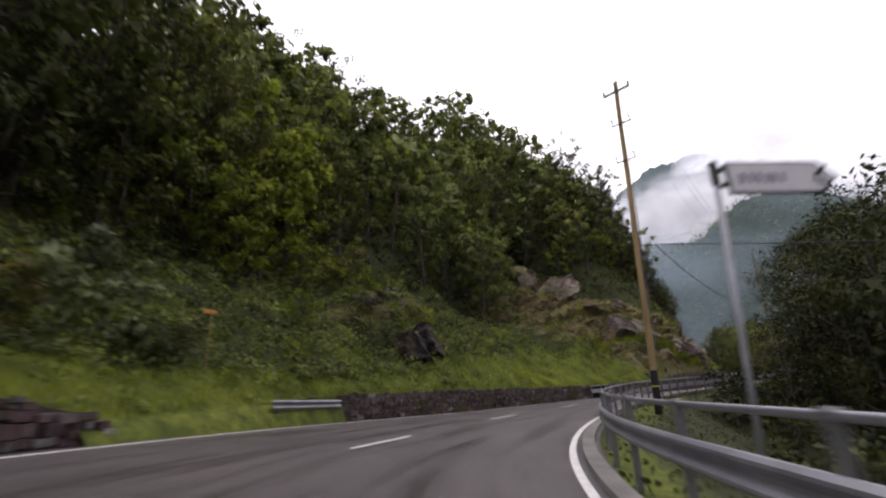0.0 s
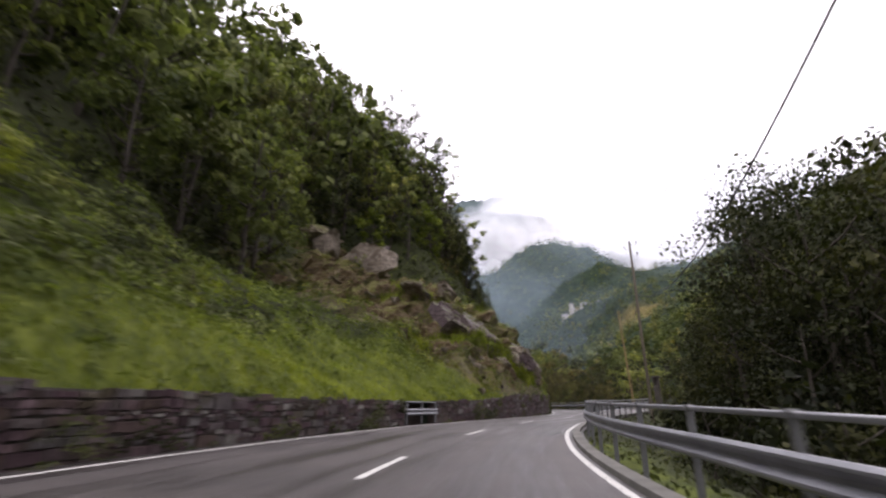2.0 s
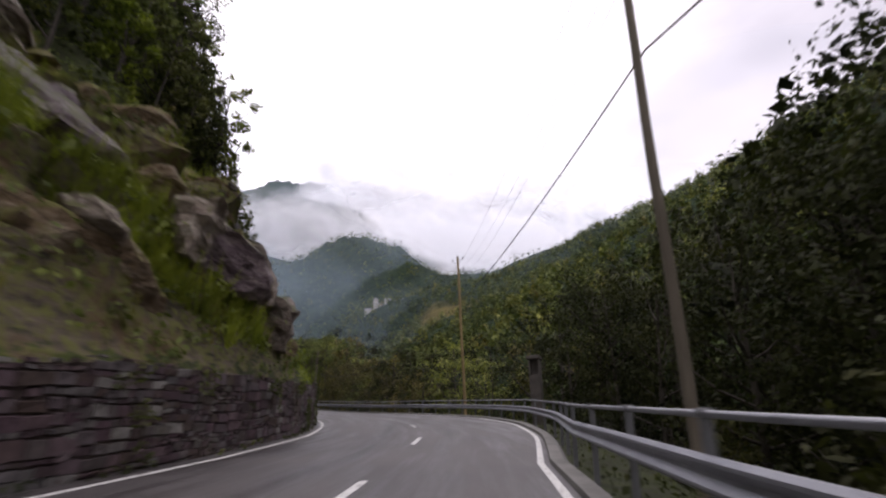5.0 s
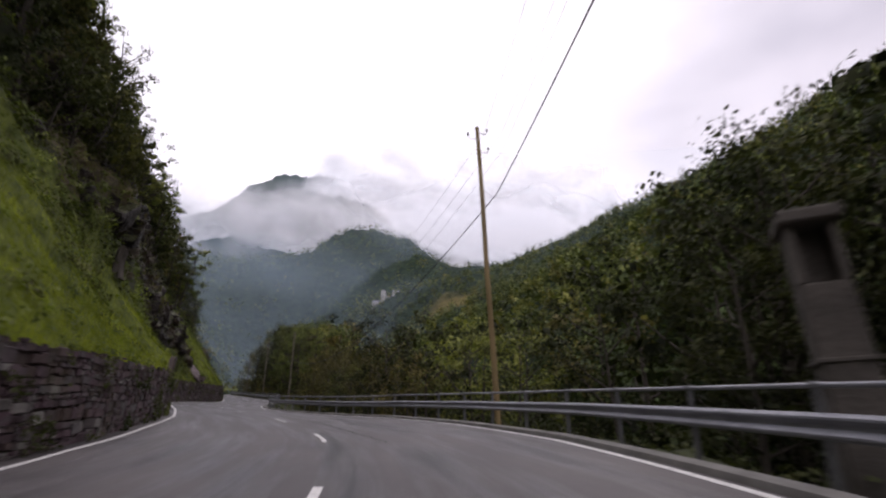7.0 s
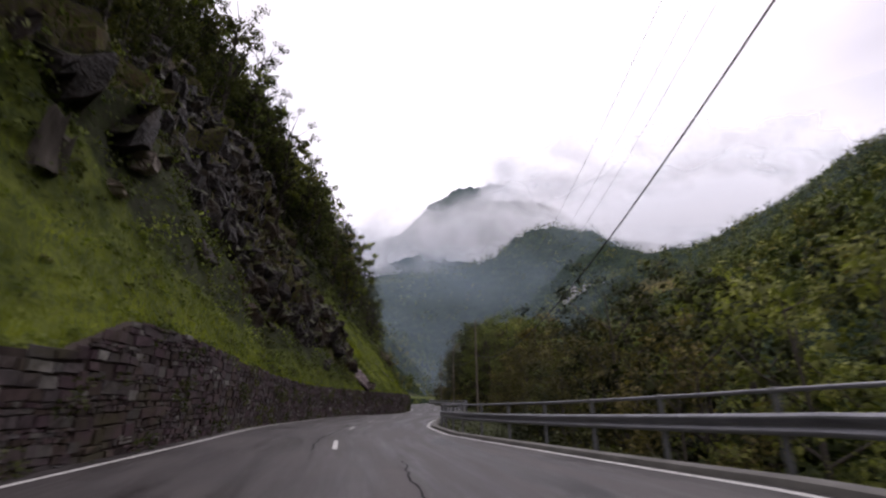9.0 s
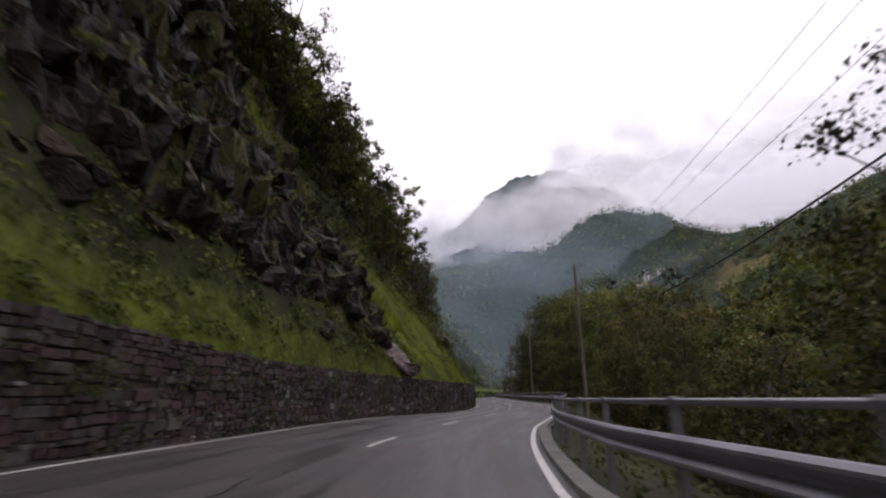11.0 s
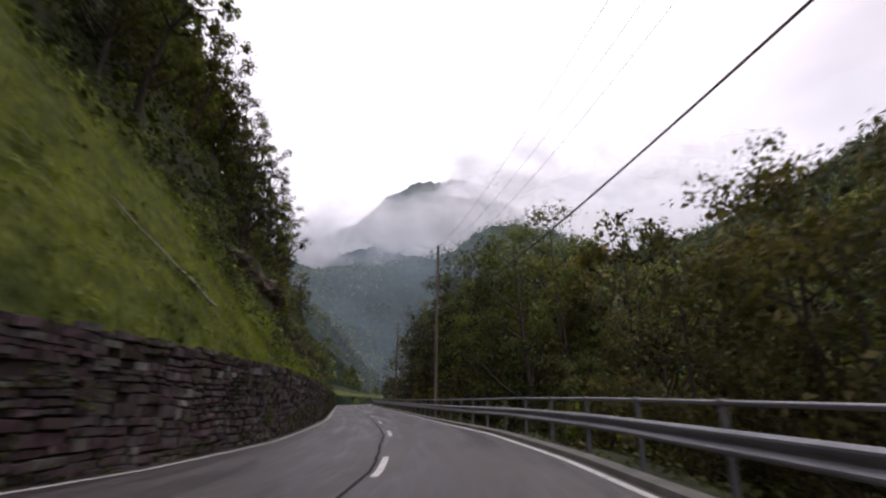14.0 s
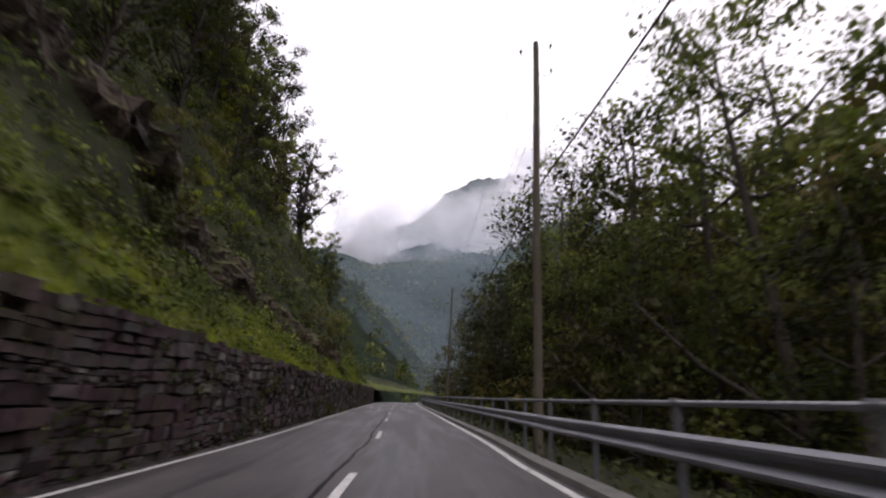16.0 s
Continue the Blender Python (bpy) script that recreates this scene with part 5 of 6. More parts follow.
for k, (s, u, size, tl) in enumerate((
        (163.6, 2.2, (2.8, 3.8, 4.4), (0, 8, 20)), (161.5, 3.4, (3.0, 4.2, 4.0), (0, 10, -10)), (158.6, 3.2, (2.4, 4.0, 2.6), (-10, 14, 10)), (152.5, 5.5, (2.6, 4.0, 2.4), (-8, 20, 18)),
        (148, 9, (2.6, 3.4, 2.8), (-6, 20, 15)), (155, 9.5, (2.6, 3.4, 2.6), (-8, 22, 0)),
        (204, 5.2, (1.8, 4.0, 1.6), (-16, 28, 5)), (208.5, 3.8, (1.6, 3.6, 1.6), (-16, 26, 0)), (213, 3.4, (1.6, 3.8, 1.8), (-14, 24, 10)), 
        (30.5, 8.0, (2.4, 2.6, 1.8), (0, 10, 10)), (33.5, 8.6, (2.0, 2.4, 1.6), (0, 10, -10)))):
    rock(DARK, k, s, u, size if s < 100 else tuple((0.56 if 140 < s < 166 else 0.46) * q for q in size), tl, "dark damp craggy rock on the steep slope")
set_rock(SLABS, 1, (71.3, 145.5, 15.8), (2.0, 3.4, 0.55), (40, -50, 82), "leaning pale slab resting on the wall below the crag")
set_rock(SLABS, 3, (72.3, 146.0, 14.9), (1.3, 1.8, 0.9), (10, 5, 60), "dark angular rock on top of the wall")
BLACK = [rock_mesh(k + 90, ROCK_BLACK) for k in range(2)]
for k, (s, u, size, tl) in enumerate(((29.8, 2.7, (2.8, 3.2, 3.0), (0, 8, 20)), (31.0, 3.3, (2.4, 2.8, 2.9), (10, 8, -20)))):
    rock(BLACK, k, s, u, size, tl, "overhung wet rock in the brambles, shadow in its colour", 0.3)
for k in range(250):
    s, u = r.uniform(138, 166), r.uniform(2.4, 16)
    if k > 120:
        s, u = r.uniform(122, 142), r.uniform(3.0, 11)
    if k > 165:
        s, u = r.uniform(154, 167), r.uniform(0.7, 4)
    if k > 190:
        s, u = r.uniform(110, 144), r.uniform(7, 14)
    z = r.uniform(0.3, 1.2)
    rock(DARK_SMALL if r.random() < 0.95 else PALE_SMALL, k, s, u, (z, z * r.uniform(0.9, 1.9), z * r.uniform(0.6, 1.3)), (r.uniform(-25, 10), r.uniform(0, 35), r.uniform(-30, 30)), "dark broken rock of the crag")

# smaller broken rock filling the crag, too much to count
rubble = []
for k in range(230):
    s = r.uniform(138, 166)
    u = 1.8 + (166 - s) * 0.16 + r.uniform(0, 7)
    z = r.uniform(0.25, 0.9)
    p = on_hill(np.array(s), np.array(u))
    m = np.array(pose(p[0], p[1], p[2] - 0.1 * z, r.uniform(-30, 10), r.uniform(0, 40), heading(s) + r.uniform(-40, 40)) @ Matrix.Diagonal((z, z * r.uniform(1.0, 2.0), z * r.uniform(0.5, 1.2), 1)))
    src = DARK_SMALL[k % len(DARK_SMALL)]
    co = np.empty(3 * len(src.vertices), np.float32)
    src.vertices.foreach_get("co", co)
    src.calc_loop_triangles()
    tr = np.empty(3 * len(src.loop_triangles), np.int32)
    src.loop_triangles.foreach_get("vertices", tr)
    rubble.append((co.reshape(-1, 3) @ m[:3, :3].T + m[:3, 3], tr.reshape(-1, 3)))
tagged(piece("broken_rock", *joined(rubble), ROCK_DARK), "dark broken rock lying in the steep crag", "rock", "", "stuff")


# ---- trees and shrubs ----
def leaf_quads(centres, size, r, out=None, up=0.35, corners=4):
    """Diamond leaves (or three-cornered ones, for far crowns) round the given places."""
    n = len(centres)
    d = r.normal(size=(n, 3))
    if out is not None:
        d = d * 0.55 + out * 1.25
    d[:, 2] += up
    d /= np.linalg.norm(d, axis=1, keepdims=True) + 1e-9
    if out is not None:
        d *= np.where((d * out).sum(1, keepdims=True) < 0, -1.0, 1.0)
    a = np.cross(d, r.normal(size=(n, 3)))
    a /= np.linalg.norm(a, axis=1, keepdims=True) + 1e-9
    b = np.cross(d, a)
    L = size * r.uniform(0.6, 1.3, (n, 1))
    w = L * r.uniform(0.45, 0.75, (n, 1))
    if corners == 3:
        v = np.stack([centres - a * L * 0.5 - b * w * 0.5, centres - a * L * 0.3 + b * w * 0.7, centres + a * L * 0.6], 1).reshape(-1, 3)
        return v, np.arange(3 * n).reshape(n, 3)[:, ::-1]
    v = np.stack([centres - a * L * 0.5, centres + b * w * 0.5 + d * L * 0.06, centres + a * L * 0.5, centres - b * w * 0.5 + d * L * 0.06], 1).reshape(-1, 3)
    return v, np.arange(4 * n).reshape(n, 4)[:, ::-1]


def soft(out, lift, r, corners=4):
    """Shading directions for the corners of each leaf: out of its clump, with a little scatter."""
    n = out / (np.linalg.norm(out, axis=1, keepdims=True) + 1e-9) + np.array([0, 0, lift]) + r.normal(size=out.shape) * 0.18
    return np.repeat(n / np.linalg.norm(n, axis=1, keepdims=True), corners, axis=0)


def tree_shape(seed, height, crown_r, crown_base, clumps, leaves, size, slim=1.0, airy=0.0, limbs=1):
    """A tapered trunk with limbs to the clumps of leaves; each clump is a shaded heart in a shell of leaves."""
    r = np.random.default_rng(seed)
    lean = r.normal(0, 0.04, 2) * height
    zz = np.linspace(0, 1, 7)
    stem = np.stack([lean[0] * zz ** 1.5 + 0.08 * np.sin(zz * 7 + seed), lean[1] * zz ** 1.5 + 0.08 * np.cos(zz * 6), zz * height * 0.92], 1)
    stem[0, 2] = -0.6
    wood = [tube(stem, 0.014 * height * (1 - 0.86 * zz) + 0.012, 6)]
    cen = []
    for k in range(clumps):
        t = (k + 0.5) / clumps
        z = crown_base + (height - crown_base) * t
        env = crown_r * slim * math.sqrt(max(0.1, 1 - ((t - 0.45) / 0.62) ** 2))
        a = k * 2.39996 + r.uniform(-0.6, 0.6)
        q = env * r.uniform(0.3, 1.1)
        at_stem = lambda h_: np.array([np.interp(h_ / (height * 0.92), zz, stem[:, 0]), np.interp(h_ / (height * 0.92), zz, stem[:, 1]), h_])
        c = at_stem(z) + np.array([math.cos(a) * q, math.sin(a) * q, r.uniform(-0.05, 0.05) * height])
        cen.append(c)
        if limbs and k % limbs == 0:
            f0 = at_stem(max(0.12 * height, z - q * 0.9))
            mid = f0 * 0.5 + c * 0.5 + np.array([0, 0, -0.12 * q])
            wood.append(tube([f0, mid, c], [0.008 * height * (1 - 0.6 * t) + 0.01, 0.006 * height * (1 - 0.6 * t) + 0.008, 0.015], 4))
    cen = np.array(cen)
    rad = crown_r * (0.29 - 0.07 * airy) * r.uniform(0.6, 1.35, clumps)
    weight = rad ** 2 / (rad ** 2).sum()
    # broad inner leaves close the clumps' hearts
    inner = int(leaves * 0.36 * (1 - airy))
    which = r.choice(clumps, inner, p=weight)
    off = r.normal(size=(inner, 3))
    off *= 0.78 * rad[which][:, None] * r.random((inner, 1)) ** 0.5 / np.linalg.norm(off, axis=1, keepdims=True)
    axis = np.array([0, 0, crown_base + 0.45 * (height - crown_base)])
    crown = [leaf_quads(cen[which] + off, size * 1.8, r, off / rad[which][:, None])]
    shade = [soft(off / rad[which][:, None] + 0.5 * (cen[which] - axis) / crown_r, 0.2, r)]
    which = r.choice(clumps, leaves - inner, p=weight)
    off = r.normal(size=(len(which), 3)) * np.array([1, 1, 0.85])
    off /= np.linalg.norm(off, axis=1, keepdims=True)
    # twigs gather the leaves on a clump into tufts
    tuft = r.normal(size=(clumps, 9, 3))
    tuft /= np.linalg.norm(tuft, axis=2, keepdims=True)
    off = off * 0.7 + tuft[which, r.integers(0, 9, len(which))] * 0.5
    off *= (0.45 + 0.55 * r.random((len(which), 1)) ** 0.8) * rad[which][:, None] * np.array([1.12, 1.12, 0.6])
    crown.append(leaf_quads(cen[which] + off, size, r, 0.6 * off / (rad[which][:, None] + 1e-6)))
    shade.append(soft(off / rad[which][:, None] + 0.4 * (cen[which] - axis) / crown_r, 0.3, r))
    return joined(wood), joined(crown) + (np.concatenate(shade),)


def plant(name, seed, leaf, label, category, **shape):
    t = tagged(new(name), label, category, "", "")
    wood, crown = tree_shape(seed, **shape)
    piece("trunk", *wood, BARK, t, "", True)
    piece("crown", crown[0], crown[1], leaf, t, "", True, crown[2])
    return t


used = set()


def put(kind, m):
    """The first of a kind stands where it was built; the next are copies."""
    if kind not in used:
        used.add(kind)
        kind.matrix_basis = m
        return kind
    made = copy_thing(kind, m)
    made.matrix_basis = m
    return made


HILL_TREES = [plant("tree", 100 + k, leaf, lab, "tree", height=h, crown_r=cr, crown_base=cb, size=0.25, airy=ai, leaves=1750, clumps=26, limbs=2) for k, (leaf, lab, h, cr, cb, ai) in enumerate((
    (LEAF_DARK, "dark green broadleaf tree on the steep slope", 11, 3.3, 1.8, 0.0), (LEAF_DARK, "dense dark broadleaf tree on the steep slope", 9.5, 3.5, 1.0, 0.0),
    (LEAF_MID, "green broadleaf tree on the steep slope", 10.5, 3.1, 1.6, 0.2), (LEAF_MID, "slender green birch-like tree on the slope", 12, 2.4, 3.0, 0.4),
    (LEAF_OLIVE, "olive-brown broadleaf tree on the slope", 9.5, 3.0, 1.6, 0.2), (LEAF_LIGHT, "light green young tree on the slope", 8.0, 2.4, 1.2, 0.3)))]
DEEP_SHAPES = [tree_shape(150 + k, 12 - 0.5 * k, 3.8, 1.0, 18, 320, 0.68, limbs=0) for k in range(3)]
EDGE_TREES = [plant("tree", 200 + k, leaf, lab, "tree", height=h, crown_r=cr, crown_base=cb, size=0.19, airy=ai, slim=sl, leaves=2200, clumps=32) for k, (leaf, lab, h, cr, cb, ai, sl) in enumerate((
    (LEAF_DARK, "airy dark tree against the sky at the slope's edge", 11, 2.8, 2.2, 0.7, 1.0), (LEAF_MID, "airy green tree at the slope's edge", 9.5, 2.3, 1.6, 0.8, 0.9)))]
BANK_KINDS = ((LEAF_SHADED, "large broadleaf tree below the guardrail, shade in its leaf colour", 16, 4.6, 2.0, 0.05), (LEAF_MID, "tall green broadleaf tree below the guardrail", 17, 4.5, 2.6, 0.12),
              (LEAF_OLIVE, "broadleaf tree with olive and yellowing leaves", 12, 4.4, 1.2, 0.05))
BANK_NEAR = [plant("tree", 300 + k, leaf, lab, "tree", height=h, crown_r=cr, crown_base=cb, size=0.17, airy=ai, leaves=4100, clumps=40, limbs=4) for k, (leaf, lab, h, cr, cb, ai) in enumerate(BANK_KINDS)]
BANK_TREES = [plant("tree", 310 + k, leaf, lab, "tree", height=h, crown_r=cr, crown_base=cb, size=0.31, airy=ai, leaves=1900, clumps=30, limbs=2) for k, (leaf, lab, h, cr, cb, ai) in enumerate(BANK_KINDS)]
SHRUBS = [plant("shrub", 400 + k, leaf, lab, "shrub", height=h, crown_r=cr, crown_base=0.3, size=sz, airy=0.1, leaves=n, clumps=16, limbs=3) for k, (leaf, lab, h, cr, sz, n) in enumerate((
    (LEAF_MID, "green leafy shrub beside the road", 2.2, 1.4, 0.13, 640), (LEAF_LIGHT, "light green leafy shrub on the slope", 2.6, 1.6, 0.14, 700), (LEAF_DARK, "dark leafy bush on the slope", 1.8, 1.3, 0.12, 620),
    (LEAF_OLIVE, "tall olive-yellow roadside shrub", 3.8, 2.3, 0.16, 1150), (LEAF_SHADED, "leafy bush below the guardrail, shade in its leaf colour", 2.4, 1.6, 0.12, 800)))]

r = random.Random(5)
forest_from = table((-30, 9), (10, 11), (22, 13), (32, 15), (45, 15), (52, 14), (58, 17), (64, 24), (74, 26), (80, 20), (88, 16), (96, 12), (112, 11), (124, 12), (132, 13), (142, 19), (156, 17), (163, 13),
                    (172, 13.5), (184, 9.5), (196, 11), (204, 13), (214, 14), (226, 15), (240, 15), (300, 15))
spots_taken = []


def free(x, y, gap):
    for a, b in spots_taken:
        if (a - x) ** 2 + (b - y) ** 2 < gap * gap:
            return False
    spots_taken.append((x, y))
    return True


edge_n = deep_n = 0
deep_wood, deep_crowns, deep_shade = [], [], []
for _ in range(9000):
    s, u = r.uniform(2, 276), r.uniform(6, 49)
    if u < float(forest_from(s)) + r.uniform(-1, 2) or (s < u * 0.9 - 6):
        continue
    deep = u > float(forest_from(s)) + r.uniform(4, 9)
    if (deep and deep_n > 330) or (not deep and edge_n > 92):
        continue
    p = on_hill(np.array(s), np.array(u))
    if not free(p[0], p[1], 3.6 if deep else 2.6):
        continue
    if deep:
        deep_n += 1
        wd, lv = DEEP_SHAPES[r.randrange(3)]
        m = np.array((pose(p[0], p[1], p[2] - 0.3, r.uniform(-4, 4), r.uniform(-4, 4), r.uniform(0, 360)) @ Matrix.Scale(r.uniform(1.05, 1.6) if s < 108 else r.uniform(0.8, 1.25), 4)))
        deep_wood.append((wd[0] @ m[:3, :3].T + m[:3, 3], wd[1]))
        deep_crowns.append((lv[0] @ m[:3, :3].T + m[:3, 3], lv[1]))
        deep_shade.append(lv[2] @ m[:3, :3].T)
        continue
    edge_n += 1
    kind = r.choices(HILL_TREES, ((1, 1, 4, 3, 0.6, 1.8) if s < 105 else (2, 2.4, 3, 2.5, 1.6, 1.5)))[0]
    put(kind, pose(p[0], p[1], p[2] - 0.3, r.uniform(-4, 4), r.uniform(-4, 4), r.uniform(0, 360)) @ Matrix.Scale(r.uniform(0.85, 1.3), 4))
wood = tagged(new("hillside_wood"), "dense green wood high on the slope", "wood", "", "stuff")
piece("trunks", *joined(deep_wood), BARK, wood)
piece("crowns", *joined(deep_crowns), LEAF_MID, wood, "", True, np.concatenate(deep_shade))
# a dense dark stand by the start, and two lime-green young trees before it
for s, u, k, z in ((10, 8.5, 1, 0.8), (13, 10, 1, 0.9), (16, 9.5, 0, 0.8), (18, 12, 2, 1.0), (15, 13, 0, 1.0), (21, 11.5, 5, 1.1), (23, 14, 2, 1.0), (20, 15.5, 5, 1.3), (26, 12, 5, 1.4), (25, 17, 0, 1.1),
                   (29, 13.5, 5, 1.4), (23, 9.5, 5, 0.9), (32, 17, 0, 1.0), (18, 18, 5, 1.5), (12, 12, 1, 1.4), (27, 15, 5, 1.8), (31, 17, 2, 1.6), (24, 19, 2, 1.8), (14, 11, 0, 1.5), (17, 14, 1, 1.6), (20, 16, 0, 1.7), (39, 29, 5, 1.7), (43, 36, 5, 1.9), (41, 33, 5, 1.6), (36, 31, 5, 1.5)):
    p = on_hill(np.array(float(s)), np.array(float(u)))
    put(HILL_TREES[k], pose(p[0], p[1], p[2] - 0.3, r.uniform(-5, 5), r.uniform(-5, 5), r.uniform(0, 360)) @ Matrix.Scale(z, 4))
# low dark trees hanging over the grass before the crag
low = random.Random(9)
for s, u, k, z in ((110, 8.5, 1, 0.6), (112.5, 8.0, 0, 0.6), (115, 8.0, 1, 0.65), (117.5, 7.4, 1, 0.65), (120, 7.6, 1, 0.7), (122.5, 7.2, 1, 0.65), (125, 8.2, 1, 0.75), (128, 9.2, 1, 0.75), (121, 6.6, 1, 0.45), (124.5, 6.8, 1, 0.5), (118.6, 6.7, 1, 0.42), (127, 8.0, 0, 0.6), (131, 11.0, 0, 0.7), (134, 11.5, 1, 0.7), (137, 12.0, 0, 0.75),
                   (113.5, 10.5, 0, 0.8), (118.5, 11, 1, 0.8), (123.5, 11.5, 0, 0.8), (129, 13, 1, 0.9), (141, 12.5, 1, 0.7), (144.5, 11.5, 0, 0.7),
                   (8, 10, 1, 1.2), (6, 12, 0, 1.4), (103, 12.6, 1, 0.8), (106, 12.6, 1, 0.85), (109.5, 12.2, 1, 0.8), (112.5, 12.2, 1, 0.8), (115.5, 11.8, 0, 0.75), (101, 14, 0, 0.9), (108, 13, 0, 1.0), (111, 11, 1, 0.8), (114, 13.5, 0, 1.0), (117, 12, 1, 0.9), (120, 14, 0, 1.0), (123, 12.5, 1, 0.8), (126, 14.5, 0, 0.9), (129, 13, 1, 0.8), (132, 15, 2, 0.9), (118, 16, 0, 1.2), (124, 17, 1, 1.2)):
    p = on_hill(np.array(float(s)), np.array(float(u)))
    put(HILL_TREES[k], pose(p[0], p[1], p[2] - 0.3, low.uniform(-5, 5), low.uniform(-5, 5), low.uniform(0, 360)) @ Matrix.Scale(z, 4))


def old_stump(s, u):
    """Two weathered broken trunks rising from one root."""
    p = on_hill(np.array(float(s)), np.array(float(u)))
    root = tagged(new("tree_stump"), "weathered brown broken tree stump in the grass", "stump")
    root.matrix_basis = pose(p[0], p[1], p[2] - 0.25, 0, 0, heading(s))
    for k, (dx, dy, high, wide) in enumerate(((0, 0, 1.9, 0.32), (-0.1, 0.72, 1.5, 0.28))):
        bm = bmesh.new()
        for n in range(9):
            bmesh.ops.create_circle(bm, segments=14, radius=1.0, matrix=Matrix.Translation((0, 0, n / 8)))
        rings = [list(bm.verts)[14 * n:14 * n + 14] for n in range(9)]
        for lo, hi in zip(rings, rings[1:]):
            for n in range(14):
                bm.faces.new((lo[n], lo[(n + 1) % 14], hi[(n + 1) % 14], hi[n]))
        bm.faces.new(rings[-1])
        for v in bm.verts:
            a = math.atan2(v.co.y, v.co.x)
            h = v.co.z
            w = wide * (1.0 + 0.5 * (1 - h) ** 4 - 0.12 * h + 0.12 * math.sin(5 * a + k) + 0.08 * noise.noise(Vector((a * 2, h * 4, k))))
            v.co = Vector((dx + w * math.cos(a) + 0.12 * h * h, dy + w * math.sin(a), high * h * (1 + (0.12 * math.sin(3 * a + k) if h > 0.95 else 0))))
        bmesh.ops.recalc_face_normals(bm, faces=list(bm.faces))
        me = bpy.data.meshes.new("trunk")
        bm.to_mesh(me)
        bm.free()
        me.materials.append(BARK)
        ob = new("trunk", me)
        ob.parent = root


old_stump(119.0, 4.0)
# trees standing out along the edges of the wood
for s, u, k, z in ((78, 27, 0, 1.0), (76, 29, 1, 1.1), (84, 27, 0, 1.0), (88, 22, 1, 1.0), (40, 26, 1, 1.7), (43, 29, 0, 1.8), (48, 30, 1, 1.6), (53, 31, 0, 1.6), (37, 30, 0, 1.7), (58, 30, 1, 1.5), (64, 30, 0, 1.5), (68, 30, 1, 1.5), (72, 29, 0, 1.4), (146, 17, 0, 1.4), (153, 15, 0, 1.5), (158, 14, 1, 1.5), (161, 17, 0, 1.5), (167, 14, 0, 1.4), (173, 14, 0, 1.3), (88, 24, 1, 1.3), (96, 24, 0, 1.4), (104, 24, 1, 1.4), (110, 22, 0, 1.75), (112, 14.5, 0, 1.5), (109, 16.5, 1, 1.8), (115, 16, 0, 1.4), (106, 18, 0, 1.5), (116, 22, 0, 1.5), (121, 18, 1, 1.6), (128, 16.5, 0, 1.6), (136, 16.2, 1, 1.55), (132, 16.5, 0, 1.6),  (126, 11, 1, 0.9), (134, 14, 0, 0.9), (160, 20, 1, 1.0), (166, 15, 0, 0.9), (186, 10, 0, 0.9), (192, 11, 1, 0.9),
                   (214, 9, 0, 1.0), (224, 9, 0, 1.0), (230, 8, 1, 0.9), (243, 18, 0, 1.65), (264, 14, 0, 1.65), (256, 15, 0, 1.6), (250, 17, 1, 1.8), (236, 17, 0, 1.6), (270, 14, 1, 1.7), (232, 19, 0, 1.5), (238, 13, 0, 1.3), (246, 12, 1, 1.3), (251, 10, 0, 1.1), (256, 12, 0, 1.2), (262, 9, 1, 1.0), (268, 8, 0, 1.0), (206, 7.5, 0, 0.9), (222, 8.5, 1, 1.0), (230, 15, 0, 1.05), (12, 9, 0, 1.3), (16, 12, 0, 1.5), (8, 11, 0, 1.6), (20, 13, 0, 1.5), (5, 8.5, 0, 1.3), (23, 16, 0, 1.5), (150, 17, 0, 1.3), (156, 18, 1, 1.4), (163, 15, 0, 1.3), (170, 15, 1, 1.3), (178, 13, 0, 1.2), (90, 27, 0, 1.1)):
    p = on_hill(np.array(float(s)), np.array(float(u)))
    put(EDGE_TREES[k], pose(p[0], p[1], p[2] - 0.3, r.uniform(-5, 5), r.uniform(-5, 5), r.uniform(0, 360)) @ Matrix.Scale(z, 4))
# shrubs on the slope
for _ in range(120):
    s = r.uniform(6, 280)
    lo = float(grass_reach(s)) * 0.9
    u = r.uniform(lo, max(lo + 1, float(forest_from(s)) + 2))
    if rock_mask(np.array(s), np.array(u)) > 0.5 and r.random() < 0.75:
        continue
    p = on_hill(np.array(s), np.array(u))
    put(r.choices(SHRUBS[:4], (4, 1.2, 4, 0.6))[0], pose(p[0], p[1], p[2] - 0.15, 0, 0, r.uniform(0, 360)) @ Matrix.Scale(r.uniform(0.45, 1.0), 4))
for _ in range(60):
    s = r.uniform(9, 46)
    u = r.uniform(float(grass_reach(s)) * 0.8 + 0.5, float(forest_from(s)) + 2)
    p = on_hill(np.array(s), np.array(u))
    put(r.choices(SHRUBS[:4], (5, 2, 2, 0.3))[0], pose(p[0], p[1], p[2] - 0.15, 0, 0, r.uniform(0, 360)) @ Matrix.Scale(r.uniform(0.4, 0.8), 4))
for _ in range(34):
    s, u = r.uniform(202, 262), r.uniform(2.5, 11)
    p = on_hill(np.array(s), np.array(u))
    put(r.choices(SHRUBS[:4], (4, 1, 4, 1))[0], pose(p[0], p[1], p[2] - 0.15, 0, 0, r.uniform(0, 360)) @ Matrix.Scale(r.uniform(0.6, 1.15), 4))
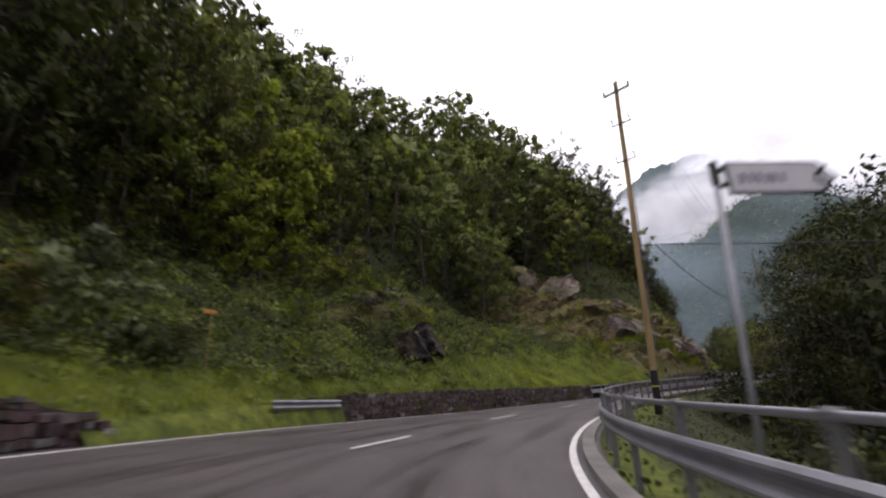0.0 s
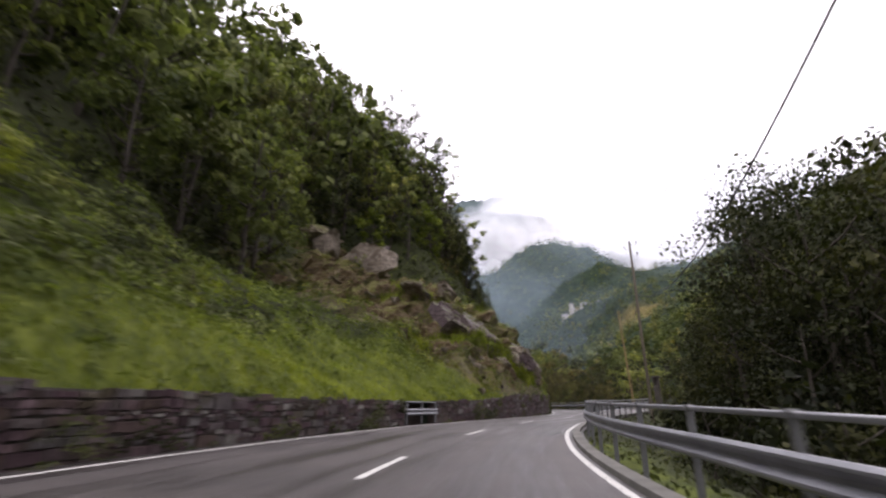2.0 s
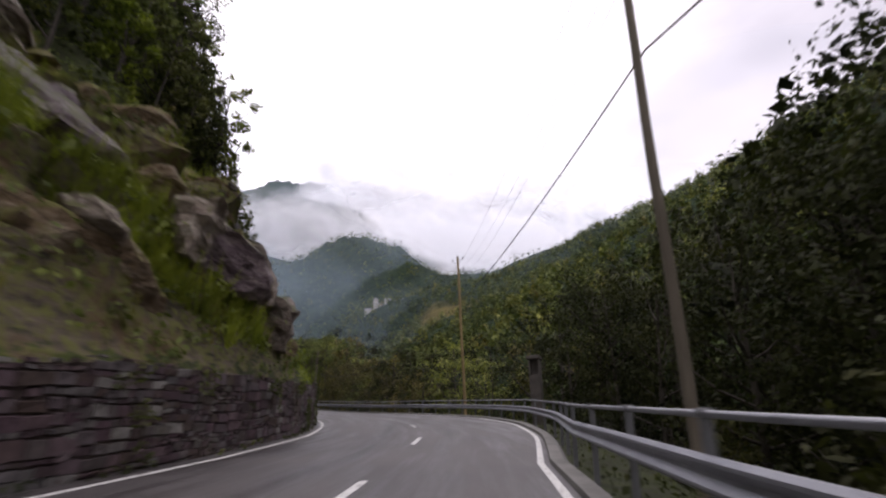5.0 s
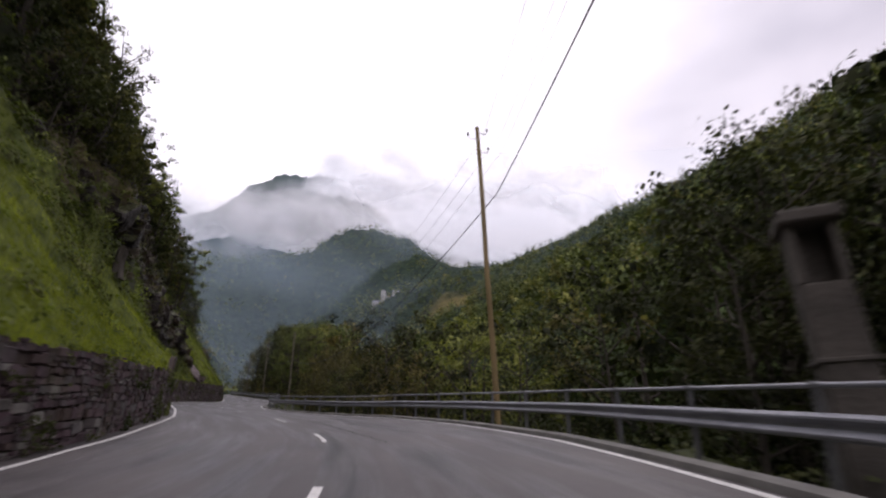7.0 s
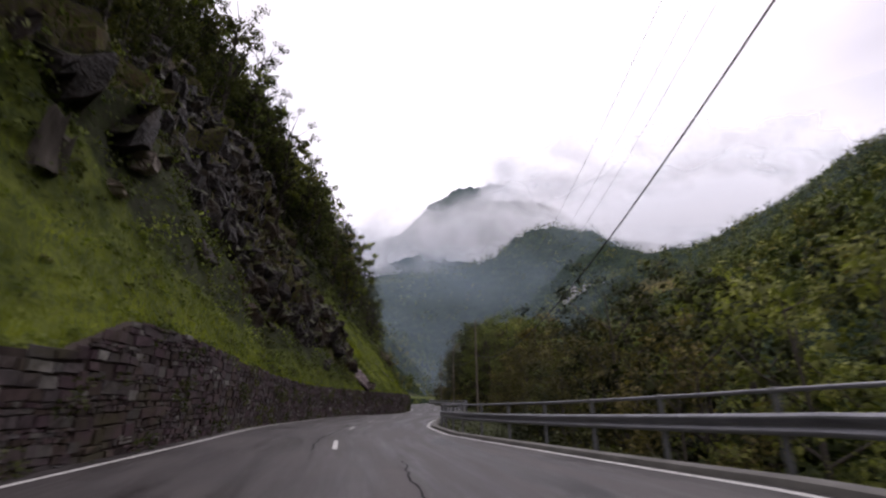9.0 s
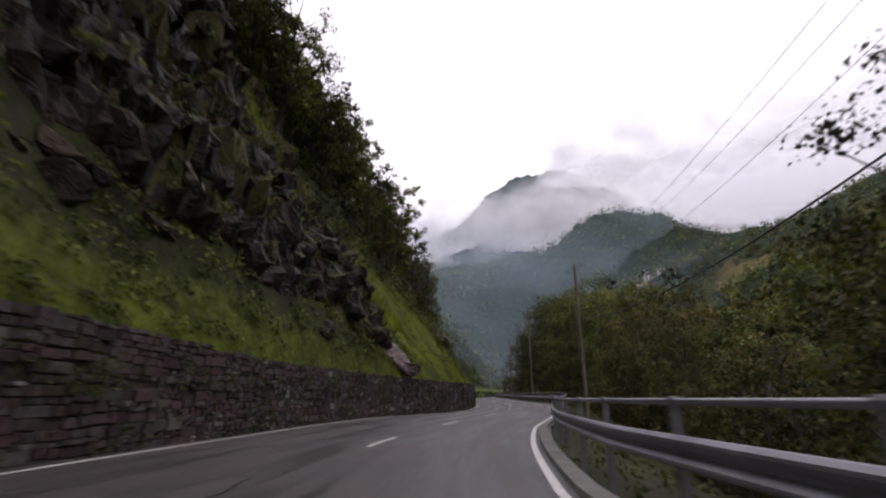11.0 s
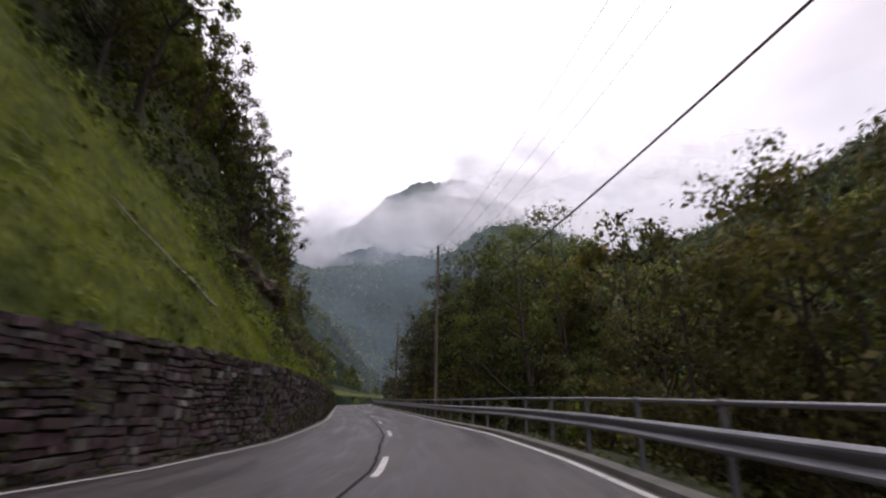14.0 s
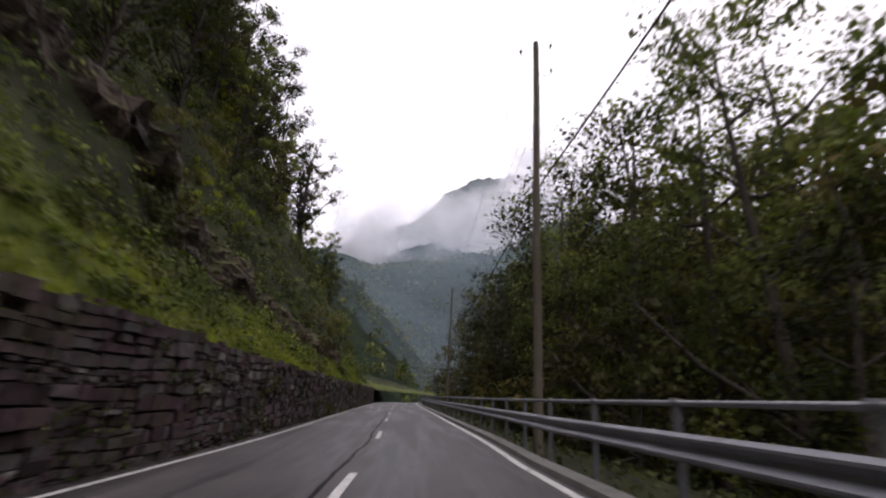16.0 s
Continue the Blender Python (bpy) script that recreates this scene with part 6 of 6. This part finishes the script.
# low trees over the crag's foot near the start
for s, u, z in ((30, 10.5, 1.0), (28, 12, 1.2), (33, 11, 1.2), (34, 12.5, 1.4), (26, 14, 1.3)):
    p = on_hill(np.array(float(s)), np.array(float(u)))
    put(SHRUBS[1], pose(p[0], p[1], p[2] - 0.15, 0, 0, s * 40) @ Matrix.Scale(z, 4))

# the round pale bush and a small dark one on the bank before the first wall
PALE_BUSH = plant("bush", 450, LEAF_PALE, "large round grey-green bush on the grassy bank", "bush", height=3.5, crown_r=1.9, crown_base=0.2, size=0.19, airy=0.0, leaves=2000, clumps=24, limbs=3)
p = on_hill(np.array(12.8), np.array(3.3))
PALE_BUSH.matrix_basis = pose(p[0], p[1], p[2] - 0.3, 0, 0, 20)
for s, u, z in ((14.0, 2.1, 0.6), (14.9, 2.6, 0.5), (29.0, 3.6, 0.9)):
    p = on_hill(np.array(s), np.array(u))
    put(SHRUBS[2], pose(p[0], p[1], p[2] - 0.1, 0, 0, s * 50) @ Matrix.Scale(z, 4))

# right bank: treetops above the road at 9 m from its edge, and their rise further out
top_near = table((10, 6), (24, 6), (40, 6.5), (56, 8), (72, 9.5), (96, 10.5), (104, 6), (112, 4.5), (120, 3.5), (136, 5.5), (160, 5.5), (180, 4.5), (197, 5), (205, 11), (216, 14), (232, 16), (250, 18), (290, 20))
top_rise = table((10, 0.5), (60, 0.65), (100, 0.8), (112, 0.75), (130, 0.4), (150, 0.45), (180, 0.4), (200, 0.35), (290, 0.4))
for v0, v1, step, lo, hi in ((7, 9.5, 9.0, 0.5, 0.85), (11, 14, 8.0, 0.7, 1.0), (16, 20, 8.0, 0.8, 1.02), (22, 27, 10.0, 0.7, 1.0)):
    s = 14.0 + r.uniform(0, step)
    while s < 285:
        v = r.uniform(v0, v1)
        p = on_bank(s, v)
        base_h = p[2] - float(at(s, float(right_edge(s)) - v, 0.0)[2])
        tall = float(top_near(s) + top_rise(s) * (v - 9)) * r.uniform(lo, hi) * 1.12 - base_h
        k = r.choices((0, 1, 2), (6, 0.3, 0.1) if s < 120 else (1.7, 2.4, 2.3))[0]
        if tall > 4.5 and not (v0 == 7 and (s < 40 or 100 < s < 135)):
            z = tall / (16, 17, 12)[k]
            wide = min(1.45, max(1.0, 0.8 / z))
            put((BANK_NEAR if v < 15 else BANK_TREES)[k], pose(p[0], p[1], p[2] - 0.3, r.uniform(-3, 3), r.uniform(-3, 3), r.uniform(0, 360)) @ Matrix.Diagonal((z * wide, z * wide, z, 1)))
        s += step * r.uniform(0.75, 1.3)
# the tall trees that stand out there: place, distance, treetop above the road, kind
for s, v, top, k in ((42, 13, 9, 0), (46, 11.5, 9.5, 0), (49.5, 10.5, 10, 0), (53, 12, 10, 0), (57, 10, 11.5, 0), (61, 13, 11, 0), (65, 14.5, 13, 0), (69, 11.5, 9.5, 0), (75, 12, 11.5, 0), (63.5, 10.5, 14, 0), (66.5, 12, 16.5, 0), (72.5, 11.5, 10, 0), (68.5, 15, 17, 0), (76.5, 11, 9.5, 0), (74.5, 15, 14, 0), (79, 12.5, 12.5, 0), (86, 13, 10.5, 0), (95, 14, 11, 0), 
                     (172, 10, 8, 2), (174.5, 8.5, 7, 2), (177, 8, 7.5, 2), (180, 9, 8.5, 2), (183, 8.5, 7.5, 2), (186, 9, 7.5, 2), (179, 12.5, 10, 2), (185, 13.5, 10, 2), (143.5, 14, 11, 0), (204, 8.8, 14.5, 1), (206.5, 12.5, 18, 1), (203, 14, 10, 2), (209, 9.5, 16.5, 1), (213, 8, 16.5, 0), (217, 10, 17.5, 1), (222, 8, 17.5, 1), (210, 15, 17, 1), (203, 17, 16.5, 1), (227, 9, 19, 0), (235, 8, 19, 0)):
    p = on_bank(float(s), float(v))
    z = (top + 0.5 - p[2] + float(at(s, float(right_edge(s)) - v, 0.0)[2])) / (16, 17, 12)[k]
    put((BANK_NEAR if v < 17 else BANK_TREES)[k], pose(p[0], p[1], p[2] - 0.3, r.uniform(-3, 3), r.uniform(-3, 3), r.uniform(0, 360)) @ Matrix.Scale(z, 4))
for s, v, top in ((61.5, 11, 13.5), (67.5, 14, 18), (98.5, 10.5, 11.5), (97.2, 11.8, 11), (99.6, 11.6, 10.5)):
    p = on_bank(float(s), float(v))
    z = (top + 0.5 - p[2] + float(at(s, float(right_edge(s)) - v, 0.0)[2])) / 16
    put(BANK_NEAR[0], pose(p[0], p[1], p[2] - 0.3, 0, 0, low.uniform(0, 360)) @ Matrix.Scale(z, 4))
for _ in range(130):
    s = r.uniform(5, 285)
    v = r.uniform(5.5, 15) if 80 < s < 198 else r.uniform(5.0, 9)
    if s < 34 and v < 6:
        continue
    p = on_bank(s, v)
    k = r.choices(range(5), (2, 0.6, 5, 2.5, 0) if s > 150 else (0.15, 0, 0.8, 0, 5))[0]
    z = r.uniform(0.7, 1.4) * (0.75 if v < 4.5 else 1.25)
    put(SHRUBS[k], pose(p[0], p[1], p[2] - 0.2, 0, 0, r.uniform(0, 360)) @ Matrix.Scale(z, 4))


# ---- undergrowth and grass: what nobody could count ----
def scatter(name, n, pick, size, material, label, category, blade=False, wide=0.03):
    g = np.random.default_rng(len(name) + n)
    s, u = pick(g, n)
    p = on_hill(s, u) if name != "bank_plants" else np.array([on_bank(a, b) for a, b in zip(s, u)])
    if blade:
        L = size * g.uniform(0.5, 1.3, (len(p), 1))
        a = g.normal(size=(len(p), 3)) * np.array([1, 1, 0.0])
        a /= np.linalg.norm(a, axis=1, keepdims=True)
        tip = p + np.array([0, 0, 1.0]) * L + g.normal(size=(len(p), 3)) * L * 0.4
        w = 0.009 + wide * size * g.random((len(p), 1))
        v = np.stack([p - a * w, p + a * w, tip], 1).reshape(-1, 3)
        fc = np.arange(len(v)).reshape(-1, 3)
    else:
        v, fc = leaf_quads(p + np.array([0, 0, 1.0]) * g.random((len(p), 1)) ** 2 * size * 1.8, size, g, None, 0.9)
    return tagged(piece(name, v, fc, material), label, category, "", "stuff")


def pick_under(g, n):
    s = g.uniform(-10, 260, n)
    u = 0.6 + 20 * g.random(n) ** 1.4
    q = fractal(np.stack([s, u, s * 0], 1)[:: 1], 0.35, 2, 4.0)
    keep = (u > grass_reach(s) * g.uniform(0.6, 1.1, n)) & (g.random(n) > rock_mask(s, u) * 0.6) & (q > -0.25)
    return s[keep], u[keep]


def pick_start(g, n):
    s, u = g.uniform(8, 60, n), 0.8 + 16 * g.random(n) ** 1.2
    keep = (g.random(n) > rock_mask(s, u) * 0.8) & (u > grass_reach(s) * g.uniform(0.3, 1.0, n))
    return s[keep], u[keep]


def pick_grass(g, n):
    s = g.uniform(-5, 250, n)
    u = 0.3 + 13 * g.random(n) ** 1.3
    keep = u < grass_reach(s) * g.uniform(0.7, 1.15, n)
    return s[keep], u[keep]


def pick_bank(g, n):
    return g.uniform(0, 270, n), 0.75 + 5 * g.random(n)


def tussocks(name, n, pick, radius, leaves, size, material, label):
    """Low leafy mounds, each a handful of leaves heaped round its place."""
    g = np.random.default_rng(n)
    s, u = pick(g, n)
    p = on_hill(s, u)
    i = np.repeat(np.arange(len(p)), leaves)
    q = radius * g.uniform(0.5, 1.4, len(p))[i][:, None]
    d = g.normal(size=(len(i), 3))
    d /= np.linalg.norm(d, axis=1, keepdims=True)
    d[:, 2] = np.abs(d[:, 2]) * 0.9 - 0.1
    v, fc = leaf_quads(p[i] + d * q * g.uniform(0.6, 1.1, (len(i), 1)), size, g, d * 0.8)
    return tagged(piece(name, v, fc, material, None, "", True, soft(d, 0.3, g)), label, "undergrowth", "", "stuff")


def pick_scrub(g, n):
    s = g.uniform(4, 262, n)
    lo = grass_reach(s) * 0.75
    u = lo + (forest_from(s) + 3 - lo) * g.random(n)
    keep = g.random(n) > rock_mask(s, u) * 0.35
    return s[keep], u[keep]


def pick_crag(g, n):
    s = g.choice([0, 1, 2], n, p=[0.36, 0.5, 0.14])
    s = np.where(s == 0, g.uniform(56, 86, n), np.where(s == 1, g.uniform(121, 168, n), g.uniform(196, 224, n)))
    u = 0.6 + 20 * g.random(n)
    q = fractal(np.stack([s, u, s * 0], 1), 0.3, 2, 8.0)
    keep = (rock_mask(s, u) > 0.1) & (q > -0.12)
    return s[keep], u[keep]


def pick_wall_top(g, n):
    s = g.uniform(20, 250, n)
    q = fractal(np.stack([s, s * 0, s * 0], 1), 0.5, 2, 3.0)
    keep = q > -0.1
    return s[keep], 0.3 + 0.4 * g.random(keep.sum())


tussocks("scrub", 1300, pick_scrub, 0.7, 34, 0.2, LEAF_IVY, "leafy green scrub scattered over the slope")
tussocks("scrub", 1100, pick_scrub, 0.8, 24, 0.24, LEAF_DARK, "dark leafy scrub scattered over the slope")
def pick_meadow(g, n):
    s = g.uniform(0, 245, n)
    u = 0.4 + (grass_reach(s) + 1) * g.random(n)
    q = fractal(np.stack([s, u, s * 0], 1), 0.25, 3, 6.0)
    keep = (q > -0.1) & ((s < 62) | (s > 87))
    return s[keep], u[keep]


def pick_bramble(g, n):
    s = g.uniform(9, 46, n)
    lo = grass_reach(s) * 0.9
    u = lo + (forest_from(s) + 1 - lo) * g.random(n)
    q = fractal(np.stack([s, u, s * 0], 1), 0.3, 3, 2.0)
    keep = q > -0.12
    return s[keep], u[keep]


def pick_lumps(g, n):
    s = g.choice([0, 1], n)
    s = np.where(s == 0, g.uniform(90, 135, n), g.uniform(164, 205, n))
    u = 0.6 + (grass_reach(s) + 1.5) * g.random(n) ** 0.7
    q = fractal(np.stack([s, u, s * 0], 1), 0.4, 3, 15.0)
    keep = q > 0.05
    return s[keep], u[keep]


tussocks("meadow_plants", 520, pick_lumps, 0.34, 22, 0.15, LEAF_DARK, "dark broad-leaved plants standing in the grass")
tussocks("meadow_plants", 420, pick_lumps, 0.38, 22, 0.16, LEAF_IVY, "green broad-leaved plants standing in the grass")
tussocks("brambles", 1150, pick_bramble, 0.5, 46, 0.19, LEAF_MID, "thick green brambles covering the bank")
tussocks("brambles", 420, pick_bramble, 0.55, 40, 0.2, LEAF_DARK, "dark green brambles covering the bank")
tussocks("tall_weeds", 2600, pick_meadow, 0.3, 12, 0.15, LEAF_MID, "broad-leaved weeds growing in the grass")
tussocks("tall_weeds", 900, pick_meadow, 0.42, 18, 0.16, LEAF_LIGHT, "bright green weeds growing in the grass")
g = np.random.default_rng(77)
ws = g.uniform(22, 255, 60000)
wh = g.random(60000) * wall_top(ws)
wq = fractal(np.stack([ws * 0.6, wh, ws * 0], 1), 0.9, 3, 12.0)
keep = (wq > 0.28 - 0.35 * np.exp(-wh / 0.25)) & ~((ws > 49) & (ws < 53.6))
ws, wh = ws[keep], wh[keep]
face_p = at(ws, wall_lat(ws) - 0.1 - 0.12 * g.random(len(ws)), wh)
v, fc = leaf_quads(face_p, 0.11, g, None, 0.5)
tagged(piece("wall_plants", v, fc, LEAF_DARK), "small plants and moss growing out of the wall", "plants", "", "stuff")
tussocks("weeds", 700, pick_wall_top, 0.24, 14, 0.12, LEAF_MID, "small weeds along the top of the wall")
def pick_mottle(g, n):
    s = g.uniform(104, 170, n)
    lo = np.where(s < 136, 3.6, 0.5)
    u = lo + np.where(s < 136, 5.0, 5.5) * g.random(n)
    q = fractal(np.stack([s, u, s * 0], 1), 0.35, 3, 5.0)
    keep = q > -0.02
    return s[keep], u[keep]


tussocks("scrub", 1250, pick_mottle, 0.45, 24, 0.17, LEAF_DARK, "dark low bushes in the grass below the crag")
tussocks("scrub", 900, pick_mottle, 0.4, 24, 0.16, LEAF_IVY, "green low bushes in the grass below the crag")
tussocks("scrub", 420, pick_crag, 0.34, 24, 0.14, LEAF_IVY, "green low plants between the rocks")
tussocks("scrub", 1250, pick_crag, 0.42, 22, 0.17, LEAF_DARK, "dark low bushes between the rocks of the crag")
scatter("ledge_grass", 110000, pick_crag, 0.36, MOSS_GRASS, "grass and moss on the ledges of the rocks", "grass", True, 0.1)
scatter("ledge_plants", 34000, pick_crag, 0.2, LEAF_IVY, "creeping plants on the rock ledges", "undergrowth")
scatter("undergrowth", 60000, pick_under, 0.2, LEAF_IVY, "dense leafy undergrowth covering the slope", "undergrowth")
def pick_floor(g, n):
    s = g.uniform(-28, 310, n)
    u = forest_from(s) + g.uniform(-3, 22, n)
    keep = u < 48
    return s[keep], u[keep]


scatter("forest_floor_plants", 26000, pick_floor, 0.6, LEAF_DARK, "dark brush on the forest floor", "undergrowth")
scatter("ivy_cover", 42000, pick_start, 0.2, LEAF_IVY, "thick broad-leaved creeping plants on the bank", "undergrowth")
scatter("grass", 330000, pick_grass, 0.24, GRASS, "bright green long grass on the bank above the wall", "grass", True)
def pick_strip(g, n):
    s = g.uniform(147, 174, n)
    return s, strip_low(s) + 5.5 * g.random(n)


def pick_late(g, n):
    s = g.uniform(188, 262, n)
    u = 0.6 + 9.5 * g.random(n) ** 1.1
    q = fractal(np.stack([s, u, s * 0], 1), 0.3, 3, 11.0)
    keep = q > -0.05
    return s[keep], u[keep]


def pick_nose(g, n):
    s = g.uniform(61, 77, n)
    low = g.random(n) < 0.6
    u = np.where(low, 4.4 - (s - 66.4) * 0.4, 9.4 - (s - 67) * 0.5) + np.where(low, g.uniform(-1.0, 0.4, n), g.uniform(-0.8, 1.4, n))
    keep = (u > 0.5) & (fractal(np.stack([s, u, s * 0], 1), 0.5, 2, 19.0) > -0.18)
    return s[keep], u[keep]


scatter("grass", 15000, pick_nose, 0.7, GRASS, "long green grass along the slab of the nose", "grass", True, 0.06)
tussocks("meadow_plants", 190, pick_nose, 0.5, 24, 0.15, LEAF_IVY, "green plants along the slab of the nose")
scatter("grass", 16000, pick_strip, 0.5, GRASS, "long yellow-green grass above the crag", "grass", True, 0.06)
tussocks("scrub", 800, pick_late, 0.5, 34, 0.17, LEAF_IVY, "green leafy plants on the slope above the wall")
tussocks("scrub", 650, pick_late, 0.55, 32, 0.18, LEAF_DARK, "dark leafy plants on the slope above the wall")
tussocks("scrub", 260, pick_late, 0.4, 30, 0.15, LEAF_OLIVE, "brownish dying plants on the slope above the wall")
scatter("bank_plants", 14000, pick_bank, 0.16, LEAF_DARK, "weeds along the foot of the guardrail", "weeds")


# ---- forest on the far side of the valley ----
def canopy(n, a0, a1, e0, e1, quads, size, seed, lightest=1.0):
    """Crowns of far trees: each a small shaded heart and tufts of leaf sprays round it; a clearing is left round the village."""
    g = np.random.default_rng(seed)
    a, e = g.uniform(a0, a1, n), e0 + (e1 - e0) * g.random(n) ** 1.2
    clear = ((np.abs(a - 682) < 34) & (np.abs(e - 165) < 62)) | (np.hypot((e - 136) / 15, (a - 480) / 42) < 0.95)
    a, e = a[~clear], e[~clear]
    n = len(a)
    x, y = a * AX + e * AY, a * AY - e * AX
    z = ground_z(x, y)
    hgt, rad = g.uniform(4, 9.5, n) * size, g.uniform(1.9, 3.6, n) * size
    mid = np.stack([x, y, z + hgt * 0.4], 1)
    dim = np.stack([rad, rad, hgt * 0.6], 1)
    i = np.repeat(np.arange(n), quads)
    knob = g.normal(size=(n, 8, 3))
    knob[:, :, 2] = np.abs(knob[:, :, 2]) * 0.9 - 0.3
    knob /= np.linalg.norm(knob, axis=2, keepdims=True)
    d = g.normal(size=(n * quads, 3))
    d /= np.linalg.norm(d, axis=1, keepdims=True)
    outer = g.random((n * quads, 1)) > 0.3
    d = d * 0.5 + knob[i, g.integers(0, 8, n * quads)] * g.uniform(0.4, 0.75, (n * quads, 1)) * outer
    big = np.where(outer, 1.0, 2.0) * 0.5 * size * (1.0 if quads > 60 else 1.5)
    v, fc = leaf_quads(mid[i] + d * dim[i], big, g, d * 0.8, 0.3, 3)
    shade = soft(d, 0.25, g, 3)
    kind = lightest * g.random(n).astype(np.float32)
    return v, fc, np.repeat(kind, quads * 3), shade


made = [canopy(1300, -20, 330, 26, 115, 130, 0.82, 1), canopy(2800, 60, 800, 60, 330, 48, 1.25, 2), canopy(700, 330, 760, -90, 60, 36, 1.1, 3), canopy(2400, 700, 1250, -260, 460, 9, 2.6, 4),
        canopy(800, -60, 60, 30, 260, 24, 1.2, 5), canopy(150, 60, 150, 26, 66, 240, 1.35, 6, 0.4)]
v, fc = joined([(q[0], q[1]) for q in made])
forest = piece("far_forest", v, fc, FOREST, None, "", True, np.concatenate([q[3] for q in made]))
forest.data.attributes.new("species", 'FLOAT', 'POINT').data.foreach_set("value", np.concatenate([q[2] for q in made]).astype(np.float32))
tagged(forest, "mixed green and yellowing forest on the opposite valley side", "forest", "", "stuff")


# ---- village on its spur ----
def house(x, y, w, d, h, roof, turn, label, tower=False):
    ho = tagged(new("house" if not tower else "church_tower"), label, "house" if not tower else "church tower", "village houses", "")
    ho.matrix_basis = pose(x, y, float(ground_z(x, y)) + (4.5 if tower else 2.8), 0, 0, turn)
    bm = bmesh.new()
    box(bm, w, d, h + 10, Matrix.Translation((0, 0, (h - 10) / 2)), 0.05)
    part("wall", bm, PLASTER, ho)
    bm = bmesh.new()
    e = 0.5
    a = [bm.verts.new(c) for c in ((-w / 2 - e, -d / 2 - e, h), (w / 2 + e, -d / 2 - e, h), (w / 2 + e, d / 2 + e, h), (-w / 2 - e, d / 2 + e, h))]
    if tower:
        t = bm.verts.new((0, 0, h + roof))
        for k in range(4):
            bm.faces.new((a[k], a[(k + 1) % 4], t))
    else:
        t = [bm.verts.new((0, -d / 2 - e, h + roof)), bm.verts.new((0, d / 2 + e, h + roof))]
        bm.faces.new((a[0], t[0], t[1], a[3]))
        bm.faces.new((a[1], a[2], t[1], t[0]))
        bm.faces.new((a[0], a[1], t[0]))
        bm.faces.new((a[2], a[3], t[1]))
    bm.faces.new(a[::-1])
    part("roof", bm, SLATE, ho, "grey slate roof")
    for fl in range(max(1, int(h // 3))):
        for x_ in (-w * 0.25, w * 0.25) if not tower else (0.0,):
            z_ = 1.6 + 2.8 * fl if not tower else h - 2.0
            bm = bmesh.new()
            box(bm, 1.1, 0.12, 1.4 if not tower else 2.2, Matrix.Translation((x_, -d / 2 - 0.03, z_)), 0.02)
            part("window", bm, GLASS_DARK, ho, "small dark window")
        if tower:
            break
    return ho


VX, VY = 425.0, 552.0
house(VX, VY, 5, 5, 15, 2.5, 32, "pale church tower standing over the village", True)
r = random.Random(3)
for k, (dx, dy) in enumerate(((-9, 2), (7, -5), (15, 4), (24, -6), (33, 5), (41, -3), (52, 6), (61, -6), (70, 4), (84, 8), (96, 2))):
    house(VX + dx * AY - dy * AX, VY - dx * AX - dy * AY, r.uniform(7, 10), r.uniform(6.5, 9), r.uniform(3.6, 6.0), r.uniform(2.0, 3.0), 32 + r.uniform(-25, 25), "pale plastered village house with slate roof")


# ---- cloud, mist and haze ----
def sheet(name, material, a0, a1, e0, e1, z0, z1, thick, label, seed, edge=0.35, n=36, bend=80, side=0.2):
    """An upright bank of vapour across the valley, denser in its middle."""
    g = np.random.default_rng(seed)
    u, w = np.meshgrid(np.linspace(0, 1, n), np.linspace(0, 1, n // 2), indexing="ij")
    a = a0 + (a1 - a0) * u + bend * np.sin(u * 5 + seed) + 40 * np.sin(w * 4 + seed)
    e = e0 + (e1 - e0) * u
    z = z0 + (z1 - z0) * w
    v = np.stack([a * AX + e * AY, a * AY - e * AX, z], -1).reshape(-1, 3)
    lit = np.tile([AX * -0.35, AY * -0.35, 0.87], (len(v), 1))
    ob = piece(name, v, grid_faces(n, n // 2)[:, ::-1], material, None, "", True, lit)
    dense = thick * np.clip(np.minimum(u, 1 - u) / side, 0, 1) * np.clip(np.minimum(w / edge, (1 - w) / edge), 0, 1)
    ob.data.attributes.new("dense", 'FLOAT', 'POINT').data.foreach_set("value", dense.ravel().astype(np.float32))
    return tagged(ob, label, "cloud", "", "stuff")


sheet("cloud_bank", CLOUD, 1380, 1330, -900, 420, 280, 600, 0.5, "white cloud drifting along the mountain's flank", 1, 0.5)
sheet("cloud_bank", CLOUD, 1300, 1240, -500, 330, 330, 560, 0.42, "white cloud wisps over the ridge", 2, 0.5)
sheet("cloud_bank", CLOUD, 1420, 1250, 60, 1300, 300, 740, 0.6, "grey-white cloud hiding the ridge", 3, 0.5)
sheet("cloud_bank", CLOUD, 1500, 1300, -25, 2300, 300, 880, 1.0, "dense white cloud covering the mountain's shoulder", 6, 0.5, 60, 0, 0.04)
sheet("mist_veil", MIST, 300, 290, -60, 330, 0, 190, 0.05, "thin mist sheet in the valley, tinted blue for aerial haze", 7)
sheet("mist_veil", MIST, 880, 860, -600, 700, -20, 520, 0.09, "thin mist sheet in the valley, tinted blue for aerial haze", 4)
sheet("mist_veil", MIST, 500, 480, -300, 520, -20, 330, 0.06, "thin mist sheet in the valley, tinted blue for aerial haze", 5)
